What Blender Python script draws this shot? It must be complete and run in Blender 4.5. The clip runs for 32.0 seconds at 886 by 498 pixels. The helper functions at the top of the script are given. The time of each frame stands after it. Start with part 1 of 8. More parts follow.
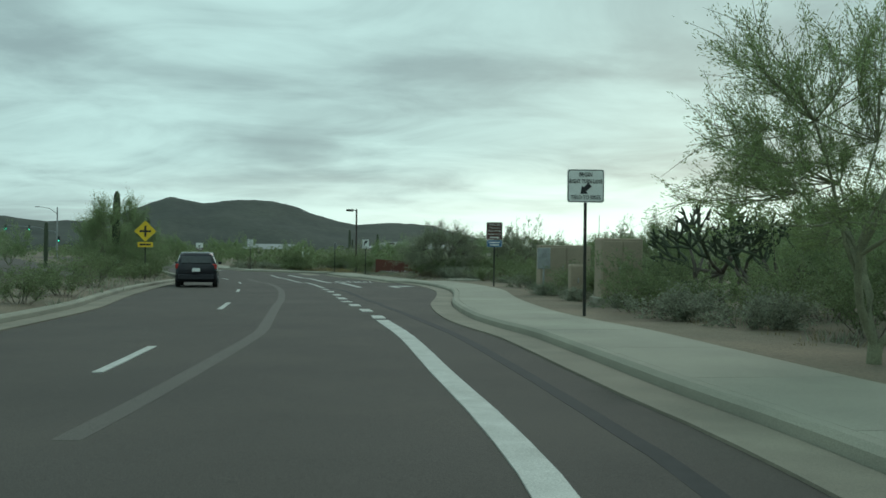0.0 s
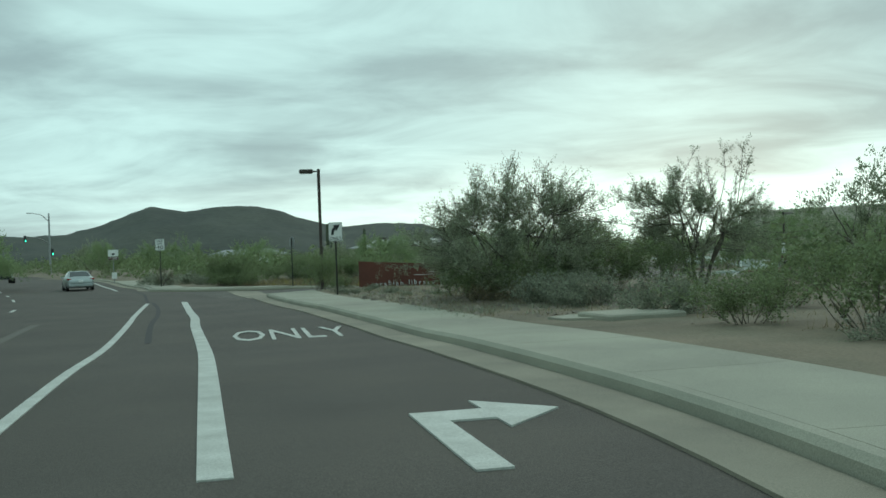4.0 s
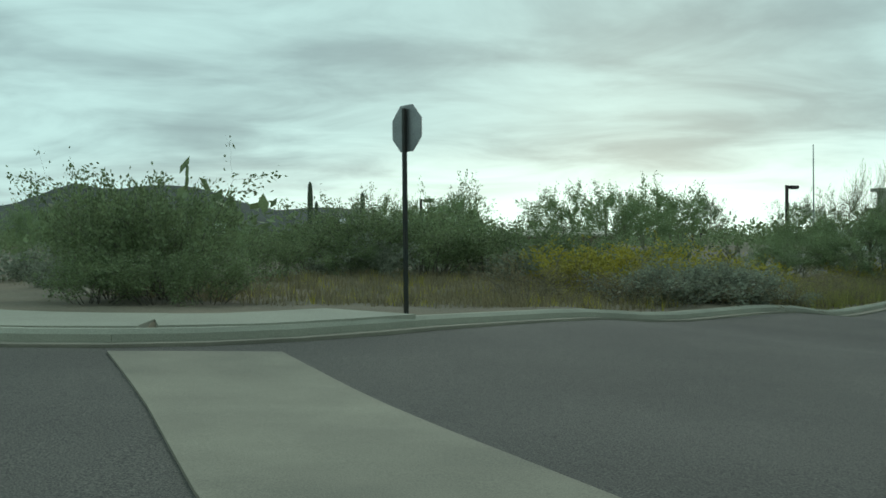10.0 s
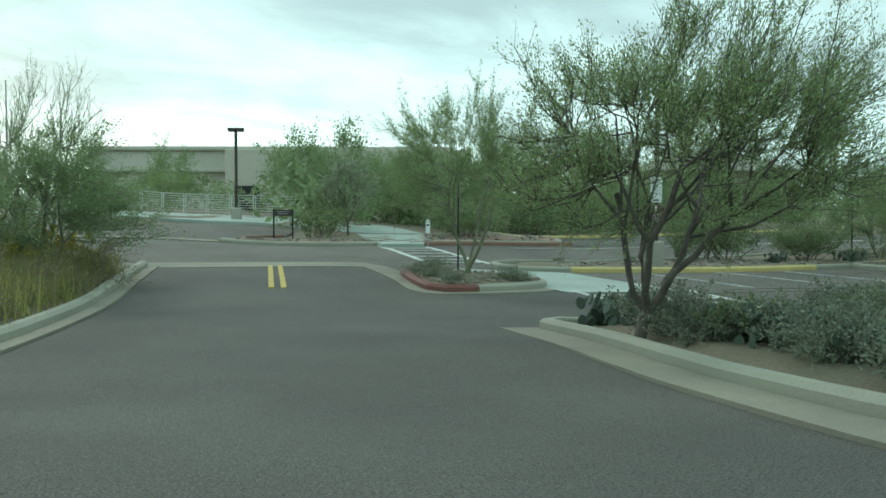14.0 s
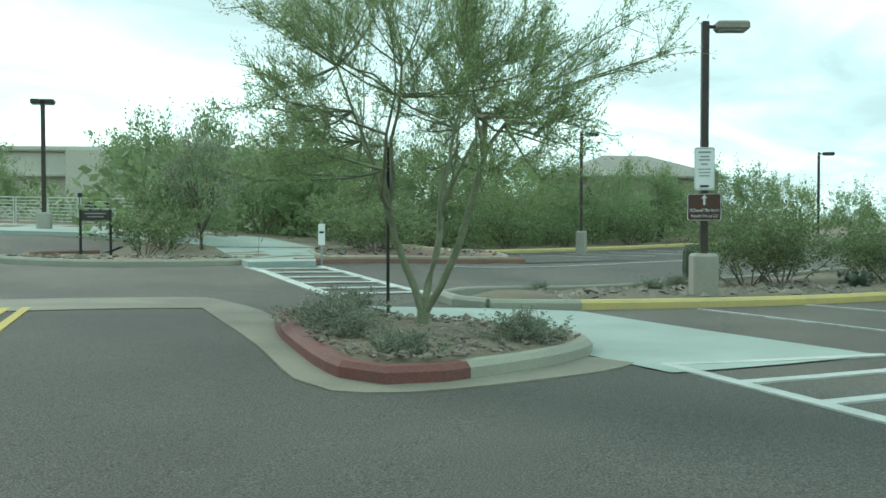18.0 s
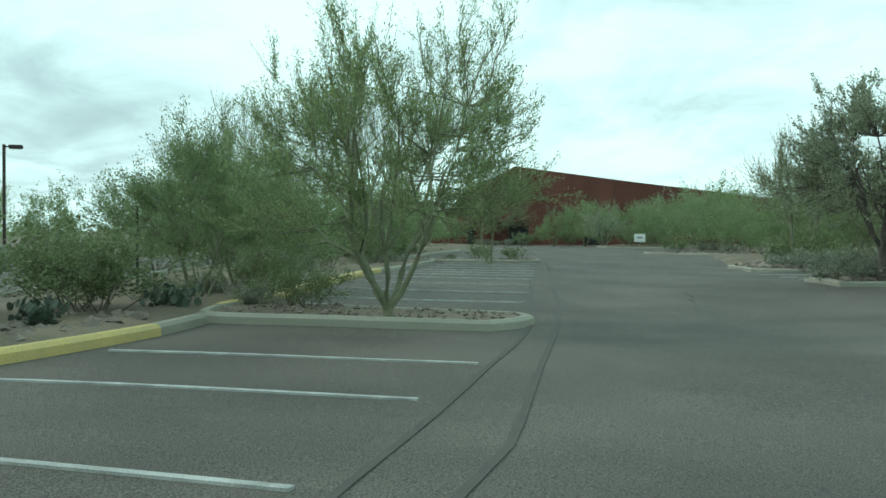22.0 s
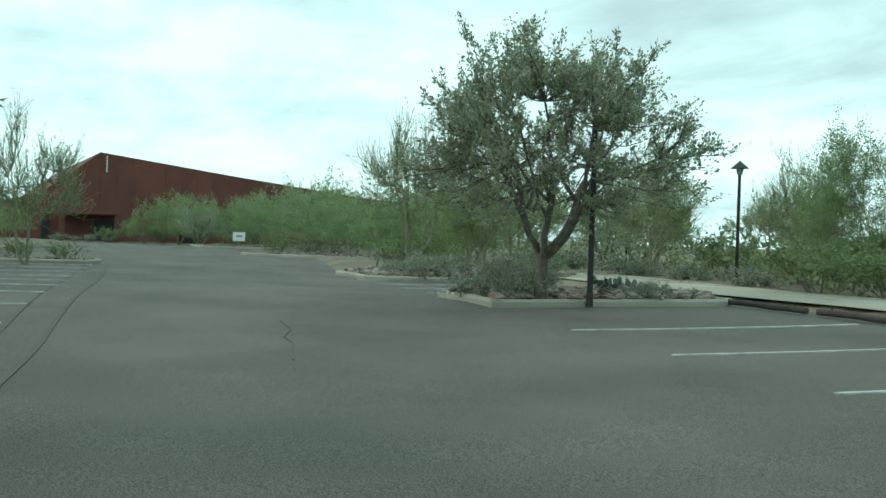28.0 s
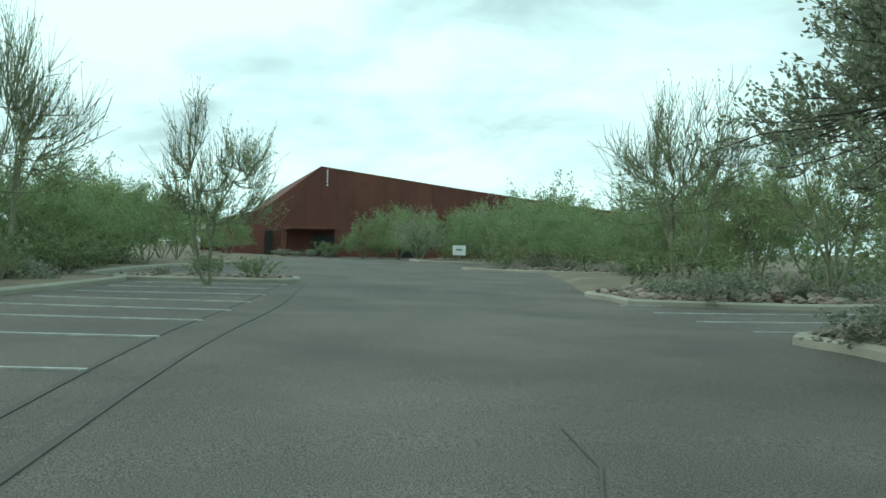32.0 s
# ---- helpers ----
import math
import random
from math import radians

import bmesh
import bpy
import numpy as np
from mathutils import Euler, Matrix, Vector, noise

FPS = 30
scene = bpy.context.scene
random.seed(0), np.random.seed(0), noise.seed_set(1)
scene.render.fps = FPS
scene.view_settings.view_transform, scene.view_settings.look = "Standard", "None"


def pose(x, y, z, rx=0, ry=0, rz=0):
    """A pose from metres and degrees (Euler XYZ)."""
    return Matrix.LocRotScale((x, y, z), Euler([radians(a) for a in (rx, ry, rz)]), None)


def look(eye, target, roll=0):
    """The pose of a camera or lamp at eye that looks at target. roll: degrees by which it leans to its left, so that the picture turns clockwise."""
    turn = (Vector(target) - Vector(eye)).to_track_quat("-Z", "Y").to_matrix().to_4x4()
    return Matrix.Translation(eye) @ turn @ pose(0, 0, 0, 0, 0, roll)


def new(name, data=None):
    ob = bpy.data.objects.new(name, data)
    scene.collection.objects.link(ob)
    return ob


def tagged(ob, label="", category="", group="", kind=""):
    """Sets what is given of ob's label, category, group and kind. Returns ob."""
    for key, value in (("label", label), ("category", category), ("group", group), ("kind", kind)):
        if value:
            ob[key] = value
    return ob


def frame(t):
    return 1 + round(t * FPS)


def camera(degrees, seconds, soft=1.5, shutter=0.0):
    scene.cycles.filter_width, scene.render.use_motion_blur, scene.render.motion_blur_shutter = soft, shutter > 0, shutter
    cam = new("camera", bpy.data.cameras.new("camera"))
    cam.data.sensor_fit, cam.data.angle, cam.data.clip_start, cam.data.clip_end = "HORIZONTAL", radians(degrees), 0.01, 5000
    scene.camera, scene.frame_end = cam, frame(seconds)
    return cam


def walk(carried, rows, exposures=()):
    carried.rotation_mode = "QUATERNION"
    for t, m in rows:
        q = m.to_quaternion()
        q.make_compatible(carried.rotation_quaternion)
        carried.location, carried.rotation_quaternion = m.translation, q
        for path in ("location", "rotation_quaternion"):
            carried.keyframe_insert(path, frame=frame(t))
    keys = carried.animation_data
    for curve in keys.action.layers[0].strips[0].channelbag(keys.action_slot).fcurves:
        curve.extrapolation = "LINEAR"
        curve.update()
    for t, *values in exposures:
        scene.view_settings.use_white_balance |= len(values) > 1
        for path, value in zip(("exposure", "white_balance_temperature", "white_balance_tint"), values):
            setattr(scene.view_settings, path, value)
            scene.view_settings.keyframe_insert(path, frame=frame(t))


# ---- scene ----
cam = camera(49.52, 32.0, soft=1.6)
PATH = [
    (0.0, pose(0.950, -4.704, 1.496, 90.239, -0.596, 1.686)),
    (0.5, pose(0.507, 0.054, 1.469, 90.155, -0.646, 2.337)),
    (1.0, pose(0.040, 4.595, 1.450, 90.120, -0.671, 2.741)),
    (1.5, pose(-0.533, 9.310, 1.387, 90.123, -0.390, 2.987)),
    (2.0, pose(-0.984, 13.655, 1.386, 90.004, -0.452, 3.019)),
    (2.5, pose(-1.395, 18.716, 1.303, 90.017, -0.070, 2.510)),
    (3.0, pose(-1.776, 23.313, 1.273, 90.259, 0.534, 1.447)),
    (3.5, pose(-2.102, 27.733, 1.264, 90.350, 1.238, 0.768)),
    (4.0, pose(-2.426, 32.048, 1.252, 90.131, 2.076, 1.047)),
    (4.5, pose(-2.843, 36.254, 1.217, 89.725, 3.123, 2.478)),
    (5.0, pose(-3.525, 40.418, 1.158, 89.554, 3.264, 4.900)),
    (5.5, pose(-4.430, 44.588, 1.087, 89.620, 2.906, 7.522)),
    (6.0, pose(-5.449, 48.515, 1.014, 89.632, 2.547, 10.062)),
    (6.5, pose(-6.530, 52.232, 0.956, 89.592, 2.229, 12.440)),
    (7.0, pose(-7.661, 55.764, 0.915, 89.540, 2.098, 14.406)),
    (7.5, pose(-8.907, 59.273, 0.859, 89.619, 1.878, 16.053)),
    (8.0, pose(-10.190, 62.753, 0.813, 89.595, 2.021, 17.098)),
    (8.5, pose(-11.289, 66.232, 0.860, 89.360, 1.708, 15.796)),
    (9.0, pose(-12.126, 69.240, 0.698, 89.271, 0.652, 10.899)),
    (9.5, pose(-12.242, 71.898, 0.665, 89.314, 0.638, 4.647)),
    (10.0, pose(-12.357, 74.353, 0.566, 89.359, 0.564, -2.970)),
    (10.5, pose(-11.879, 76.497, 0.467, 89.478, -0.434, -11.068)),
    (11.0, pose(-11.211, 78.577, 0.485, 90.129, -0.508, -19.045)),
    (11.5, pose(-10.495, 80.309, 0.479, 90.745, -0.366, -27.138)),
    (12.0, pose(-9.222, 82.507, 0.459, 91.405, -0.469, -35.189)),
    (12.5, pose(-7.629, 84.360, 0.378, 91.591, -0.191, -43.546)),
    (13.0, pose(-6.364, 85.829, 0.290, 91.420, 0.370, -45.242)),
    (13.5, pose(-5.194, 87.163, 0.211, 89.251, -0.197, -46.266)),
    (14.0, pose(-4.082, 88.449, 0.084, 87.364, -0.162, -46.870)),
    (14.5, pose(-2.941, 89.767, -0.011, 86.875, -0.177, -46.730)),
    (15.0, pose(-1.694, 91.181, -0.114, 87.170, -0.156, -46.322)),
    (15.5, pose(-0.456, 92.580, -0.209, 87.498, -0.185, -46.404)),
    (16.0, pose(0.711, 93.858, -0.291, 87.566, -0.240, -47.177)),
    (16.5, pose(1.677, 94.884, -0.354, 87.497, -0.212, -48.195)),
    (17.0, pose(2.590, 95.565, -0.295, 87.585, 0.430, -48.590)),
    (17.5, pose(3.400, 96.300, -0.330, 88.040, 0.600, -50.350)),
    (18.0, pose(4.471, 97.057, -0.413, 88.395, 0.019, -53.791)),
    (18.5, pose(5.487, 97.674, -0.446, 88.320, -0.438, -59.745)),
    (19.0, pose(6.680, 98.187, -0.502, 88.770, -0.809, -66.432)),
    (19.5, pose(7.858, 98.507, -0.544, 89.186, 0.223, -72.747)),
    (20.0, pose(8.939, 98.740, -0.519, 89.198, -0.102, -78.293)),
    (20.5, pose(9.896, 98.922, -0.526, 89.370, -0.014, -83.675)),
    (21.0, pose(10.785, 98.953, -0.519, 89.382, 0.053, -88.877)),
    (21.5, pose(11.916, 98.792, -0.557, 89.368, -0.061, -93.924)),
    (22.0, pose(12.606, 98.654, -0.541, 89.015, -0.174, -98.994)),
    (22.5, pose(13.268, 98.456, -0.546, 88.758, -0.378, -103.833)),
    (23.0, pose(14.346, 98.145, -0.617, 88.759, -0.980, -108.336)),
    (23.5, pose(15.306, 97.791, -0.659, 88.722, -1.120, -113.006)),
    (24.0, pose(16.123, 97.394, -0.683, 88.686, -0.831, -117.350)),
    (24.5, pose(16.749, 97.054, -0.698, 88.864, -1.093, -120.424)),
    (25.0, pose(17.372, 96.760, -0.703, 89.058, -1.369, -122.392)),
    (25.5, pose(17.937, 96.466, -0.672, 89.035, -1.206, -123.365)),
    (26.0, pose(18.523, 96.152, -0.671, 89.194, -1.139, -123.547)),
    (26.5, pose(19.138, 95.831, -0.672, 89.315, -1.204, -123.348)),
    (27.0, pose(19.788, 95.496, -0.673, 89.326, -1.401, -123.017)),
    (27.5, pose(20.478, 95.148, -0.675, 89.290, -1.749, -122.652)),
    (28.0, pose(21.187, 94.832, -0.680, 89.411, -1.783, -122.208)),
    (28.5, pose(21.911, 94.516, -0.677, 89.655, -1.723, -121.852)),
    (29.0, pose(22.716, 94.138, -0.680, 89.826, -2.018, -121.691)),
    (29.5, pose(23.510, 93.733, -0.687, 89.947, -1.818, -121.665)),
    (30.0, pose(24.315, 93.398, -0.697, 90.001, -1.511, -121.372)),
    (30.5, pose(25.297, 93.056, -0.702, 89.924, -1.600, -118.649)),
    (31.0, pose(26.424, 92.691, -0.726, 89.757, -1.678, -114.311)),
    (31.5, pose(27.854, 92.316, -0.766, 89.746, -1.544, -111.334)),
    (32.0, pose(29.127, 91.993, -0.792, 89.886, -1.289, -109.302)),
]
EXPO = [(0.0, -0.15), (2.0, -0.25), (5.0, 0.12), (8.0, 0.1), (10.0, -0.1), (11.0, -0.25), (12.0, -0.24), (13.0, 0.2), (14.0, 0.6), (17.0, 0.93), (19.0, 0.78), (20.5, 0.40), (23.0, 0.68), (30.0, 0.68), (32.0, 0.6)]
walk(cam, PATH, exposures=EXPO)

# ---- sky, sun ----
world = bpy.data.worlds.new("sky")
scene.world = world
world.use_nodes = True
wt = world.node_tree
wt.nodes.clear()


def wn(kind, **kw):
    n = wt.nodes.new(kind)
    for k, v in kw.items():
        n.inputs[k].default_value = v
    return n


def wmath(op, a, b=None, clamp=False):
    n = wt.nodes.new("ShaderNodeMath")
    n.operation, n.use_clamp = op, clamp
    for i, v in enumerate((a, b)):
        if v is None:
            continue
        if isinstance(v, (int, float)):
            n.inputs[i].default_value = v
        else:
            wt.links.new(v, n.inputs[i])
    return n.outputs[0]


def wmix(fac, a, b):
    n = wt.nodes.new("ShaderNodeMix")
    n.data_type = "RGBA"
    for i, v in ((0, fac), (6, a), (7, b)):
        if isinstance(v, (int, float, tuple)):
            n.inputs[i].default_value = v
        else:
            wt.links.new(v, n.inputs[i])
    return n.outputs[2]


SUN_AZ, SUN_EL = radians(-15), radians(9)   # to the left of +y, and above the horizon
co = wn("ShaderNodeTexCoord")
sep = wn("ShaderNodeSeparateXYZ")
wt.links.new(co.outputs["Generated"], sep.inputs[0])
up = wmath("MAXIMUM", sep.outputs[2], 0.0)
den = wmath("ADD", up, 0.16)
cx, cy = wmath("DIVIDE", sep.outputs[0], den), wmath("DIVIDE", sep.outputs[1], den)
comb = wn("ShaderNodeCombineXYZ")
wt.links.new(wmath("MULTIPLY", cx, 0.30), comb.inputs[0])
wt.links.new(wmath("MULTIPLY", cy, 0.42), comb.inputs[1])
big = wn("ShaderNodeTexNoise", Scale=2.0, Detail=5.0, Roughness=0.5, Distortion=0.6)
wt.links.new(comb.outputs[0], big.inputs["Vector"])
rag = wn("ShaderNodeTexNoise", Scale=4.5, Detail=7.0, Roughness=0.58, Distortion=0.7)
wt.links.new(comb.outputs[0], rag.inputs["Vector"])
dens = wmath("ADD", wmath("MULTIPLY", big.outputs[0], 0.62), wmath("MULTIPLY", rag.outputs[0], 0.38))
ramp = wn("ShaderNodeMapRange")
ramp.interpolation_type = "SMOOTHSTEP"
wt.links.new(dens, ramp.inputs[0])
ramp.inputs[1].default_value, ramp.inputs[2].default_value = 0.36, 0.63
cloud = wmix(ramp.outputs[0], (0.32, 0.47, 0.48, 1), (0.60, 0.90, 0.87, 1))
sky = wn("ShaderNodeTexSky")
sky.sky_type, sky.sun_disc, sky.sun_elevation, sky.sun_rotation = "NISHITA", False, SUN_EL, -SUN_AZ
skyc = wt.nodes.new("ShaderNodeVectorMath")
skyc.operation = "SCALE"
wt.links.new(sky.outputs[0], skyc.inputs[0])
skyc.inputs["Scale"].default_value = 0.12
base = wmix(0.97, skyc.outputs[0], cloud)
# brightening towards the hidden sun and along the horizon
dot = wmath("ADD", wmath("MULTIPLY", sep.outputs[0], -math.sin(SUN_AZ)), wmath("MULTIPLY", sep.outputs[1], math.cos(SUN_AZ)))
face = wmath("MAXIMUM", dot, 0.0)
toward = wmath("ADD", wmath("MULTIPLY", wmath("POWER", face, 14.0), 0.84), wmath("MULTIPLY", wmath("POWER", face, 4.0), 0.25))
edge = wmath("ADD", wmath("MULTIPLY", rag.outputs[0], 0.08), -0.004)
fall = wn("ShaderNodeMapRange")
fall.interpolation_type = "SMOOTHSTEP"
wt.links.new(wmath("SUBTRACT", up, edge), fall.inputs[0])
fall.inputs[1].default_value, fall.inputs[2].default_value, fall.inputs[3].default_value, fall.inputs[4].default_value = -0.02, 0.075, 1.0, 0.0
low = wmath("ADD", wmath("MULTIPLY", fall.outputs[0], 0.85), wmath("MULTIPLY", wmath("POWER", wmath("SUBTRACT", 1.0, up), 9.0), 0.16))
glow = wmath("MULTIPLY", wmath("MULTIPLY", toward, low), 1.0, True)
lit = wmix(glow, base, (1.18, 1.45, 1.28, 1))
bg = wn("ShaderNodeBackground")
wt.links.new(lit, bg.inputs[0])
bg.inputs[1].default_value = 1.0
out = wn("ShaderNodeOutputWorld")
wt.links.new(bg.outputs[0], out.inputs[0])

sun = new("sun", bpy.data.lights.new("sun", "SUN"))
sun.data.energy, sun.data.angle, sun.data.color = 0.55, radians(18), (1.0, 0.98, 0.92)
sd = Vector((-math.sin(SUN_AZ) * math.cos(radians(35)), math.cos(SUN_AZ) * math.cos(radians(35)), math.sin(radians(35))))
sun.matrix_world = look(sd * 50, (0, 0, 0))

# ---- materials ----
def material(name, colour, rough=0.8, metal=0.0, second=None, scale=6.0, fine=60.0, bump=0.2, contrast=0.35, rand=0.0, spec=0.5, island=0.0, stain=0.0, object_space=False, grain=0.0, specks=0.0):
    """A surface with a broad and a fine variation of colour and relief."""
    m = bpy.data.materials.new(name)
    m.use_nodes = True
    nt = m.node_tree
    b = nt.nodes["Principled BSDF"]
    b.inputs["Roughness"].default_value, b.inputs["Metallic"].default_value = rough, metal
    b.inputs["Specular IOR Level"].default_value = spec
    tc = nt.nodes.new("ShaderNodeTexCoord")
    src = tc.outputs["Object"] if object_space else None
    if src is None:
        geo = nt.nodes.new("ShaderNodeNewGeometry")
        src = geo.outputs["Position"]
    n1 = nt.nodes.new("ShaderNodeTexNoise")
    n1.inputs["Scale"].default_value, n1.inputs["Detail"].default_value = scale, 5
    n2 = nt.nodes.new("ShaderNodeTexNoise")
    n2.inputs["Scale"].default_value, n2.inputs["Detail"].default_value = fine, 3
    for n in (n1, n2):
        nt.links.new(src, n.inputs["Vector"])
    mr = nt.nodes.new("ShaderNodeMapRange")
    mr.inputs[1].default_value, mr.inputs[2].default_value = 0.5 - contrast / 2, 0.5 + contrast / 2
    nt.links.new(n1.outputs[0], mr.inputs[0])
    mix = nt.nodes.new("ShaderNodeMix")
    mix.data_type = "RGBA"
    second = second or tuple(c * 0.7 for c in colour)
    mix.inputs[6].default_value, mix.inputs[7].default_value = (*colour, 1), (*second, 1)
    nt.links.new(mr.outputs[0], mix.inputs[0])
    m2 = nt.nodes.new("ShaderNodeMix")
    m2.data_type, m2.blend_type = "RGBA", "OVERLAY"
    m2.inputs[0].default_value = 0.5
    nt.links.new(mix.outputs[2], m2.inputs[6])
    fine_out = n2.outputs[0]
    if grain:
        r4 = nt.nodes.new("ShaderNodeMapRange")
        r4.inputs[1].default_value, r4.inputs[2].default_value, r4.inputs[3].default_value, r4.inputs[4].default_value = 0.3, 0.7, 0.5 - grain, 0.5 + grain
        nt.links.new(n2.outputs[0], r4.inputs[0])
        fine_out = r4.outputs[0]
        m2.inputs[0].default_value = 0.9
    nt.links.new(fine_out, m2.inputs[7])
    last = m2.outputs[2]
    if specks:
        vo = nt.nodes.new("ShaderNodeTexVoronoi")
        vo.inputs["Scale"].default_value = 34.0
        nt.links.new(src, vo.inputs["Vector"])
        r5 = nt.nodes.new("ShaderNodeMapRange")
        r5.inputs[1].default_value, r5.inputs[2].default_value, r5.inputs[3].default_value, r5.inputs[4].default_value = 0.12, 0.24, 1 + specks, 1.0
        nt.links.new(vo.outputs["Distance"], r5.inputs[0])
        hv = nt.nodes.new("ShaderNodeHueSaturation")
        nt.links.new(r5.outputs[0], hv.inputs["Value"])
        nt.links.new(last, hv.inputs["Color"])
        last = hv.outputs[0]
    if rand or island:
        info = nt.nodes.new("ShaderNodeObjectInfo") if rand else nt.nodes.new("ShaderNodeNewGeometry")
        hs = nt.nodes.new("ShaderNodeHueSaturation")
        r2 = nt.nodes.new("ShaderNodeMapRange")
        amount = rand or island
        r2.inputs[3].default_value, r2.inputs[4].default_value = 1 - amount, 1 + amount
        nt.links.new(info.outputs["Random" if rand else "Random Per Island"], r2.inputs[0])
        nt.links.new(r2.outputs[0], hs.inputs["Value"])
        nt.links.new(last, hs.inputs["Color"])
        last = hs.outputs[0]
    if stain:
        n3 = nt.nodes.new("ShaderNodeTexNoise")
        n3.inputs["Scale"].default_value, n3.inputs["Detail"].default_value = 0.35, 6
        nt.links.new(src, n3.inputs["Vector"])
        r3 = nt.nodes.new("ShaderNodeMapRange")
        r3.inputs[1].default_value, r3.inputs[2].default_value, r3.inputs[3].default_value, r3.inputs[4].default_value = 0.35, 0.65, 1 - stain, 1 + stain
        nt.links.new(n3.outputs[0], r3.inputs[0])
        hs = nt.nodes.new("ShaderNodeHueSaturation")
        nt.links.new(r3.outputs[0], hs.inputs["Value"])
        nt.links.new(last, hs.inputs["Color"])
        last = hs.outputs[0]
    nt.links.new(last, b.inputs["Base Color"])
    if bump:
        bp = nt.nodes.new("ShaderNodeBump")
        bp.inputs["Strength"].default_value, bp.inputs["Distance"].default_value = bump, 0.02
        nt.links.new(n2.outputs[0], bp.inputs["Height"])
        nt.links.new(bp.outputs[0], b.inputs["Normal"])
    return m


def leafy(name, a, b, island=0.3):
    m = material(name, a, 0.6, 0, b, 1.5, 30, 0, 0.5, island=island, spec=0.3)
    nt = m.node_tree
    p = nt.nodes["Principled BSDF"]
    tr = nt.nodes.new("ShaderNodeBsdfTranslucent")
    mixs = nt.nodes.new("ShaderNodeMixShader")
    mixs.inputs[0].default_value = 0.4
    nt.links.new(p.inputs["Base Color"].links[0].from_socket, tr.inputs[0])
    nt.links.new(p.outputs[0], mixs.inputs[1])
    nt.links.new(tr.outputs[0], mixs.inputs[2])
    nt.links.new(mixs.outputs[0], nt.nodes["Material Output"].inputs[0])
    return m


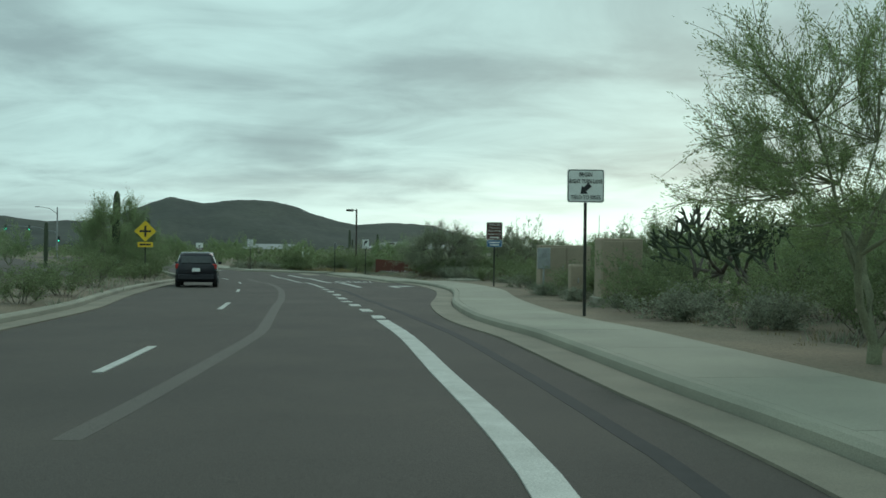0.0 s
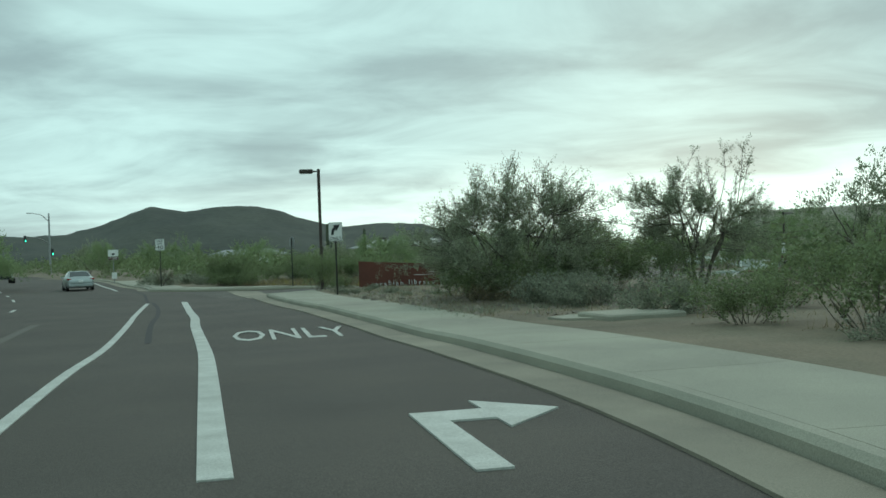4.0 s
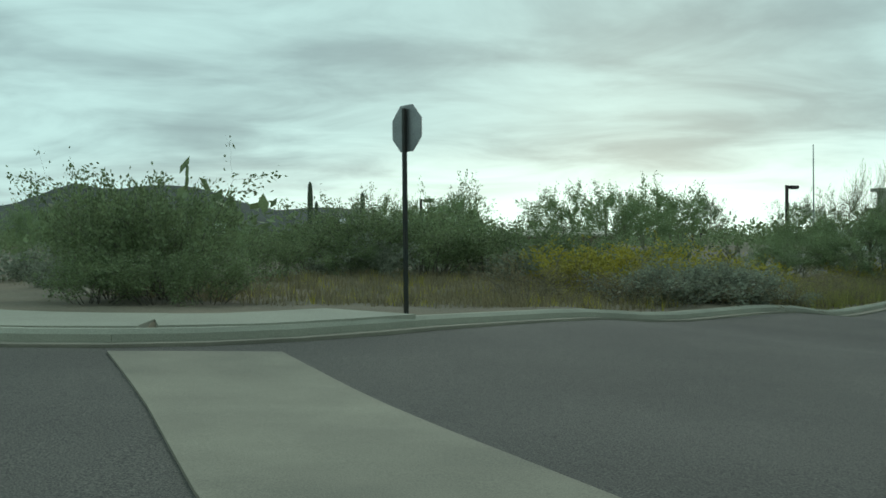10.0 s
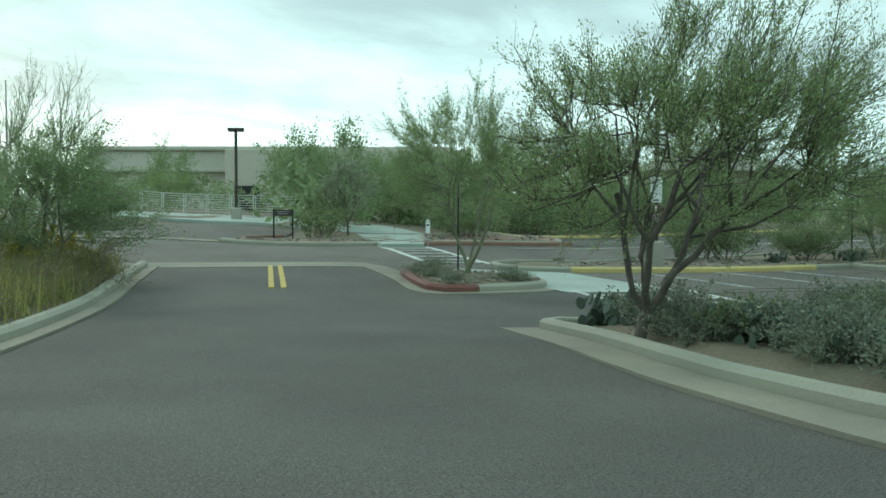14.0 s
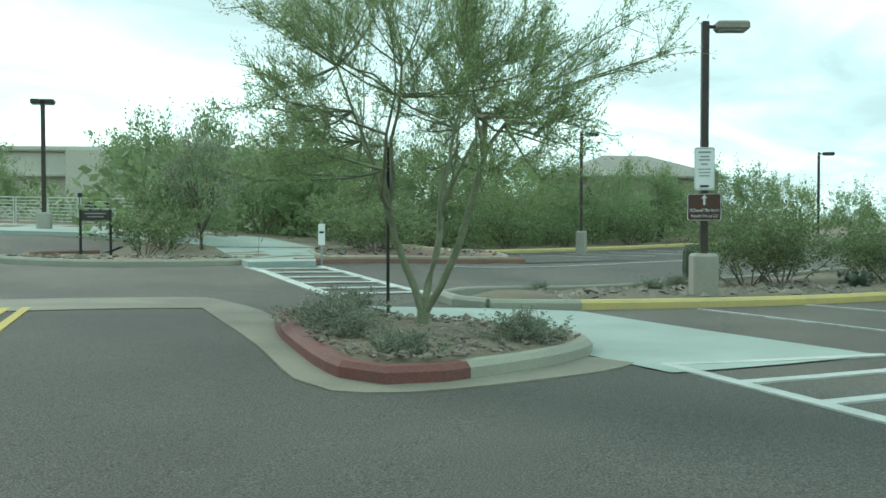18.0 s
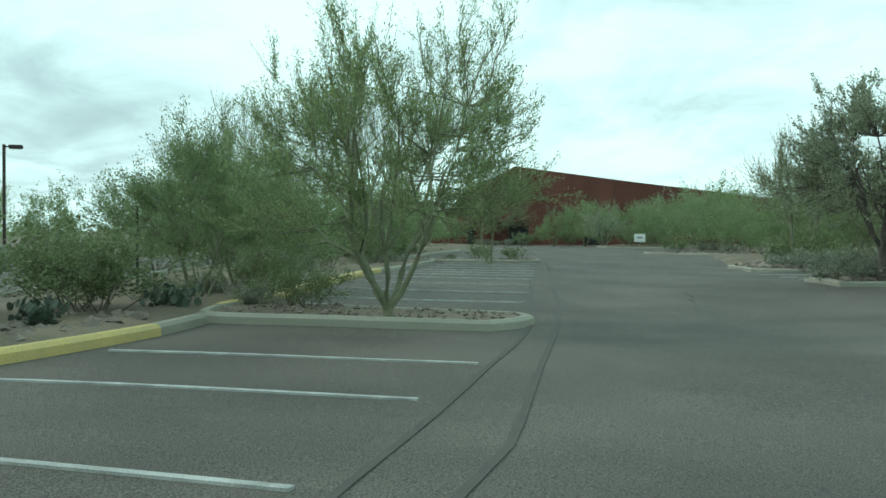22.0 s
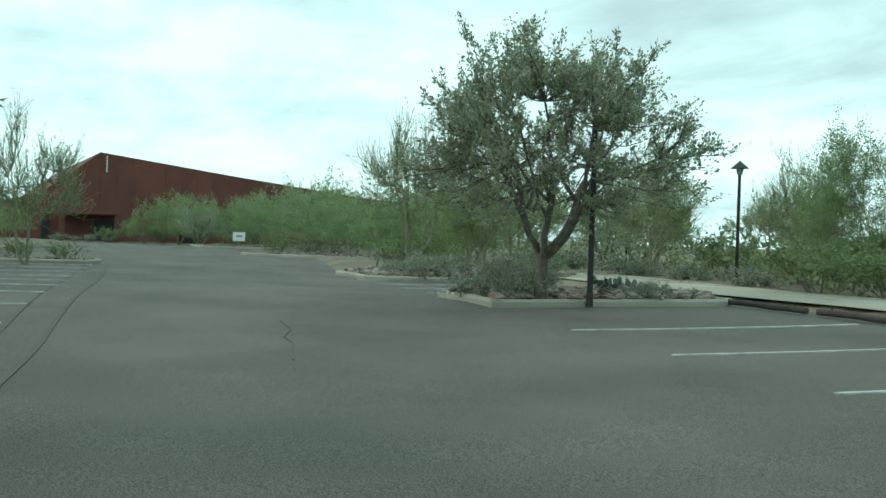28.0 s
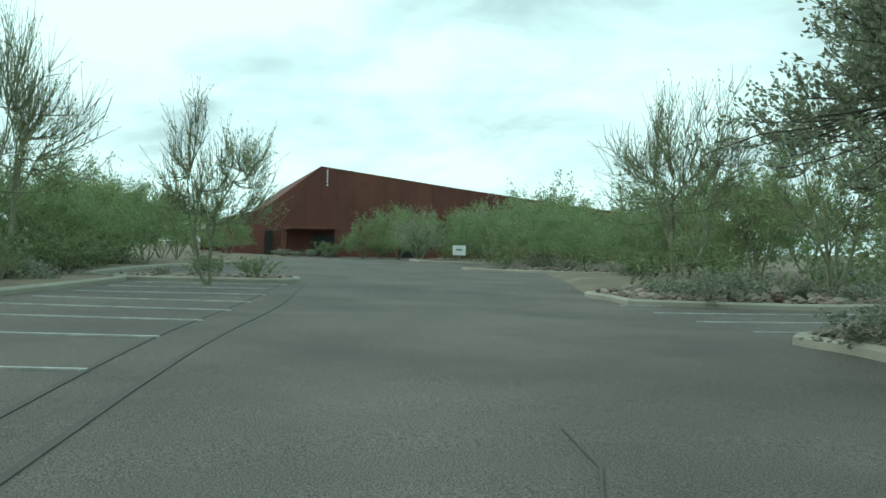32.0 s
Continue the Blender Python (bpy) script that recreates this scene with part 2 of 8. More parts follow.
M = dict(
    asphalt=material("road_asphalt", (0.075, 0.063, 0.051), 0.85, 0, (0.058, 0.050, 0.042), 0.6, 110, 0.35, 0.5, stain=0.14, grain=0.35, specks=0.35),
    lot=material("lot_asphalt", (0.122, 0.107, 0.088), 0.82, 0, (0.092, 0.082, 0.068), 0.45, 78, 0.6, 0.5, stain=0.2, grain=0.5, specks=0.35),
    drive=material("driveway_asphalt", (0.090, 0.081, 0.069), 0.85, 0, (0.070, 0.064, 0.055), 0.5, 78, 0.5, 0.5, stain=0.16, grain=0.45, specks=0.4),
    tar=material("tar_seal", (0.030, 0.030, 0.030), 0.85, 0, None, 4, 60, 0.1),
    concrete=material("concrete", (0.34, 0.33, 0.262), 0.85, 0, (0.27, 0.265, 0.212), 0.8, 90, 0.25, 0.5, rand=0.05, stain=0.1),
    gutter=material("gutter_concrete", (0.265, 0.24, 0.182), 0.85, 0, (0.185, 0.168, 0.130), 1.2, 90, 0.25, 0.5, stain=0.15),
    walk=material("crossing_concrete", (0.35, 0.405, 0.36), 0.8, 0, (0.27, 0.315, 0.28), 0.8, 90, 0.2, 0.5, stain=0.1),
    desert=material("desert_soil", (0.21, 0.165, 0.115), 0.95, 0, (0.135, 0.118, 0.080), 0.45, 22, 0.8, 0.4, stain=0.2),
    red_soil=material("reddish_soil", (0.30, 0.175, 0.130), 0.95, 0, (0.22, 0.130, 0.098), 1.2, 40, 0.6, 0.5, stain=0.15),
    rock=material("rock", (0.27, 0.225, 0.18), 0.9, 0, (0.16, 0.135, 0.115), 3, 30, 0.5, 0.5, island=0.3),
    gravel=material("gravel", (0.24, 0.19, 0.145), 0.95, 0, (0.15, 0.12, 0.095), 3, 40, 0.5, 0.5, island=0.3),
    hill=material("hill_slope", (0.058, 0.068, 0.052), 0.95, 0, (0.030, 0.040, 0.034), 0.012, 0.12, 0.0, 0.4, stain=0.0),
    seal_grey=material("grey_crack_seal", (0.092, 0.083, 0.070), 0.85, 0, (0.075, 0.068, 0.058), 3, 60, 0.2),
    rock_piece=material("loose_rock", (0.30, 0.245, 0.195), 0.9, 0, (0.17, 0.14, 0.12), 3, 30, 0.5, 0.5, rand=0.3),
    worn=material("worn_white_paint", (0.52, 0.53, 0.50), 0.75, 0, (0.30, 0.30, 0.28), 4, 60, 0.2, 0.4),
    lamp_head=material("lamp_head_paint", (0.26, 0.235, 0.19), 0.5, 0.1, (0.21, 0.19, 0.155), 4, 50, 0.1),
    white=material("white_road_paint", (0.56, 0.57, 0.53), 0.7, 0, (0.40, 0.405, 0.37), 3, 70, 0.2, 0.5),
    yellow=material("yellow_road_paint", (0.55, 0.40, 0.06), 0.7, 0, (0.40, 0.29, 0.06), 2, 60, 0.2, 0.5),
    ykerb=material("yellow_kerb_paint", (0.62, 0.48, 0.17), 0.75, 0, (0.48, 0.39, 0.18), 2.5, 60, 0.2, 0.5),
    rkerb=material("red_kerb_paint", (0.21, 0.066, 0.056), 0.75, 0, (0.16, 0.075, 0.062), 2.5, 60, 0.2, 0.5),
    sign_white=material("sign_white", (0.76, 0.78, 0.75), 0.45, 0, (0.70, 0.72, 0.69), 2, 40, 0),
    black=material("black_lettering", (0.015, 0.015, 0.017), 0.5, 0, None, 4, 50, 0),
    white_letter=material("white_lettering", (0.78, 0.78, 0.75), 0.5, 0, None, 4, 50, 0),
    brown=material("sign_brown", (0.085, 0.032, 0.022), 0.45, 0, None, 3, 50, 0),
    blue=material("sign_blue", (0.035, 0.15, 0.30), 0.45, 0, None, 3, 50, 0),
    yellow_sign=material("sign_yellow", (0.80, 0.55, 0.02), 0.45, 0, (0.72, 0.48, 0.02), 3, 50, 0),
    alu=material("sign_back_aluminium", (0.30, 0.31, 0.31), 0.45, 0.6, (0.24, 0.25, 0.25), 4, 50, 0.1),
    post=material("green_post_steel", (0.025, 0.032, 0.028), 0.5, 0.4, (0.035, 0.03, 0.024), 5, 60, 0.15),
    pole=material("brown_pole_steel", (0.062, 0.046, 0.037), 0.5, 0.3, (0.045, 0.035, 0.03), 4, 50, 0.15),
    galv=material("galvanised_steel", (0.34, 0.36, 0.36), 0.5, 0.6, (0.27, 0.28, 0.28), 5, 50, 0.1),
    rust=material("rusted_steel", (0.170, 0.056, 0.036), 0.75, 0.15, (0.095, 0.034, 0.026), 0.7, 25, 0.25, 0.5, stain=0.15, rand=0.08),
    stucco=material("tan_stucco", (0.34, 0.28, 0.20), 0.9, 0, (0.28, 0.235, 0.175), 0.8, 50, 0.3, 0.5, stain=0.08),
    pedestal=material("pedestal_concrete", (0.36, 0.34, 0.28), 0.85, 0, (0.28, 0.27, 0.23), 2, 60, 0.3, 0.5, stain=0.1),
    school=material("school_wall", (0.50, 0.465, 0.385), 0.85, 0, (0.44, 0.41, 0.34), 0.3, 20, 0.1, 0.4, rand=0.06),
    roof=material("metal_roof", (0.50, 0.475, 0.40), 0.6, 0.0, (0.43, 0.41, 0.345), 0.3, 20, 0.1, 0.4, rand=0.05),
    dark=material("dark_opening", (0.012, 0.012, 0.013), 0.4, 0, None, 4, 50, 0),
    bark=material("green_bark", (0.25, 0.265, 0.165), 0.85, 0, (0.15, 0.158, 0.098), 5, 50, 0.4, 0.5),
    bark2=material("grey_bark", (0.17, 0.15, 0.12), 0.9, 0, (0.055, 0.046, 0.038), 6, 50, 0.5, 0.5),
    leaf_pv=leafy("palo_verde_leaf", (0.305, 0.385, 0.18), (0.23, 0.30, 0.13)),
    leaf_lot=leafy("green_palo_verde_leaf", (0.27, 0.35, 0.175), (0.20, 0.27, 0.13), 0.15),
    leaf_iw=leafy("ironwood_leaf", (0.325, 0.36, 0.245), (0.245, 0.28, 0.185)),
    leaf_cr=leafy("creosote_leaf", (0.21, 0.265, 0.13), (0.155, 0.20, 0.097)),
    leaf_sage=leafy("sage_leaf", (0.28, 0.305, 0.225), (0.205, 0.23, 0.165)),
    leaf_blue=leafy("agave_leaf", (0.20, 0.255, 0.20), (0.15, 0.20, 0.155)),
    flower=leafy("yellow_flower", (0.42, 0.36, 0.05), (0.30, 0.28, 0.06)),
    verge_grass=leafy("yellow_green_grass", (0.36, 0.36, 0.11), (0.27, 0.28, 0.085)),
    straw=leafy("dry_grass", (0.27, 0.225, 0.130), (0.19, 0.168, 0.098)),
    cactus=material("cactus_skin", (0.070, 0.090, 0.050), 0.8, 0, (0.045, 0.058, 0.036), 8, 60, 0.5, 0.5),
    cholla=material("cholla_spine", (0.20, 0.19, 0.12), 0.9, 0, (0.13, 0.13, 0.085), 20, 90, 0.6, 0.5),
    carsilver=material("silver_car_paint", (0.42, 0.46, 0.46), 0.28, 0.5, (0.38, 0.42, 0.42), 3, 80, 0),
    cardark=material("dark_car_paint", (0.016, 0.018, 0.024), 0.22, 0.2, (0.02, 0.02, 0.026), 3, 80, 0),
    carwhite=material("white_car_paint", (0.55, 0.56, 0.55), 0.3, 0.0, (0.5, 0.51, 0.5), 3, 80, 0),
    glass=material("car_glass", (0.03, 0.038, 0.040), 0.08, 0, None, 3, 50, 0, spec=0.8),
    rubber=material("rubber", (0.018, 0.018, 0.018), 0.8, 0, None, 5, 60, 0.2),
    tail=material("tail_lamp", (0.38, 0.02, 0.015), 0.25, 0, None, 3, 50, 0),
    green_lamp=material("green_lens", (0.02, 0.5, 0.30), 0.3, 0, None, 3, 50, 0),
    fence=material("fence_paint", (0.64, 0.64, 0.58), 0.55, 0.2, (0.44, 0.44, 0.41), 3, 50, 0.1),
    tan_roof=material("tan_roof_sheet", (0.30, 0.28, 0.23), 0.7, 0, (0.24, 0.225, 0.19), 0.5, 20, 0.1, 0.4),
    seam=material("polished_seam", (0.105, 0.093, 0.078), 0.75, 0, (0.085, 0.075, 0.063), 0.8, 90, 0.2, 0.5, grain=0.3),
    path_tan=material("footway_concrete", (0.40, 0.355, 0.275), 0.85, 0, (0.32, 0.285, 0.225), 0.8, 80, 0.25, 0.5, stain=0.1),
    wood=material("dark_wood", (0.07, 0.055, 0.042), 0.85, 0, None, 6, 50, 0.3),
)
gb = M["green_lamp"].node_tree.nodes["Principled BSDF"]
gb.inputs["Emission Color"].default_value, gb.inputs["Emission Strength"].default_value = (0.05, 1.0, 0.6, 1), 2.0

# ---- the lie of the land ----
LAND = [(1, -5, .2), (0, 8, .12), (-1, 18, .1), (-2, 28, 0), (-3, 40, -.08), (-6, 54, -.25), (-12, 66, -.32), (-22, 80, -.4), (-38, 115, -.4), (-90, 200, -.3),
        (-20, 25, .1), (-12, 77, -.62), (-8, 83, -.9), (-4, 89, -1.25), (2, 96, -1.55), (9, 99, -1.78), (16, 100, -1.85), (20, 95, -1.98), (29, 91, -2.05), (59, 86, -2.06),
        (51, 79, -2.15), (85, 70, -2.2), (150, 60, -2.3), (44, 68, -1.95), (9, 107, -1.5), (20, 117, -1.4), (43, 118, -1.8), (25, 104, -1.9), (6, 60, -.05), (-6, 72, -.25), (2, 80, -.7),
        (-13, 87.3, -.5), (-10, 88.6, -.68), (-17, 86, -.45), (-16, 97, -.5), (-6, 91.5, -1.0), (19, 126, -.85), (19, 136, -.6), (10, 128, -.95), (12, 140, -.6), (17, 125.5, -.68), (20, 131, -.62), (23.5, 143, -.3)]
LX, LY, LZ = (np.array([p[i] for p in LAND], float) for i in range(3))


def G(x, y):
    """Height of the paved ground."""
    w = ((LX - x) ** 2 + (LY - y) ** 2 + 9.0) ** -2.0
    return float((w * LZ).sum() / w.sum())


def Gs(x, y):
    """The same for arrays."""
    num, den = np.zeros_like(x), np.zeros_like(x)
    for a, b, c in LAND:
        w = ((a - x) ** 2 + (b - y) ** 2 + 9.0) ** -2.0
        num += w * c
        den += w
    return num / den


# ---- building blocks ----
class Shape:
    """Collects vertices and faces of one mesh."""
    def __init__(self):
        self.v, self.f = [], []

    def add(self, vs, fs):
        k = len(self.v)
        self.v += [tuple(p) for p in vs]
        self.f += [tuple(i + k for i in q) for q in fs]
        return self

    def box(self, c, s, rz=0.0, bevel=0.0, tilt=0.0):
        """A box at centre c of size s, with chamfered edges."""
        x, y, z = (d / 2 for d in s)
        b = min(bevel, x * 0.9, y * 0.9, z * 0.9)
        m = Matrix.Translation(c) @ Matrix.Rotation(rz, 4, "Z") @ Matrix.Rotation(tilt, 4, "X")
        if b <= 0:
            vs = [(i * x, j * y, k * z) for k in (-1, 1) for i, j in ((-1, -1), (1, -1), (1, 1), (-1, 1))]
            fs = [(3, 2, 1, 0), (4, 5, 6, 7), (0, 1, 5, 4), (1, 2, 6, 5), (2, 3, 7, 6), (3, 0, 4, 7)]
        else:
            vs, fs = [], []
            ring = lambda z_, ins: [(-x + b, -y + ins), (x - b, -y + ins), (x - ins, -y + b), (x - ins, y - b), (x - b, y - ins), (-x + b, y - ins), (-x + ins, y - b), (-x + ins, -y + b)]
            for z_, ins in ((-z, b), (-z + b, 0), (z - b, 0), (z, b)):
                vs += [(p[0], p[1], z_) for p in ring(z_, ins)]
            for r in range(3):
                fs += [(r * 8 + i, r * 8 + (i + 1) % 8, r * 8 + 8 + (i + 1) % 8, r * 8 + 8 + i) for i in range(8)]
            fs += [tuple(range(7, -1, -1)), tuple(range(24, 32))]
        return self.add([m @ Vector(p) for p in vs], fs)

    def tube(self, pts, radii, n=8, caps=True):
        pts = [Vector(p) for p in pts]
        vs, fs = [], []
        for i, p in enumerate(pts):
            d = (pts[min(i + 1, len(pts) - 1)] - pts[max(i - 1, 0)]).normalized()
            a = d.cross((0, 0, 1) if abs(d.z) < 0.9 else (1, 0, 0)).normalized()
            b = d.cross(a)
            r = radii[i] if isinstance(radii, (list, tuple)) else radii
            vs += [p + (a * math.cos(2 * math.pi * k / n) + b * math.sin(2 * math.pi * k / n)) * r for k in range(n)]
        for i in range(len(pts) - 1):
            fs += [(i * n + k, i * n + (k + 1) % n, (i + 1) * n + (k + 1) % n, (i + 1) * n + k) for k in range(n)]
        if caps:
            fs += [tuple(range(n - 1, -1, -1)), tuple(range((len(pts) - 1) * n, len(pts) * n))]
        return self.add(vs, fs)

    def slab(self, outline, z0, z1, chamfer=0.0):
        """An upright prism over a flat outline of (x, y)."""
        n = len(outline)
        c = Vector((sum(p[0] for p in outline) / n, sum(p[1] for p in outline) / n))
        top = [c + (Vector(p) - c) * (1 - chamfer) for p in outline]
        vs = [(p[0], p[1], z0) for p in outline] + [(p[0], p[1], z1 - chamfer * 0.5) for p in outline] + [(p[0], p[1], z1) for p in top]
        fs = [(i, (i + 1) % n, n + (i + 1) % n, n + i) for i in range(n)] + [(n + i, n + (i + 1) % n, 2 * n + (i + 1) % n, 2 * n + i) for i in range(n)]
        fs += [tuple(range(2 * n, 3 * n)), tuple(range(n - 1, -1, -1))]
        return self.add(vs, fs)

    def mesh(self, name, mat, smooth=False):
        me = bpy.data.meshes.new(name)
        me.from_pydata(self.v, [], self.f)
        for m_ in (mat if isinstance(mat, (list, tuple)) else [mat]):
            me.materials.append(m_)
        if smooth:
            me.shade_smooth()
        me.update()
        return me


def part(name, shape, mat, parent=None, label="", smooth=False):
    """Links a shape as one mesh object under a thing or a part."""
    ob = new(name, shape if isinstance(shape, bpy.types.Mesh) else shape.mesh(name, mat, smooth))
    ob.parent = parent
    if label:
        ob["label"] = label
    return ob


def thing(name, m, label, category, group="", kind=""):
    ob = new(name)
    ob.empty_display_size = 0.2
    ob.matrix_world = m
    return tagged(ob, label, category, group, kind)


def structure(name, shape, mat, label, category, smooth=False):
    return tagged(part(name, shape, mat, None, "", smooth), label, category, "", "structure")


def on(x, y, dz=0.0, rz=0.0):
    """A pose on the ground."""
    return pose(x, y, G(x, y) + dz, 0, 0, rz)


def text_mesh(words, size, depth=0.004, spacing=1.0, width=None):
    cu = bpy.data.curves.new("lettering", "FONT")
    cu.body, cu.size, cu.extrude, cu.align_x, cu.align_y, cu.space_character, cu.resolution_u = words, size, depth, "CENTER", "CENTER", spacing, 2
    tmp = bpy.data.objects.new("lettering", cu)
    scene.collection.objects.link(tmp)
    bpy.context.view_layer.update()
    me = bpy.data.meshes.new_from_object(tmp.evaluated_get(bpy.context.evaluated_depsgraph_get()))
    bpy.data.objects.remove(tmp)
    bpy.data.curves.remove(cu)
    if width:
        xs = [v.co.x for v in me.vertices]
        k = width / max(1e-6, max(xs) - min(xs))
        for v in me.vertices:
            v.co.x *= k
    return me


def lettering(words, size, mat, parent, x, z, y=-0.02, width=None):
    """Raised words on the front (-y side) of an upright panel."""
    me = text_mesh(words, size, 0.003, 1.0, width)
    me.materials.append(mat)
    ob = new("lettering", me)
    ob.parent = parent
    ob.matrix_local = pose(x, y, z, 90, 0, 0)
    return ob


def smooth_line(pts, step=1.0):
    """A curve through the points (Catmull-Rom), with points about step apart."""
    p = [Vector(q) for q in pts]
    p = [p[0] * 2 - p[1]] + p + [p[-1] * 2 - p[-2]]
    out_ = []
    for i in range(1, len(p) - 2):
        n = max(1, round((p[i + 1] - p[i]).length / step))
        for k in range(n):
            t = k / n
            out_.append(0.5 * (2 * p[i] + (p[i + 1] - p[i - 1]) * t + (2 * p[i - 1] - 5 * p[i] + 4 * p[i + 1] - p[i + 2]) * t * t + (3 * p[i] - p[i - 1] - 3 * p[i + 1] + p[i + 2]) * t ** 3))
    return out_ + [p[-2]]


def offset(line, d):
    """The line moved d metres to its right."""
    res = []
    for i, p in enumerate(line):
        t = (line[min(i + 1, len(line) - 1)] - line[max(i - 1, 0)]).normalized()
        res.append(p + Vector((t.y, -t.x)) * d)
    return res


def sweep(line, profile, closed=False):
    """A profile of (to the right, up) carried along a line on the ground."""
    s = Shape()
    n, k = len(line), len(profile)
    for i, p in enumerate(line):
        a, b = (line[(i + 1) % n], line[i - 1]) if closed else (line[min(i + 1, n - 1)], line[max(i - 1, 0)])
        t = (a - b).normalized()
        r = Vector((t.y, -t.x))
        z = G(p.x, p.y)
        s.v += [(p.x + r.x * u, p.y + r.y * u, z + h) for u, h in profile]
    for i in range(n if closed else n - 1):
        j = (i + 1) % n
        s.f += [(i * k + q, i * k + q + 1, j * k + q + 1, j * k + q) for q in range(k - 1)]
    if not closed:
        s.f += [tuple(range(k - 1, -1, -1)), tuple((n - 1) * k + q for q in range(k))]
    return s


def ribbon(left, right, h, cols=2, skirt=0.0):
    """A sheet between two lines of equal count, h above the ground."""
    s = Shape()
    for a, b in zip(left, right):
        for c in range(cols + 1):
            p = a.lerp(b, c / cols)
            s.v.append((p.x, p.y, G(p.x, p.y) + h))
    w = cols + 1
    s.f = [(i * w + c, i * w + c + 1, (i + 1) * w + c + 1, (i + 1) * w + c) for i in range(len(left) - 1) for c in range(cols)]
    if skirt:
        n = len(left)
        loop = [c for c in range(w)] + [i * w + cols for i in range(1, n)] + [(n - 1) * w + c for c in range(cols - 1, -1, -1)] + [i * w for i in range(n - 2, 0, -1)]
        o = len(s.v)
        s.v += [(s.v[i][0], s.v[i][1], s.v[i][2] - skirt) for i in loop]
        k = len(loop)
        s.f += [(loop[i], o + i, o + (i + 1) % k, loop[(i + 1) % k]) for i in range(k)]
    return s


def paint(line, width, h=0.012):
    """A painted line on the ground, with thickness."""
    return sweep(line, [(-width / 2, h - 0.02), (-width / 2, h), (width / 2, h), (width / 2, h - 0.02)])


def stroke(a, b, width, name, mat, label, category="road marking", h=0.012, group="road markings", step=1.0):
    line = smooth_line([a, b], step)
    return tagged(part(name, paint(line, width, h), mat), label, category, group, "structure")


def inside(px, py, poly):
    res = np.zeros(px.shape, bool)
    for (x0, y0), (x1, y1) in zip(poly, poly[1:] + poly[:1]):
        c = ((y0 > py) != (y1 > py)) & (px < (x1 - x0) * (py - y0) / (y1 - y0 + 1e-12) + x0)
        res ^= c
    return res


def edge_distance(px, py, poly):
    d = np.full(px.shape, 1e9)
    for (x0, y0), (x1, y1) in zip(poly, poly[1:] + poly[:1]):
        dx, dy = x1 - x0, y1 - y0
        t = np.clip(((px - x0) * dx + (py - y0) * dy) / (dx * dx + dy * dy + 1e-9), 0, 1)
        d = np.minimum(d, np.hypot(px - x0 - t * dx, py - y0 - t * dy))
    return d

# ---- plan of the paved ground ----
ROAD_R = [(6.0, -60), (4.55, -14), (3.9, -4), (3.45, 2), (3.0, 5), (2.05, 11), (1.6, 12.8), (1.0, 15.8), (0.55, 20), (0.42, 24), (0.4, 27), (0.3, 31), (-0.1, 36), (-0.8, 40), (-2.3, 45.2), (-3.7, 50.6), (-5.1, 54.9), (-6.7, 59.7), (-8.15, 64.0), (-9.06, 66.6), (-9.95, 69.4), (-10.5, 71.7), (-10.75, 73.5)]
ROAD_R2 = [(-20.9, 88.4), (-22.7, 93.5), (-24.6, 97.8), (-27.4, 103.5), (-33.0, 115), (-46, 142), (-64, 172), (-84, 202), (-130, 260)]
ROAD_L = [(-3.9, -60), (-5.6, -10), (-7.9, 14), (-10.5, 25.7), (-16.7, 53), (-23.8, 73), (-33, 93), (-43.7, 115), (-58, 142), (-76, 171), (-96, 200), (-142, 256)]
DRIVE_R = [(-10.75, 73.5), (-10.7, 75.2), (-10.1, 77.0), (-9.1, 79.2), (-7.2, 81.4), (-3.9, 83.9), (-0.9, 86.3), (1.0, 88.5), (2.1, 90.1), (3.1, 91.35), (3.95, 92.55), (5.35, 94.5), (7.15, 97.0)]
DRIVE_L = [(-20.9, 88.4), (-19.7, 86.6), (-18.2, 85.3), (-16.2, 84.5), (-14.4, 84.75), (-12.6, 86.0), (-10.5, 88.4), (-7.95, 91.0), (-5.7, 93.1), (-3.65, 95.0), (-1.9, 96.9), (-0.4, 98.7), (0.95, 100.2), (2.8, 102.5), (4.9, 105.4), (8.5, 110.5)]
YK = [(17.0, 105.3), (18.2, 104.35), (19.8, 103.35), (21.0, 102.65), (22.4, 101.85), (24.2, 100.95), (25.6, 100.35), (27.2, 99.9), (29.3, 99.5)]
LOT = [(7.15, 97.0), (12, 101.5), (17.2, 106.4)] + YK[1:] + [(45, 95.8), (62, 91.3), (66, 92.3), (95, 84), (135, 74), (150, 66), (150, 55), (128, 52), (100, 60), (84.5, 66), (54.7, 78.4), (50.4, 79.6), (47.5, 74.2), (38.8, 76.8), (29.4, 79.8), (18, 83.6), (11, 86.5), (8.9, 92), (8.3, 95), (7.9, 96.6)]
STREET = [(2, 121), (5.5, 114), (8.4, 110.6), (13, 107.3), (17.2, 106.4), (19, 107.3), (24, 106), (60, 98.5), (140, 88), (140, 97), (60, 106), (36, 110.5), (24, 112.6), (19.5, 113.5), (16.4, 117.4), (17.4, 119.0), (19.6, 119.6), (21.8, 121.4), (20.0, 125.4), (18.8, 131), (17.5, 140), (-6, 140)]
BAY = [(29, 112), (60, 106.4), (60, 116.5), (45, 119.3), (34, 121), (31, 116)]
road_poly = ROAD_L + (ROAD_R + ROAD_R2)[::-1]
drive_poly = DRIVE_R + [(10.3, 96.75), (13.3, 100.8), (17.2, 106.4), (13, 107.3)] + DRIVE_L[::-1]
OPP_R = offset([Vector(p) for p in ROAD_L], -6.0)
OPP_L = offset([Vector(p) for p in ROAD_L], -16.0)
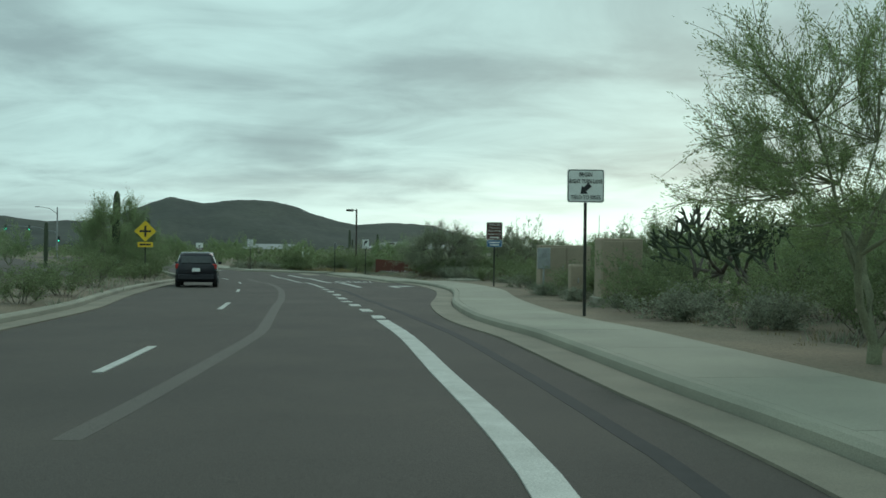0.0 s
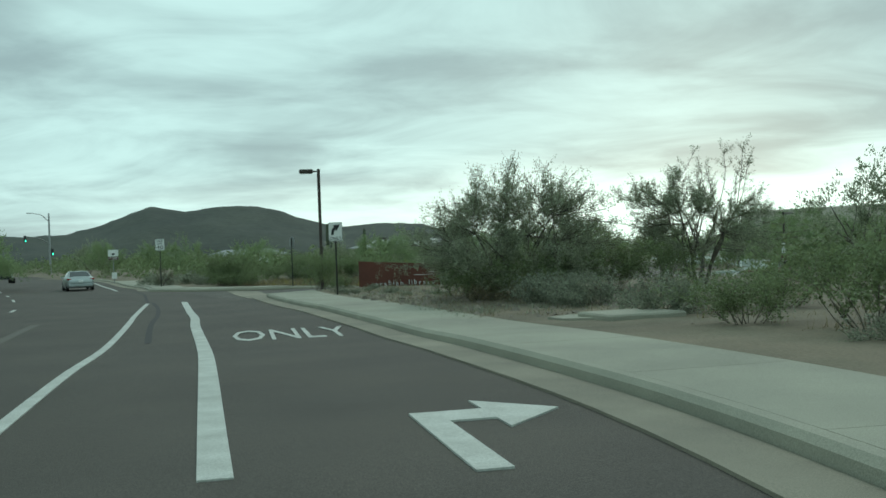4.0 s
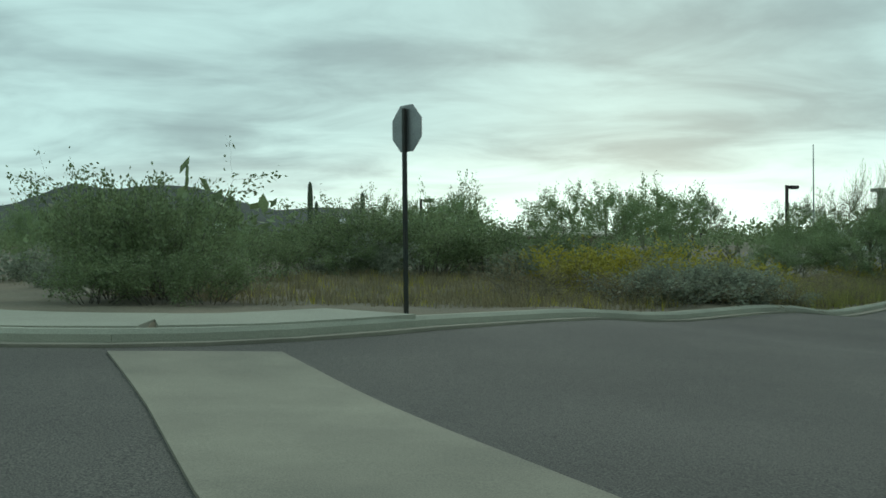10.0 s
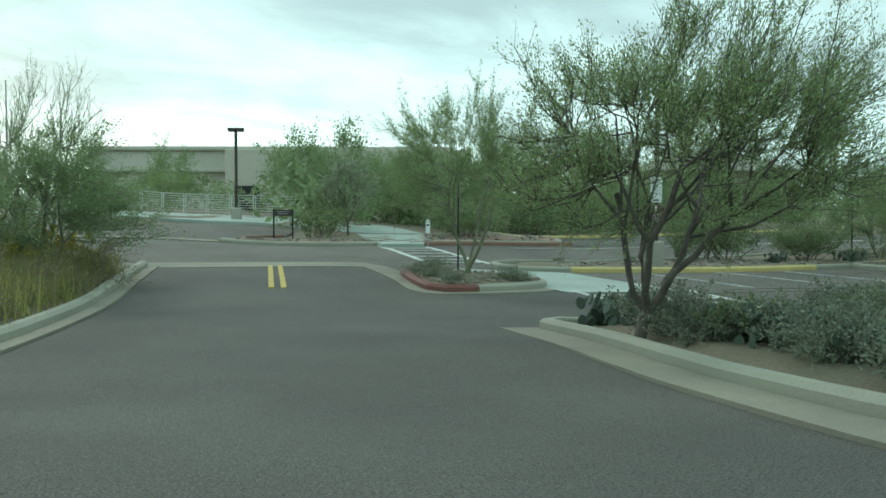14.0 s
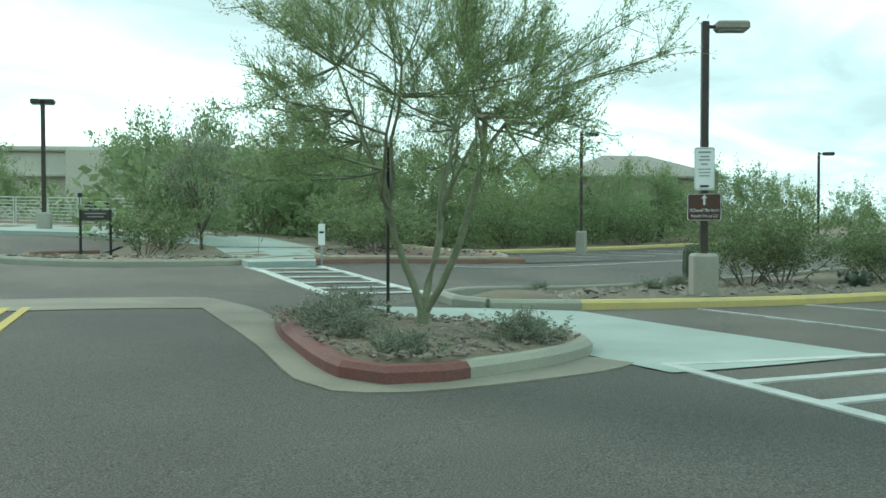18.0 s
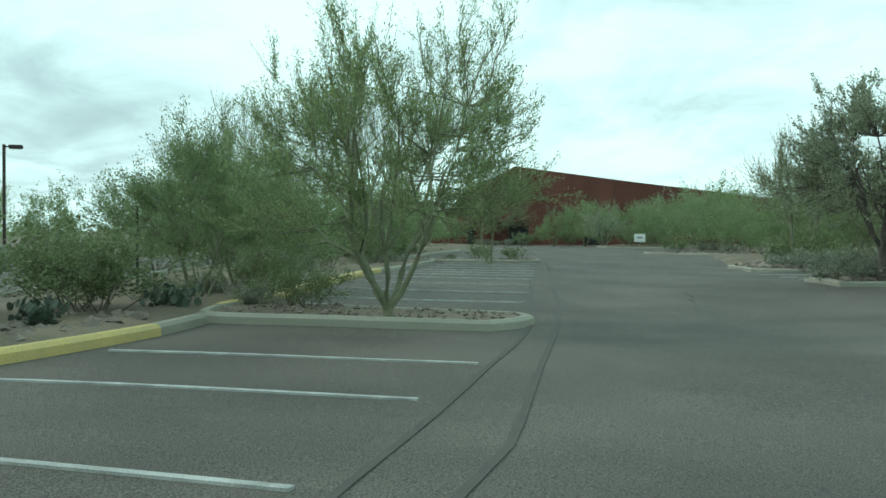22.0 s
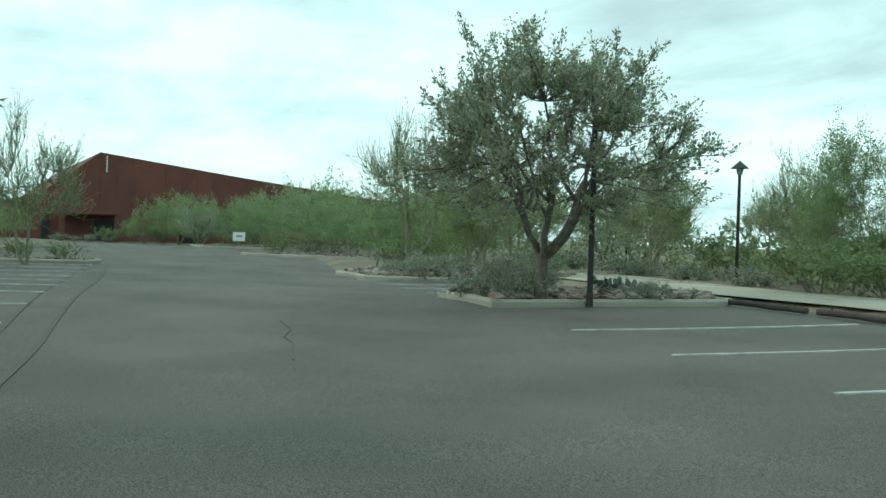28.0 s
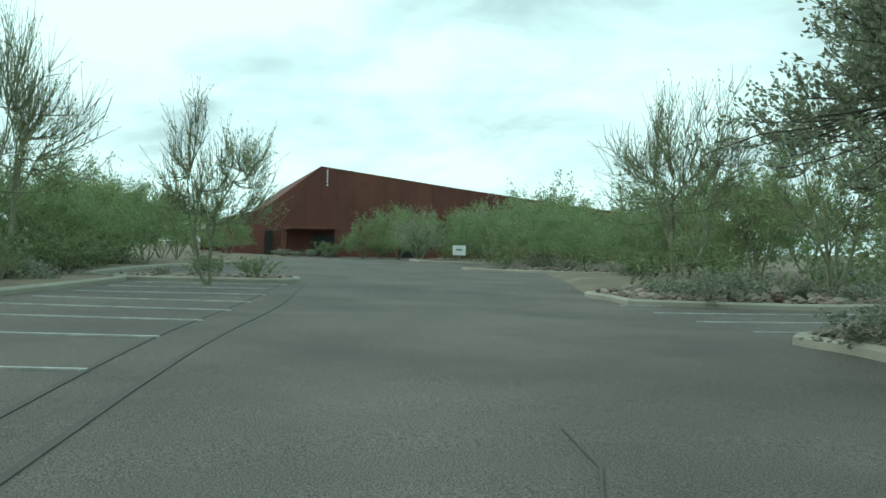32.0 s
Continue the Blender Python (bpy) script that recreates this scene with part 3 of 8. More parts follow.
opp_poly = [tuple(p) for p in OPP_L] + [tuple(p) for p in OPP_R][::-1]
PAVED = [road_poly, drive_poly, LOT, STREET, BAY, opp_poly]

# ---- ground: one sheet to the horizon ----
def axis(lo, hi, step, far):
    a = np.arange(lo, hi + 1e-6, step)
    grow = [step]
    while sum(grow) < far:
        grow.append(grow[-1] * 1.22)
    c = np.cumsum(grow)
    return np.concatenate([lo - c[::-1], a, hi + c])


gx, gy = axis(-48, 72, 0.5, 2800), axis(-12, 132, 0.5, 2800)
PX, PY = np.meshgrid(gx, gy)
base_z = Gs(PX, PY)
gd, within = np.full(PX.shape, 1e9), np.zeros(PX.shape, bool)
for poly in PAVED:
    gd = np.minimum(gd, edge_distance(PX, PY, poly))
    within |= inside(PX, PY, poly)
rough = 0.05 * np.sin(PX * 1.3 + 2 * np.sin(PY * 0.9)) * np.sin(PY * 1.1 + 1.5 * np.sin(PX * 0.7)) + 0.03 * np.random.rand(*PX.shape)
rise = np.clip((gd - 0.1) / 0.5, 0, 1)
soft_bank = np.clip((gd - 2.5) / 8, 0, 1)
PZ = np.where(within, base_z - 0.14, base_z - 0.05 + rise * 0.17 + rough * soft_bank + 0.02 * rise * np.random.rand(*PX.shape))
nx, ny = len(gx), len(gy)
gm = bpy.data.meshes.new("ground")
idx = np.arange(nx * ny).reshape(ny, nx)
quads = np.stack([idx[:-1, :-1], idx[:-1, 1:], idx[1:, 1:], idx[1:, :-1]], -1).reshape(-1, 4)
gm.from_pydata(np.stack([PX, PY, PZ], -1).reshape(-1, 3).tolist(), [], quads.tolist())
gm.materials.append(M["desert"])
gm.shade_smooth()
tagged(new("ground", gm), "tan gravelly desert soil under scrub", "ground", "", "structure")


def sheet(name, poly, mat, label, category, h=0.0, step=1.0, grow=1.2):
    """Paving over a region of the plan, draped on the land."""
    xs = np.arange(max(min(p[0] for p in poly) - 2, -150), min(max(p[0] for p in poly) + 2, 152), step)
    ys = np.arange(max(min(p[1] for p in poly) - 2, -62), min(max(p[1] for p in poly) + 2, 262), step)
    X, Y = np.meshgrid(xs, ys)
    keep = inside(X, Y, poly)
    ids = np.full(X.shape, -1)
    used = keep[:-1, :-1] | keep[:-1, 1:] | keep[1:, 1:] | keep[1:, :-1]
    # corners that lie outside are drawn in to the outline
    best, bx, by = np.full(X.shape, 1e9), X.copy(), Y.copy()
    for (x0, y0), (x1, y1) in zip(poly, poly[1:] + poly[:1]):
        dx, dy = x1 - x0, y1 - y0
        t = np.clip(((X - x0) * dx + (Y - y0) * dy) / (dx * dx + dy * dy + 1e-9), 0, 1)
        d = np.hypot(X - x0 - t * dx, Y - y0 - t * dy)
        m = d < best
        best[m], bx[m], by[m] = d[m], (x0 + t * dx)[m], (y0 + t * dy)[m]
    X, Y = np.where(keep, X, bx), np.where(keep, Y, by)
    Z = Gs(X, Y) + h
    mark = np.zeros(X.shape, bool)
    for a, b in ((slice(0, -1), slice(0, -1)), (slice(0, -1), slice(1, None)), (slice(1, None), slice(1, None)), (slice(1, None), slice(0, -1))):
        mark[a, b] |= used
    ids[mark] = np.arange(mark.sum())
    q = np.stack([ids[:-1, :-1], ids[:-1, 1:], ids[1:, 1:], ids[1:, :-1]], -1)[used]
    me = bpy.data.meshes.new(name)
    me.from_pydata(np.stack([X[mark], Y[mark], Z[mark]], -1).tolist(), [], q.tolist())
    me.materials.append(mat)
    me.shade_smooth()
    return tagged(new(name, me), label, category, "", "structure")


sheet("road", road_poly, M["asphalt"], "grey-brown worn asphalt of the curving main road", "road", 0.0, 1.0, 1.2)
sheet("road_opposite", opp_poly, M["asphalt"], "grey asphalt of the opposite carriageway", "road", 0.0, 2.0, 1.0)
sheet("driveway", drive_poly, M["drive"], "dark asphalt driveway sloping down from the road", "road", -0.004, 1.0)
sheet("parking_lot", LOT, M["lot"], "worn grey asphalt of the parking lot", "parking lot", -0.008, 1.0)
sheet("cross_street", STREET, M["lot"], "worn grey asphalt of the inner street", "road", -0.012, 1.0)
sheet("parking_bay", BAY, M["drive"], "dark asphalt of the far parking bay", "parking lot", -0.016, 1.0)

KERB = [(-0.02, -0.3), (-0.02, 0.10), (0.03, 0.15), (0.15, 0.15), (0.17, 0.12), (0.17, -0.3)]
GUTTER = [(-0.62, -0.1), (-0.62, 0.026), (-0.05, 0.016), (0.0, -0.1)]


def kerb_run(pts, name, label, mat=None, gutter=True, step=1.0, side=1, piece=3, pan=1.0):
    """A kerb along a line, in cast lengths, with its gutter pan."""
    line = smooth_line(pts, step)
    if side < 0:
        line = line[::-1]
    holder = thing(name, Matrix(), label, "kerb", "", "structure")
    for i in range(0, len(line) - 1, piece):
        seg = line[i:i + piece + 1]
        if len(seg) > 1:
            part("kerb_length", sweep(seg, KERB), mat or M["concrete"], holder)
    if gutter:
        part("gutter_pan", sweep(line, [(u * pan, v) for u, v in GUTTER]), M["gutter"], holder, "stained gutter pan")
    return line


right_kerb = kerb_run(ROAD_R[1:] + DRIVE_R[1:3], "kerb_road_near", "pale concrete kerb with gutter beside the turn lane")
kerb_run(DRIVE_R[2:], "kerb_driveway_right", "pale concrete kerb along the driveway planter")
kerb_run([(7.15, 97.0), (7.65, 97.05), (8.0, 96.4), (8.3, 95), (8.9, 92), (10.7, 86.8)], "kerb_planter", "pale concrete kerb round the driveway planter", None, False, 0.5)
kerb_run(DRIVE_L, "kerb_driveway_left", "pale concrete kerb along the driveway verge", side=-1, pan=0.5)
kerb_run(ROAD_R2[:6], "kerb_road_far", "pale concrete kerb beyond the driveway", piece=5, step=1.5)
kerb_run(ROAD_L[1:10], "kerb_median", "pale concrete kerb of the planted median", side=-1, piece=5, step=1.5)
kerb_run(YK[1:7], "kerb_yellow", "yellow-painted kerb in front of the stalls", M["ykerb"], False, side=-1)
kerb_run([YK[0], YK[1]], "kerb_grey", "plain grey kerb beside the crossing", None, False, side=-1)
kerb_run(YK[6:8], "kerb_grey_end", "plain grey kerb between the yellow kerb and the island", None, False, side=-1)
kerb_run([(29.3, 99.8), (37, 97.9), (46, 95.55)], "kerb_stalls_back", "concrete kerb with faded yellow paint behind the stalls", M["ykerb"], False, side=-1, piece=4)
kerb_run([(46, 95.55), (54, 93.4), (61.8, 91.3), (66, 92.3), (95, 84)], "kerb_stalls_end", "plain concrete kerb behind the far stalls", None, False, side=-1, piece=4)
kerb_run([(29, 114.5), (34, 121), (45, 119.3), (60, 116.5)], "kerb_bay", "yellow-painted kerb of the far parking bay", M["ykerb"], False, side=-1, piece=4)
kerb_run([(20.6, 113.1), (24, 112.6), (29, 112)], "kerb_street_far", "reddish-brown kerb of the far street verge", M["red_soil"], False, side=-1)
kerb_run([(18.9, 114.2), (18.0, 115.4), (17.0, 116.6), (16.5, 117.5), (16.9, 118.5), (17.8, 119.1), (19.6, 119.6)], "kerb_sign_verge", "reddish-brown kerb round the verge with the notice board", M["red_soil"], False, 0.6, side=1, piece=4)
kerb_run([(17.0, 105.4), (16.95, 106.0), (17.5, 106.75), (18.6, 107.1), (20.4, 106.95), (24, 106), (40, 102.6), (60, 98.5)], "kerb_street_near", "kerb of the planted street verge", None, False)

# sidewalk in slabs beside the turn lane
walk_line = [p for p in right_kerb if p.y > -13]
inner, outer = offset(walk_line, 0.17), offset(walk_line, 1.9)
sidewalk = thing("sidewalk", Matrix(), "pale concrete sidewalk in slabs beside the road", "sidewalk", "", "structure")
for i in range(0, len(inner) - 3, 3):
    a, b = inner[i:i + 4], outer[i:i + 4]
    a, b = [a[0].lerp(a[1], 0.012)] + a[1:], [b[0].lerp(b[1], 0.012)] + b[1:]
    s = Shape()
    for p, q in zip(a, b):
        for r in (p, q):
            s.v += [(r.x, r.y, G(r.x, r.y) + 0.145), (r.x, r.y, G(r.x, r.y) - 0.2)]
    n = len(a)
    for k in range(n - 1):
        o = k * 4
        s.f += [(o, o + 2, o + 6, o + 4), (o + 1, o, o + 4, o + 5), (o + 2, o + 3, o + 7, o + 6)]
    s.f += [(1, 3, 2, 0), ((n - 1) * 4, (n - 1) * 4 + 2, (n - 1) * 4 + 3, (n - 1) * 4 + 1)]
    part("sidewalk_slab", s, M["concrete"], sidewalk)
far_line = smooth_line([(-12.7, 87.2), (-14.2, 85.95), (-16.1, 85.65), (-17.8, 86.3), (-19.0, 87.6), (-19.9, 89.2), (-21.6, 93.9), (-23.5, 98.3), (-26.2, 103.6), (-31, 113)], 1.0)
far_walk = thing("sidewalk_far", Matrix(), "pale concrete sidewalk round the far corner", "sidewalk", "", "structure")
for i in range(0, len(far_line) - 3, 3):
    seg = far_line[i:i + 4]
    part("sidewalk_slab", sweep(seg, [(-0.9, -0.2), (-0.9, 0.155), (0.9, 0.155), (0.9, -0.2)]), M["concrete"], far_walk)
# concrete valley gutter over the driveway mouth
apron_l = smooth_line([(-11.6, 74.2), (-12.1, 75.8), (-13.3, 78.9), (-14.1, 81.2), (-15.5, 84.7)], 1.0)
apron_r = smooth_line([(-10.6, 76.4), (-10.85, 77.4), (-11.4, 78.8), (-12.4, 81.4), (-13.85, 84.9)], 1.0)
apron_r = [apron_r[round(k * (len(apron_r) - 1) / (len(apron_l) - 1))] for k in range(len(apron_l))]
apron = thing("valley_gutter", Matrix(), "pale concrete valley gutter across the driveway mouth", "gutter", "", "structure")
for i in range(0, min(len(apron_l), len(apron_r)) - 2, 2):
    part("gutter_slab", ribbon(apron_l[i:i + 3], apron_r[i:i + 3], 0.018, 4, 0.1), M["gutter"], apron)
# concrete gutter between driveway and inner street
part("gutter_slab", ribbon(smooth_line([(2.4, 114.0), (7.8, 110.2), (12.85, 107.0)], 1.0), smooth_line([(3.65, 115.5), (9.05, 111.7), (14.05, 108.45)], 1.0), 0.012, 4, 0.1), M["gutter"], apron)
part("gutter_slab", ribbon(smooth_line([(16.3, 117.3), (13.6, 118.1), (8.0, 119.9)], 1.0), smooth_line([(16.5, 117.9), (13.8, 118.7), (8.2, 120.5)], 1.0), 0.012), M["gutter"], apron)

# pale crossing pavement and the crossing over the street
crossing = thing("crossing_pavement", Matrix(), "pale worn concrete crossing between lot and street", "pavement", "", "structure")
for k, (a, b, c, d) in enumerate((((12.8, 100.55), (15.55, 99.35), (17.85, 104.15), (14.5, 103.9)), ((14.1, 103.6), (17.85, 104.15), (17.2, 105.2), (15.3, 106.4)))):
    s = Shape()
    n = 4
    for i in range(n + 1):
        for j in range(n + 1):
            p = Vector(a).lerp(Vector(b), i / n).lerp(Vector(d).lerp(Vector(c), i / n), j / n)
            s.v.append((p.x, p.y, G(p.x, p.y) + 0.008 + 0.004 * k))
    s.f = [(i * 5 + j, (i + 1) * 5 + j, (i + 1) * 5 + j + 1, i * 5 + j + 1) for i in range(n) for j in range(n)]
    part("crossing_slab", s, M["walk"], crossing)
# footpath from the crossing, bending up along the railing
path_in = [Vector(p) for p in ((18.75, 112.75), (20.3, 114.9), (21.9, 117.1), (23.45, 119.35), (23.2, 120.3), (22.4, 121.2), (21.3, 123.2), (20.2, 125.5), (19.3, 131), (18.2, 140), (17.2, 150))]
path_out = [Vector(p) for p in ((20.4, 112.3), (22.1, 114.0), (23.8, 115.6), (25.6, 117.3), (27.2, 121), (27.2, 125), (26.8, 127.6), (26.2, 131), (25.2, 135), (23.3, 143), (21, 153))]
for k in range(len(path_in) - 1):
    part("path_slab", ribbon(path_in[k:k + 2], path_out[k:k + 2], 0.13 if k < 3 else 0.15, 6, 0.3), M["walk"], crossing)
# bare concrete pad on the soil behind the sidewalk
tagged(part("concrete_pad", ribbon([Vector(p) for p in ((-0.85, 50.0), (-0.4, 50.5), (0.4, 50.6))], [Vector(p) for p in ((-0.62, 49.3), (0.1, 49.05), (0.9, 49.1))], 0.17, 3, 0.3), M["concrete"]), "pale concrete pad on the soil behind the sidewalk", "concrete pad", "", "structure")
# footway behind the wheel stops
foot_l, foot_r = smooth_line([(14, 84.5), (29.4, 79.3), (39, 76.4), (52, 72)], 3), smooth_line([(12.6, 81.2), (28.2, 75.9), (37.8, 73.0), (50.8, 68.7)], 3)
footway = thing("footway", Matrix(), "tan concrete footway behind the wheel stops", "footway", "", "structure")
for i in range(len(foot_l) - 1):
    part("footway_slab", ribbon(foot_l[i:i + 2], [foot_r[i], foot_r[i + 1]], 0.14), M["path_tan"], footway)

# ---- painted lines ----
def run(pts, width, mat, name, label, step=1.5, h=0.012):
    return tagged(part(name, paint(smooth_line(pts, step), width, h), mat), label, "road marking", "road markings", "structure")


run([(1.9, -14), (1.55, -2), (1.25, 2.2), (0.6, 6.5), (-0.1, 11), (-0.85, 14.9)], 0.26, M["white"], "lane_line", "wide solid white line of the bike lane")
run([(-5.4, 36.6), (-8.2, 47), (-10.6, 55.4), (-12.1, 60.3), (-14.3, 68.1)], 0.14, M["white"], "lane_line", "solid white line at the left of the bike lane")
run([(-3.95, 37.8), (-6.45, 46.9), (-8.55, 53.9), (-9.3, 56.6), (-10.65, 60.9), (-13.0, 68.4)], 0.22, M["white"], "lane_line", "wide solid white line of the turn lane")
run([(-24.1, 92.1), (-28.2, 101.7), (-32.6, 110.8), (-44, 136)], 0.16, M["white"], "lane_line", "solid white line beyond the driveway")
for (a, b) in (((-0.95, 15.4), (-1.1, 16.3)), ((-1.45, 17.7), (-1.65, 18.7)), ((-2.0, 20.0), (-2.2, 21.0)), ((-2.55, 22.8), (-2.8, 23.8)), ((-3.05, 25.4), (-3.3, 26.5)), ((-3.6, 28.0), (-3.8, 29.0)), ((-4.2, 30.7), (-4.4, 31.7)), ((-4.85, 33.7), (-5.05, 34.6))):
    stroke(a, b, 0.26, "dotted_line", M["white"], "short white dash of the dotted lane line")
dash_mid = smooth_line([(-2.0, -6.5), (-3.37, 7.3), (-5.3, 19.5), (-8.1, 32.5), (-11.2, 45.3), (-15.1, 57), (-19.5, 68.4), (-24.8, 79.5), (-30.4, 90.6), (-36.5, 102), (-43, 113), (-50, 124)], 0.5)
walked = 0.0
seg = []
for p, q in zip(dash_mid, dash_mid[1:]):
    if walked % 12.3 < 3.6:
        seg.append(p)
    elif seg:
        if len(seg) > 2:
            tagged(part("dashed_line", paint(seg, 0.12), M["white"]), "white dash between the through lanes", "road marking", "road markings", "structure")
        seg = []
    walked += (q - p).length


def flat_text(words, x, y, rz, w, l):
    me = text_mesh(words, 1.0, 0.004)
    xs, ys = [v.co.x for v in me.vertices], [v.co.y for v in me.vertices]
    for v in me.vertices:
        v.co.x *= w / (max(xs) - min(xs))
        v.co.y *= l / (max(ys) - min(ys))
    me.materials.append(M["white"])
    ob = new("road_word", me)
    ob.matrix_world = on(x, y, 0.012, rz)
    return tagged(ob, "white painted word ONLY on the turn lane", "road marking", "road markings", "structure")


flat_text("ONLY", -5.76, 50.5, 13, 2.22, 2.5)
arrow = Shape()
arrow.slab([(-0.12, -1.4), (0.12, -1.4), (0.12, 0.3), (0.5, 0.3), (0.5, -0.1), (1.1, 0.55), (0.5, 1.2), (0.5, 0.75), (-0.12, 0.75)], -0.01, 0.012)
for x, y in ((-2.6, 39.2),):
    ob = part("turn_arrow", arrow, M["white"])
    ob.matrix_world = on(x, y, 0.004, 14)
    tagged(ob, "white painted right-turn arrow on the turn lane", "road marking", "road markings", "structure")
for d in (0, 0.24):
    run([(7.46 + d * 0.85, 103.92 - d * 0.55), (11.01 + d * 0.85, 108.72 - d * 0.55)], 0.11, M["yellow"], "centre_line", "solid yellow centre line of the driveway")
# crossing bars over the street
run([(16.0, 107.55), (18.95, 112.95)], 0.2, M["white"], "crossing_edge", "white edge line of the crossing")
run([(18.2, 107.3), (20.5, 112.3)], 0.2, M["white"], "crossing_edge", "white edge line of the crossing")
for k in range(6):
    t = (k + 0.5) / 6
    a, b = Vector((16.1, 107.65)).lerp(Vector((18.9, 112.8)), t), Vector((18.2, 107.4)).lerp(Vector((20.4, 112.2)), t)
    stroke(a, b, 0.25, "crossing_bar", M["white"], "white bar of the crossing")
# street edge lines
run([(20, 107.4), (26, 105.9), (40, 103.3), (60, 99.6)], 0.1, M["white"], "edge_line", "thin white edge line of the street")
run([(24.5, 111.6), (36, 109.5), (60, 104.9)], 0.1, M["white"], "edge_line", "thin white edge line of the street")
# hatched aisle beside the crossing pavement
for a, b in (((13.3, 100.85), (15.6, 99.3)), ((13.35, 100.85), (10.3, 96.8)), ((15.6, 99.3), (12.6, 95.4))):
    stroke(a, b, 0.15, "aisle_line", M["white"], "white outline of the hatched aisle", h=0.014)
for k in range(1, 5):
    a, b = Vector((13.35, 100.85)).lerp(Vector((10.3, 96.8)), k * 0.21 + 0.03), Vector((15.6, 99.3)).lerp(Vector((12.6, 95.4)), k * 0.21 - 0.05)
    stroke(a, b, 0.15, "aisle_stripe", M["white"], "white stripe of the hatched aisle", h=0.012)
# stall lines
row = Vector((0.966, -0.258))
left_out = Vector((0.258, 0.966))
for a, b in (((17.6, 98.65), (19.75, 103.0)), ((20.6, 97.6), (22.0, 101.9)), ((22.8, 96.65), (24.0, 100.7))):
    stroke(a, b, 0.075, "stall_line", M["worn"], "thin white stall line", "stall line", group="stall lines")
for k in range(10):
    a = Vector((32.6, 93.7)) + row * (3.02 * k)
    stroke(a, a + left_out * 4.6, 0.075, "stall_line", M["worn"], "thin white stall line", "stall line", group="stall lines")
for k in range(-5, 2):
    a = Vector((29.7, 86.05)) + row * (2.95 * k)
    stroke(a, a - left_out * 5.3, 0.075, "stall_line", M["worn"], "thin white stall line", "stall line", group="stall lines")
for k in range(4):
    a = Vector((42.2, 82.0)) + row * (2.8 * k)
    stroke(a, a - left_out * 4.6, 0.075, "stall_line", M["worn"], "thin white stall line", "stall line", group="stall lines")
for k in range(6):
    a = Vector((37.5, 113.5)) + Vector((3.0, -0.55)) * k
    stroke(a, a + Vector((1.2, 4.6)), 0.075, "stall_line", M["worn"], "thin white stall line", "stall line", group="stall lines")
# tar-sealed cracks
for pts, w in (([(2.6, -8), (2.35, 0), (2.1, 2.7), (1.86, 4.5), (1.43, 7.3), (0.63, 11.9), (-0.5, 17), (-1.35, 20.4), (-1.65, 22.3), (-2.15, 24.5), (-3.0, 28.3), (-4.3, 33.9), (-5.2, 37)], 0.16), ([(-8.2, 49.5), (-9.8, 54.6), (-10.75, 58), (-11.65, 61), (-12.75, 64.4), (-14.0, 67.9), (-15.2, 71.4), (-16.9, 75.9), (-19.0, 81.8), (-22, 89)], 0.13),
               ([(15.2, 98.62), (17.3, 97.85), (18.7, 97.25), (22.0, 96.2), (26.0, 94.9), (31.9, 93.14), (35.2, 92.3), (38.9, 91.35), (50.2, 88.3), (60, 85.9)], 0.07), ([(16.4, 98.82), (19.1, 97.85), (22.4, 96.65), (25.8, 95.4), (31.9, 93.7), (38.8, 92.05), (48, 89.75), (53, 88.4), (60, 86.6)], 0.06), ([(30.9, 90.6), (31.7, 90.25), (32.4, 89.95), (33.1, 89.78), (34.0, 89.3), (35.1, 89.0)], 0.02), ([(24.6, 84.2), (25.4, 83.2), (26.0, 81.8)], 0.05)):
    tagged(part("crack_seal", paint(smooth_line(pts, 1.2), w, 0.003), M["seal_grey" if pts[0][0] > 12 else "tar"]), "dark tar seal along a crack", "crack seal", "crack seals", "structure")


tagged(part("worn_seam", paint(smooth_line([(-1.9, 2), (-2.25, 7), (-2.6, 11.3), (-2.97, 13.6), (-3.72, 18), (-5.3, 26.9), (-7.5, 37), (-10.3, 46.5), (-13.6, 57)], 1.2), 0.22, 0.002), M["seam"]), "pale worn seam between two strips of asphalt", "road seam", "", "structure")


# ---- hills on the horizon ----
def hills(name, profile, r0, depth, label):
    """A range of hills: crest heights over bearings, as a relief with gullies."""
    az = np.radians(np.linspace(profile[0][0], profile[-1][0], 240))
    crest = np.interp(np.degrees(az), [p[0] for p in profile], [p[1] for p in profile])
    rs = np.linspace(0, 1, 26)
    vs = []
    for k, t in enumerate(rs):
        for j, a in enumerate(az):
            r = r0 + (t - 0.55) * depth
            x, y = -math.sin(a) * r, math.cos(a) * r
            shape = max(0.0, 1 - abs((t - 0.55) / 0.55)) if t < 0.55 else max(0.0, 1 - (t - 0.55) / 0.45)
            gul = noise.fractal(Vector((x * 0.006, y * 0.006, 3.1)), 0.8, 2.2, 5)
            h = crest[j] * shape ** 0.85 * (1 + 0.30 * gul * (1 - shape)) + 2.0 * noise.noise(Vector((x * 0.05, y * 0.05, 0))) * shape
            vs.append((x, y, h - 3))
    n = len(az)
    s = Shape()
    s.v = vs
    s.f = [(k * n + j, k * n + j + 1, (k + 1) * n + j + 1, (k + 1) * n + j) for k in range(len(rs) - 1) for j in range(n - 1)]
    return structure(name, s, M["hill"], label, "hill", True)


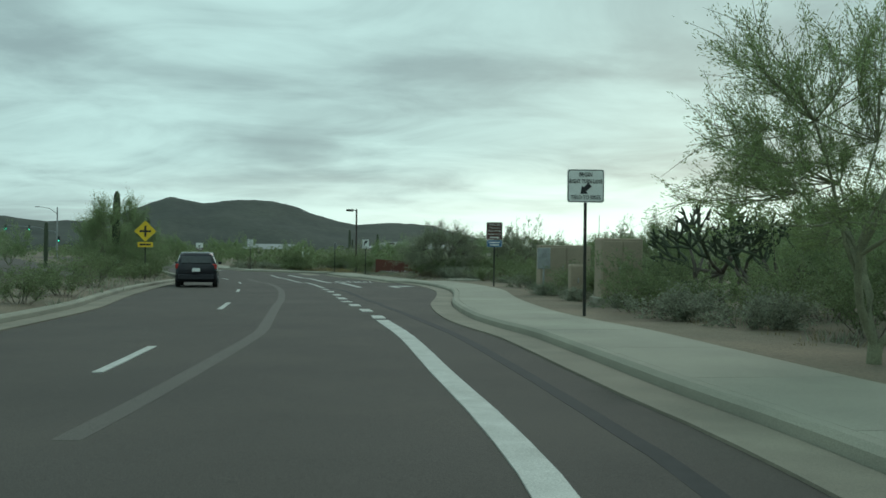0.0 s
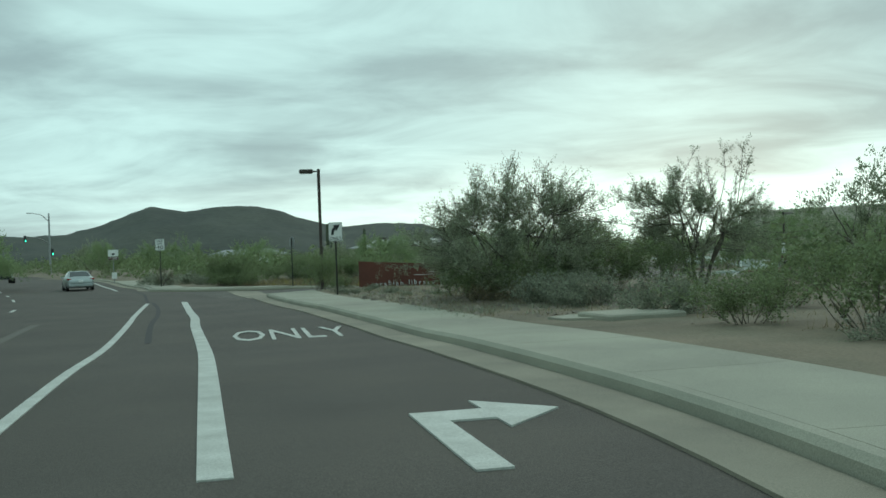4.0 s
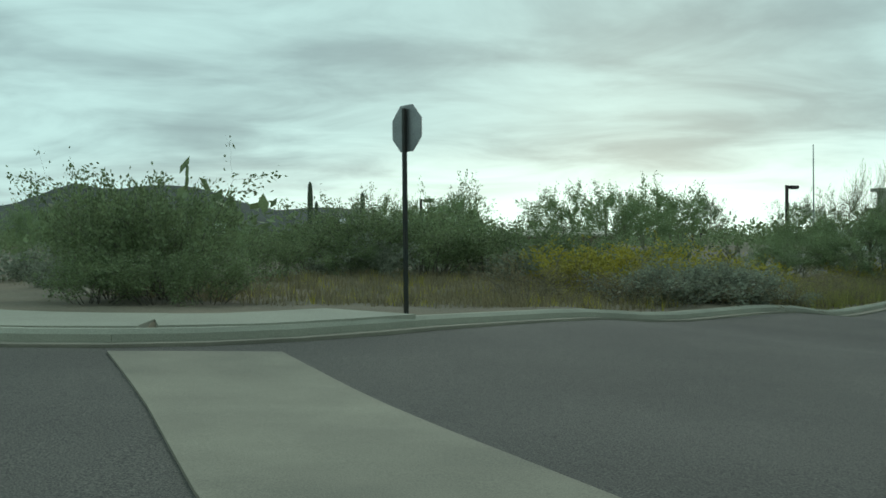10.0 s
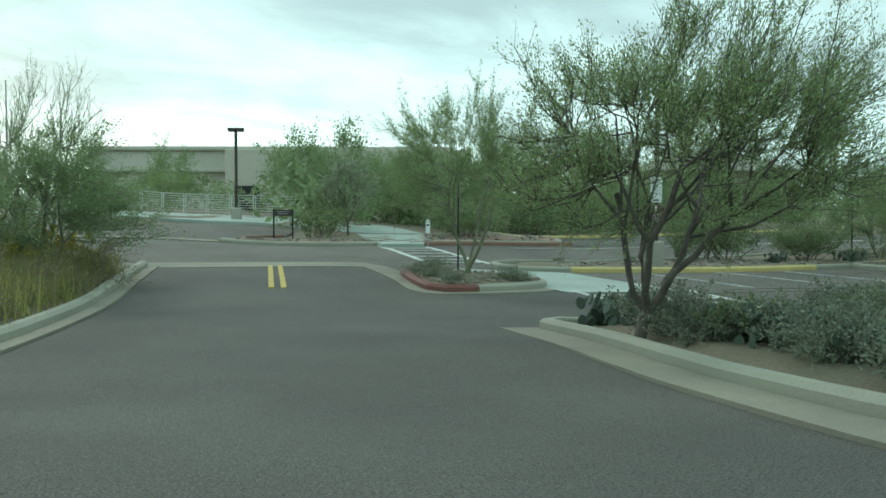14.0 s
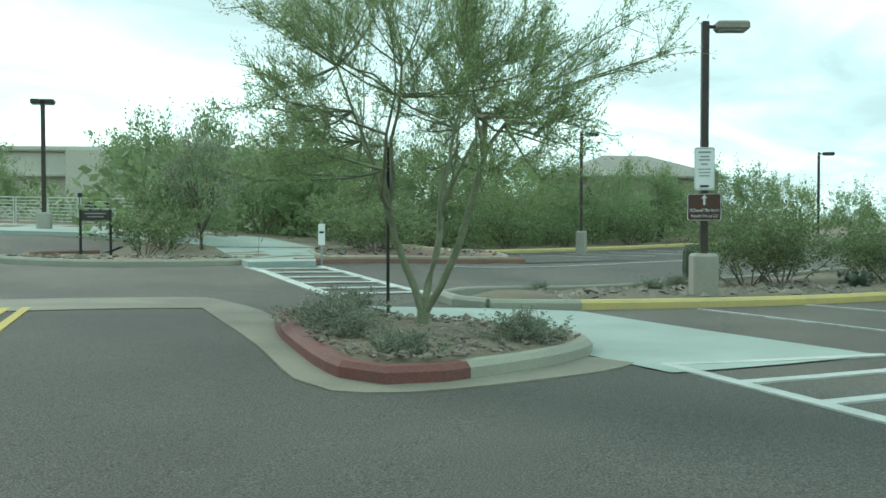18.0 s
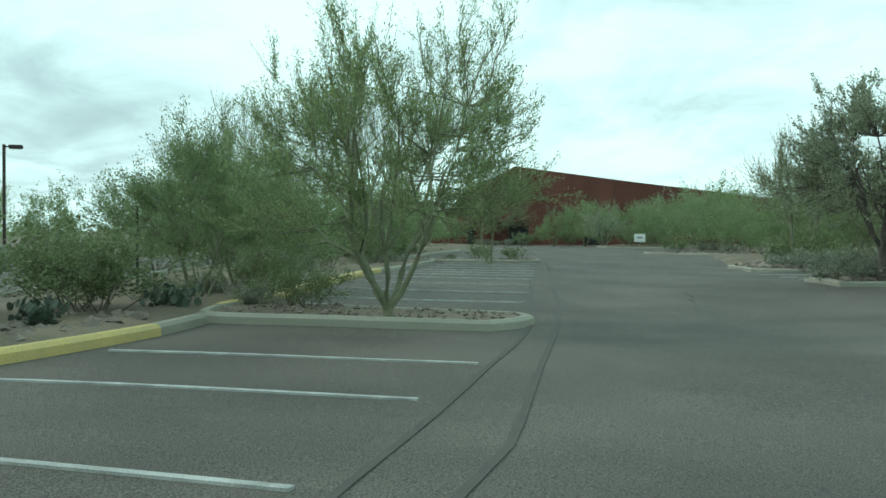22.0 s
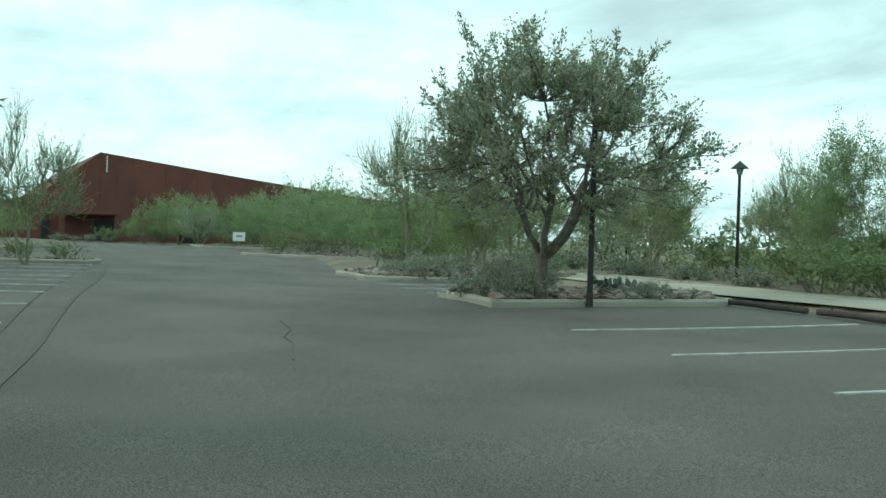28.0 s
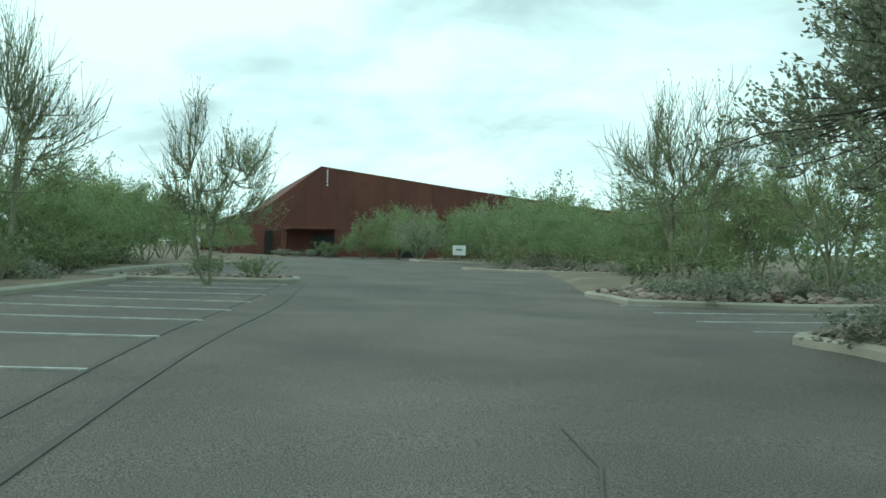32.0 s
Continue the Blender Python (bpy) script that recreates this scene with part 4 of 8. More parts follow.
hills("hill_range", [(1.0 - 4, 8), (-1.0, 24), (1.0, 38), (2.3, 49), (4.8, 52), (7.0, 48), (8.6, 57), (11, 80), (12.2, 84), (14.06, 84), (15.7, 78), (16.8, 83), (17.66, 87), (18.6, 78), (19.95, 63), (21.9, 49), (24, 46), (26.4, 52), (30.2, 62), (32, 72), (33.9, 82), (36.2, 110), (38, 108), (40, 100), (44, 118), (52, 90), (60, 30)][0:27], 1500, 700, "dark scrub-covered desert hills on the horizon")

# ---- plants: built once, then copied; the finer crowns stand along the way ----
rng = random.Random(7)
WAY = [(1, 5), (-2, 25), (-6, 50), (-12, 70), (-11, 80), (-15, 87), (-5, 96), (0, 93), (12, 99), (22, 97), (36, 88)]


def rv(k=1.0):
    return Vector((rng.gauss(0, k), rng.gauss(0, k), rng.gauss(0, k)))


def near_way(x, y, d):
    return min(math.hypot(x - a, y - b) for a, b in WAY) < d


def blades(segs, n, length, width, scatter, seed, clump=0.0):
    """Small leaf blades strewn round the twigs: segs is an array of (start, end) pairs."""
    g = np.random.default_rng(seed)
    k = len(segs)
    weight = np.ones(k)
    if clump:
        weight = g.random(k) ** (1 + 3 * clump) + 0.03
    pick = g.choice(k, n, p=weight / weight.sum())
    a, b = segs[pick, 0], segs[pick, 1]
    d = b - a
    d /= np.linalg.norm(d, axis=1, keepdims=True) + 1e-9
    p = a + (b - a) * g.random((n, 1)) * 1.1 + g.normal(0, scatter, (n, 3))
    d = d + g.normal(0, 0.42, (n, 3))
    d /= np.linalg.norm(d, axis=1, keepdims=True)
    s = np.cross(d, g.normal(0, 1, (n, 3)))
    s /= np.linalg.norm(s, axis=1, keepdims=True) + 1e-9
    l, w = length * g.uniform(0.6, 1.4, (n, 1)), width * g.uniform(0.7, 1.3, (n, 1)) * 0.5
    v = np.stack([p, p + d * l * 0.5 + s * w, p + d * l, p + d * l * 0.5 - s * w], 1).reshape(-1, 3)
    return v, np.arange(n * 4).reshape(-1, 4)


class Leaves:
    """Vertices and faces of a crown, kept as arrays."""
    def __init__(self, v, f):
        self.v, self.f = v, f

    def mesh(self, name, mat):
        me = bpy.data.meshes.new(name)
        me.from_pydata(self.v.tolist(), [], self.f.tolist())
        me.materials.append(mat)
        return me


def grow(stems, height, width, levels, leaf_n, leaf_l, leaf_w, seed, twist=0.35, droop=0.0, first=0.35, r0=0.05, upright=0.5, scatter=0.07, clump=0.3, kids=3, far=0.11, low=0.0, lean0=0.35):
    """A branching plant: woody shape, leaves, and the same two for a distant plant."""
    rng.seed(seed)
    limbs = []

    def limb(p, d, length, r, level):
        n = 4 if level < 2 else 3
        pts, radii = [p], [r]
        for k in range(n):
            d = (d + rv(twist * 0.4) + Vector((0, 0, (0.12 if level < 2 else -droop) * upright))).normalized()
            p = p + d * (length / n)
            pts.append(p)
            radii.append(r * (1 - 0.55 * (k + 1) / n))
        limbs.append((pts, radii, level))
        if level < levels:
            for k in range(kids if level else kids + rng.choice((0, 1))):
                q = pts[rng.randint(2 if level == 0 else 1, n)]
                side = rv(1.0)
                side = (side - d * side.dot(d)).normalized()
                nd = (d * rng.uniform(0.5, 1.0) + side * rng.uniform(0.55, 1.05) + Vector((0, 0, 0.25 * upright))).normalized()
                limb(q, nd, length * rng.uniform(0.55, 0.8), radii[-1] * rng.uniform(0.6, 0.85), level + 1)

    for s_ in range(stems):
        a = 2 * math.pi * (s_ + rng.uniform(-0.3, 0.3)) / stems
        lean = rng.uniform(0.5, 1.4) * lean0
        d = Vector((math.cos(a) * lean, math.sin(a) * lean, 1)).normalized()
        limb(Vector((math.cos(a) * 0.05, math.sin(a) * 0.05, -0.1)), d, height * first, r0 * rng.uniform(0.7, 1.1), 0)
    # fit to the asked height and width
    tip = [p for pts, radii, lv in limbs for p in pts]
    kz = height / sorted(p.z for p in tip)[int(len(tip) * 0.995)]
    kx = width / 2 / sorted(math.hypot(p.x, p.y) for p in tip)[int(len(tip) * 0.86)]
    wood, wood2, segs = Shape(), Shape(), []
    for pts, radii, lv in limbs:
        q = [Vector((p.x * kx, p.y * kx, p.z * kz)) for p in pts]
        wood.tube(q, radii, 7 if lv == 0 else (5 if lv == 1 else 3), False)
        if lv < levels - 1:
            wood2.tube(q, [r * 1.15 for r in radii], 4 if lv == 0 else 3, False)
        if lv >= levels - 1 or (low and lv >= 1):
            segs += [(a, b) for a, b in zip(q, q[1:])]
    segs = np.array([[tuple(a), tuple(b)] for a, b in segs])
    area = math.sqrt(1 / far)
    return wood, Leaves(*blades(segs, leaf_n, leaf_l, leaf_w, scatter, seed, clump)), wood2, Leaves(*blades(segs, int(leaf_n * far), leaf_l * area * 0.9, leaf_w * area * 1.15, scatter, seed, clump))


def dome(stems, height, width, base, seed, clusters, twigs, twig_l, leaf_n, leaf_l, leaf_w, r0=0.06, scatter=0.035, lift=0.5, far=0.11, fork=0.0, bare=0.0, lobes=0.32, keep_twigs=False):
    """A tree with a rounded, lobed crown: stems, limbs to its parts, branches to leaf clusters, twigs that fan out of them."""
    rng.seed(seed)
    wood, wood2, segs = Shape(), Shape(), []
    shift = Vector((rng.uniform(-9, 9), rng.uniform(-9, 9), rng.uniform(-9, 9)))
    z0 = height * base

    def crown_point(d, t):
        k = (0.84 + lobes * 1.6 * noise.noise(d * 1.7 + shift)) * t
        up = height - z0 if d.z > 0 else z0 * 0.45
        return Vector((d.x * width / 2 * k, d.y * width / 2 * k, z0 + d.z * up * min(k, 1.04)))

    def bough(a, b, r1, r2, bend, n=4, first=None):
        d = (b - a)
        mid = a + d * 0.5 + Vector((0, 0, -bend * d.length)) + rv(0.06 * d.length)
        pts = [a]
        for k in range(1, n):
            t = k / n
            pts.append(a * (1 - t) ** 2 + mid * 2 * t * (1 - t) + b * t * t + rv(0.015 * d.length))
        pts.append(b)
        return pts, [r1 + (r2 - r1) * k / n for k in range(n + 1)]

    nodes = []
    if fork:
        wood.tube([(0.05, 0, -0.15), (0.0, 0.02, fork * height * 0.5), (0, 0, fork * height)], [r0 * 1.75, r0 * 1.45, r0 * 1.5], 9, False)
        wood2.tube([(0.05, 0, -0.15), (0, 0, fork * height)], [r0 * 1.7, r0 * 1.45], 6, False)
    for s_ in range(stems):
        a = 2 * math.pi * (s_ + rng.uniform(-0.25, 0.25)) / stems
        foot = Vector((math.cos(a) * 0.03, math.sin(a) * 0.03, fork * height * 0.9 if fork else -0.1))
        hub = Vector((math.cos(a) * width * rng.uniform(0.08, 0.17), math.sin(a) * width * rng.uniform(0.08, 0.17), z0 * rng.uniform(0.75, 1.1)))
        r = r0 * rng.uniform(0.8, 1.1)
        pts, rad = bough(foot, hub, r, r * 0.72, 0.12, 5)
        wood.tube(pts, rad, 8, False)
        wood2.tube(pts, rad, 5, False)
        for k in range(4):
            b = a + rng.uniform(-1.1, 1.1)
            d = Vector((math.cos(b), math.sin(b), rng.uniform(-0.1, 1.3))).normalized()
            tip = crown_point(d, rng.uniform(0.42, 0.62))
            start = pts[rng.randint(3, 5)]
            l, lr = bough(start, tip, r * 0.55, r * 0.28, 0.08)
            wood.tube(l, lr, 6, False)
            wood2.tube(l, lr, 4, False)
            nodes += [(l[2], lr[2]), (l[3], lr[3]), (l[4], lr[4])]
    for c in range(clusters):
        d = rv(1.0).normalized()
        d.z = abs(d.z) if rng.random() < 0.8 else -abs(d.z)
        t = rng.uniform(0.45, 1.0) ** 0.6
        tip = crown_point(d, t)
        near, r = min(nodes, key=lambda n_: (n_[0] - tip).length + 0.35 * max(0.0, n_[0].z - tip.z))
        l, lr = bough(near, tip, min(r, 0.022) * 0.8, 0.006, 0.05, 4)
        wood.tube(l, lr, 4, False)
        if keep_twigs:
            wood2.tube(l, [x_ * 1.3 for x_ in lr], 3, False)
        out = (tip - Vector((0, 0, z0 * 0.8))).normalized()
        leafless = rng.random() < bare and d.z > 0.25
        for k in range(twigs):
            start = l[rng.randint(2, 4)]
            g = (out * 0.8 + Vector((0, 0, lift)) + rv(0.5)).normalized()
            n_ = twig_l * rng.uniform(0.6, 1.3)
            m_ = start + g * n_ * 0.5 + rv(0.04 * n_)
            e_ = m_ + (g + rv(0.25)).normalized() * n_ * 0.5
            wood.tube([start, m_, e_], [0.005, 0.004, 0.002], 3, False)
            if keep_twigs:
                wood2.tube([start, e_], [0.008, 0.004], 3, False)
            if not leafless:
                segs += [(start, m_), (m_, e_)]
        segs += [(l[3], l[4])]
    segs = np.array([[tuple(a), tuple(b)] for a, b in segs])
    area = math.sqrt(1 / far)
    return wood, Leaves(*blades(segs, leaf_n, leaf_l, leaf_w, scatter, seed, 0.15)), wood2, Leaves(*blades(segs, int(leaf_n * far), leaf_l * area * 1.05, leaf_w * area * 0.95, scatter, seed, 0.15))


def plant(name, shapes, bark, leaf, crown="crown"):
    """Meshes of one kind of plant, to be shared by its copies."""
    w, l = shapes[0].mesh(name + "_trunk", M[bark], True), shapes[1].mesh(name + "_crown", M[leaf])
    if len(shapes) < 4:
        return name, w, l, crown, w, l
    return name, w, l, crown, shapes[2].mesh(name + "_trunk", M[bark], True), shapes[3].mesh(name + "_crown", M[leaf])


def put(kind, x, y, rz=0.0, size=1.0, label="", category="tree", group="", dz=0.05, wide=1.0):
    name, w, l, crown, w2, l2 = kind
    close = near_way(x, y, 20 if category == "tree" else 13)
    e = thing(name, pose(x, y, G(x, y) + dz, 0, 0, rz) @ Matrix.Diagonal((size * wide, size * wide, size, 1)), label, category, group)
    part("trunk" if category == "tree" else "stem", w if close else w2, None, e)
    part(crown, l if close else l2, None, e)
    return e


PV = [plant("palo_verde", dome(3, 4.6, 5.6, 0.46, 11, 120, 10, 0.60, 78000, 0.054, 0.011, 0.055, lift=0.3, fork=0.07), "bark", "leaf_pv"),
      plant("palo_verde", dome(5, 4.6, 5.4, 0.34, 23, 150, 10, 0.60, 72000, 0.052, 0.013, 0.055, lift=0.7, fork=0.05), "bark", "leaf_pv"),
      plant("palo_verde", dome(4, 4.6, 5.0, 0.42, 37, 120, 8, 0.60, 36000, 0.046, 0.014, 0.055, lift=0.8, bare=0.2, keep_twigs=True), "bark", "leaf_pv")]
IW = plant("mesquite_tree", dome(4, 5.2, 6.8, 0.36, 63, 170, 9, 0.50, 64000, 0.052, 0.021, 0.075, 0.045, lift=0.3, lobes=0.4), "bark2", "leaf_iw")
WIDE = plant("palo_verde", dome(5, 4.8, 6.4, 0.46, 63, 230, 11, 0.60, 80000, 0.054, 0.016, 0.06, 0.05, lift=0.6, lobes=0.30, fork=0.10), "bark2", "leaf_pv")
IRON = plant("ironwood_tree", dome(5, 5.6, 6.8, 0.44, 51, 300, 8, 0.42, 54000, 0.066, 0.036, 0.075, 0.03, lift=0.6, lobes=0.30, fork=0.17), "bark2", "leaf_iw")
for me in WIDE[1:3]:
    me.transform(Matrix.Shear("XY", 4, (-0.06, -0.22)))
MESQ = plant("mesquite_tree", dome(7, 4.4, 8.4, 0.26, 64, 430, 9, 0.50, 115000, 0.056, 0.024, 0.055, 0.05, lift=0.1, lobes=0.24, bare=0.12, keep_twigs=True), "bark2", "leaf_iw")
THIN = [plant("bare_palo_verde", dome(3, 4.6, 4.6, 0.40, 71, 110, 9, 0.75, 14000, 0.045, 0.012, 0.06, lift=0.9, bare=0.6, keep_twigs=True, far=0.3), "bark", "leaf_pv"),
        plant("bare_palo_verde", dome(2, 4.6, 4.2, 0.38, 77, 100, 9, 0.75, 16000, 0.045, 0.012, 0.06, lift=0.9, bare=0.5, keep_twigs=True, far=0.3), "bark", "leaf_pv")]
LOW = [plant("palo_verde", dome(5, 4.0, 5.4, 0.26 + 0.05 * i, 15 + i, 150, 7, 0.60, 44000, 0.056, 0.028, 0.05, 0.07, lift=0.5, lobes=0.42, far=0.24), "bark", "leaf_lot") for i in range(3)]
CR = [plant("creosote_bush", grow(11, 1.6, 2.0, 2, 5600, 0.056, 0.032, 81 + i, 0.35, 0, 0.55, 0.014, scatter=0.05, lean0=0.6, far=0.32, low=1), "bark2", "leaf_cr", "foliage") for i in range(3)]
SG = [plant("brittlebush", grow(12, 0.8, 1.4, 2, 4200, 0.048, 0.032, 91 + i, 0.35, 0, 0.55, 0.010, scatter=0.04, lean0=0.8, far=0.3, low=1), "bark2", "leaf_sage", "foliage") for i in range(2)]
FL = [plant("flowering_bush", grow(12, 0.9, 1.5, 2, 4000, 0.042, 0.032, 97, 0.35, 0, 0.55, 0.010, scatter=0.04, lean0=0.8, far=0.2), "bark2", "flower", "foliage")]
DRY = [plant("dry_bush", grow(11, 0.7, 1.3, 2, 2600, 0.07, 0.008, 99, 0.35, 0, 0.55, 0.010, scatter=0.05, lean0=0.8, far=0.3), "bark2", "straw", "foliage")]

# ---- islands and rocks ----
def rocks(name, spots, lo, hi, label, mat="rock", seed=3):
    """Loose stones, too many to count, as one mesh."""
    r = random.Random(seed)
    s = Shape()
    base = [(0, 0, 1), (1, 0, 0.1), (0.3, 0.95, 0), (-0.8, 0.6, 0.1), (-0.8, -0.6, 0), (0.3, -0.95, 0.1), (0.1, 0.1, -0.6)]
    fs = [(0, 1, 2), (0, 2, 3), (0, 3, 4), (0, 4, 5), (0, 5, 1), (6, 2, 1), (6, 3, 2), (6, 4, 3), (6, 5, 4), (6, 1, 5)]
    for x, y, z in spots:
        k, a = r.uniform(lo, hi) * (1.6 if r.random() < 0.08 else 1), r.uniform(0, 6.3)
        m = Matrix.Translation((x, y, z + k * 0.15)) @ Matrix.Rotation(a, 4, "Z") @ Matrix.Rotation(r.uniform(-0.5, 0.5), 4, "X")
        s.add([m @ Vector((p[0] * k * r.uniform(0.7, 1.2), p[1] * k * r.uniform(0.7, 1.2), p[2] * k * r.uniform(0.5, 0.9))) for p in base], fs)
    return tagged(part(name, s, M[mat]), label, "rocks", "", "stuff")


def in_poly(poly, n, seed, grow=0.0):
    r = random.Random(seed)
    xs, ys = [p[0] for p in poly], [p[1] for p in poly]
    res = []
    while len(res) < n:
        x, y = r.uniform(min(xs), max(xs)), r.uniform(min(ys), max(ys))
        if inside(np.array([x]), np.array([y]), poly)[0]:
            res.append((x, y))
    return res


def stone_mesh(seed):
    """One rough loose stone."""
    r = random.Random(seed)
    s = Shape()
    n = 7
    for z, q in ((-0.5, 0.75), (-0.1, 1.0), (0.45, 0.8)):
        s.v += [(q * r.uniform(0.75, 1.1) * math.cos(6.283 * i / n + z), q * r.uniform(0.75, 1.1) * math.sin(6.283 * i / n + z), z + r.uniform(-0.12, 0.12)) for i in range(n)]
    s.v += [(r.uniform(-0.2, 0.2), r.uniform(-0.2, 0.2), 0.75)]
    s.f = [(k * n + i, k * n + (i + 1) % n, k * n + n + (i + 1) % n, k * n + n + i) for k in range(2) for i in range(n)] + [(2 * n + i, 2 * n + (i + 1) % n, 3 * n) for i in range(n)] + [tuple(range(n - 1, -1, -1))]
    return s.mesh("stone", M["rock_piece"])


STONES = [stone_mesh(k) for k in range(6)]


def island(name, corners, label, mats=None, stones=160, seed=1, mound=0.14, size=(0.03, 0.10), step=0.5, soil="desert"):
    """A planted island: a kerb ring in cast lengths round a bed of soil."""
    ring = smooth_line(corners + [corners[0]], step)[:-1]
    area = sum(a.x * b.y - b.x * a.y for a, b in zip(ring, ring[1:] + ring[:1]))
    if area > 0:
        ring = ring[::-1]
    e = thing(name, Matrix(), label, "planter island", "planter islands")
    n = len(ring)
    for i in range(0, n, 4):
        seg_ = [ring[(i + k) % n] for k in range(min(5, n - i + 1))]
        mat = M["concrete"]
        if mats and any(inside(np.array([seg_[1].x]), np.array([seg_[1].y]), z)[0] for z, _ in mats):
            mat = mats[0][1]
        part("kerb_length", sweep(seg_, KERB), mat, e)
    c = Vector((sum(p.x for p in ring) / n, sum(p.y for p in ring) / n))
    s = Shape()
    for k, t in enumerate((0.985, 0.75, 0.45, 0.12)):
        for p in ring:
            q = c + (p - c) * t
            s.v.append((q.x, q.y, G(q.x, q.y) + 0.10 + mound * (1 - t) * 0.6 + 0.02 * rng.random()))
    for k in range(3):
        s.f += [(k * n + i, k * n + (i + 1) % n, (k + 1) * n + (i + 1) % n, (k + 1) * n + i) for i in range(n)]
    s.f.append(tuple(3 * n + i for i in range(n)))
    part("soil", s, M[soil], e, "", True)
    pts = in_poly([tuple(c + (p - c) * 0.93) for p in ring], stones, seed)
    if stones > 300:
        r = random.Random(seed)
        for x, y in pts[:300]:
            k = r.uniform(*size) * (1.6 if r.random() < 0.08 else 1)
            ob = part("stone", r.choice(STONES), None, e)
            ob.matrix_local = pose(x, y, G(x, y) + 0.115 + mound * 0.3 + k * 0.2, r.uniform(-25, 25), r.uniform(-20, 20), r.uniform(0, 360)) @ Matrix.Diagonal((k * r.uniform(0.8, 1.3), k, k * r.uniform(0.5, 0.9), 1))
        pts = pts[300:]
    if pts:
        rocks("island_rocks", [(x, y, G(x, y) + 0.12 + mound * 0.3) for x, y in pts], size[0], size[1], "loose tan and brown stones on the island", "rock", seed)
    return e


RED = [[(9.5, 101.0), (11.1, 101.0), (11.1, 102.6), (12.4, 103.4), (13.0, 106.5), (9.5, 106)]]
island("entrance_island", [(12.4, 105.3), (11.55, 104.35), (10.75, 103.2), (10.33, 102.4), (10.4, 101.97), (10.85, 101.72), (12.3, 101.58), (13.7, 101.85), (14.35, 102.6), (14.3, 103.5), (13.6, 104.6)], "rocky entrance island with a red-painted kerb", [(RED[0], M["rkerb"])], 420, 5, 0.2, (0.012, 0.048), 0.35)
ring_out = smooth_line([(12.8, 107.1), (11.9, 105.7), (10.85, 103.95), (10.0, 102.6), (9.9, 102.1), (10.3, 101.65), (11.2, 101.3), (12.4, 101.05), (13.2, 101.1)], 0.4)
ring_in = smooth_line([(14.05, 108.4), (13.2, 106.4), (11.7, 104.3), (10.9, 103.1), (10.5, 102.3), (10.7, 101.95), (11.3, 101.8), (12.4, 101.7), (13.3, 101.8)], 0.2)
ring_in = [ring_in[round(k * (len(ring_in) - 1) / (len(ring_out) - 1))] for k in range(len(ring_out))]
part("island_apron", ribbon(ring_out, ring_in, 0.010, 4, 0.1), M["gutter"])
tagged(bpy.data.objects["island_apron"], "pale concrete apron round the entrance island", "gutter", "", "structure")
island("stall_island", [(26.4, 95.75), (27.2, 95.05), (28.4, 94.85), (29.3, 97.2), (30.0, 99.4), (27.6, 100.0), (26.9, 98)], "stall island with a concrete kerb and bare soil", None, 290, 6, 0.08, (0.015, 0.05))
island("stall_island", [(59.8, 86.8), (60.6, 86.1), (62.4, 85.9), (63.4, 88.5), (64.2, 91.2), (61.6, 91.6), (60.5, 89)], "stall island with a concrete kerb under a thin tree", None, 90, 7, 0.08)
island("lot_island", [(36.5, 84.0), (38.4, 83.4), (40.2, 82.8), (39.7, 80), (38.9, 77.4), (36.6, 77.9), (35.3, 78.6), (35.9, 81.2)], "lot island with stones round an ironwood tree", None, 330, 8, 0.12, (0.06, 0.19))
island("lot_island", [(50.5, 79.5), (52.6, 79.0), (54.6, 78.4), (54.0, 75), (52.4, 70.5), (48.4, 71.5), (47.3, 74), (48.8, 77)], "long lot island with stones under palo verde trees", None, 380, 9, 0.12, (0.06, 0.2))
island("far_island", [(84.8, 70.8), (87, 70.3), (86.2, 66.5), (83, 61.5), (78, 63.5), (81, 67.5)], "far lot island with stones and shrubs", None, 120, 10, 0.12, (0.08, 0.2), 1.0)
island("far_island", [(108, 66.5), (116, 64.5), (113, 58), (105, 60)], "far lot island with stones and shrubs", None, 80, 12, 0.12, (0.08, 0.2), 1.0)
island("verge_bed", [(18.3, 114.2), (20.4, 113.9), (19.8, 116.3), (17.2, 117.6), (15.4, 117.6), (16.3, 115.6)], "low gravel bed beside the street", None, 120, 13, 0.08, (0.03, 0.09), soil="red_soil")
island("verge_bed", [(22.0, 113.6), (25.5, 112.9), (29, 112.6), (30.5, 115.2), (26, 117.2), (23.6, 115.6)], "low gravel bed beside the street", None, 120, 14, 0.08, (0.03, 0.09), soil="red_soil")
# stones and gravel in the planted verges
spots = []
for poly, n in (([(19.3, 105.3), (21, 103.9), (24, 102.2), (26.8, 101), (30, 100.4), (44, 97), (44, 101.5), (24, 105.6), (20, 106.8)], 900), ([(2.2, 88.5), (4.3, 91.2), (6.0, 94.2), (7.3, 96.2), (7.9, 95), (8.6, 91.5), (10, 87), (5, 84)], 700),
                ([(-5, 63), (-7, 70), (-8, 73), (-6, 79), (2, 87.5), (6, 84), (2, 62)], 1500), ([(6, 5), (4, 18), (3.2, 28), (2.6, 37), (1.5, 45), (-0.5, 53), (6, 56), (14, 30), (14, 5)], 2200), ([(-16, 92), (-20, 94), (-24, 101), (-12, 106), (-2, 100), (-8, 93.5)], 900),
                ([(-9, 15.5), (-11.8, 26), (-17.5, 52), (-24.8, 73), (-29.5, 71), (-22, 50), (-15.5, 24), (-13, 14)], 700), ([(37, 75.8), (52, 71), (50, 62), (34, 70)], 700)):
    spots += [(x, y, G(x, y) + 0.07) for x, y in in_poly(poly, n, 17 + n)]
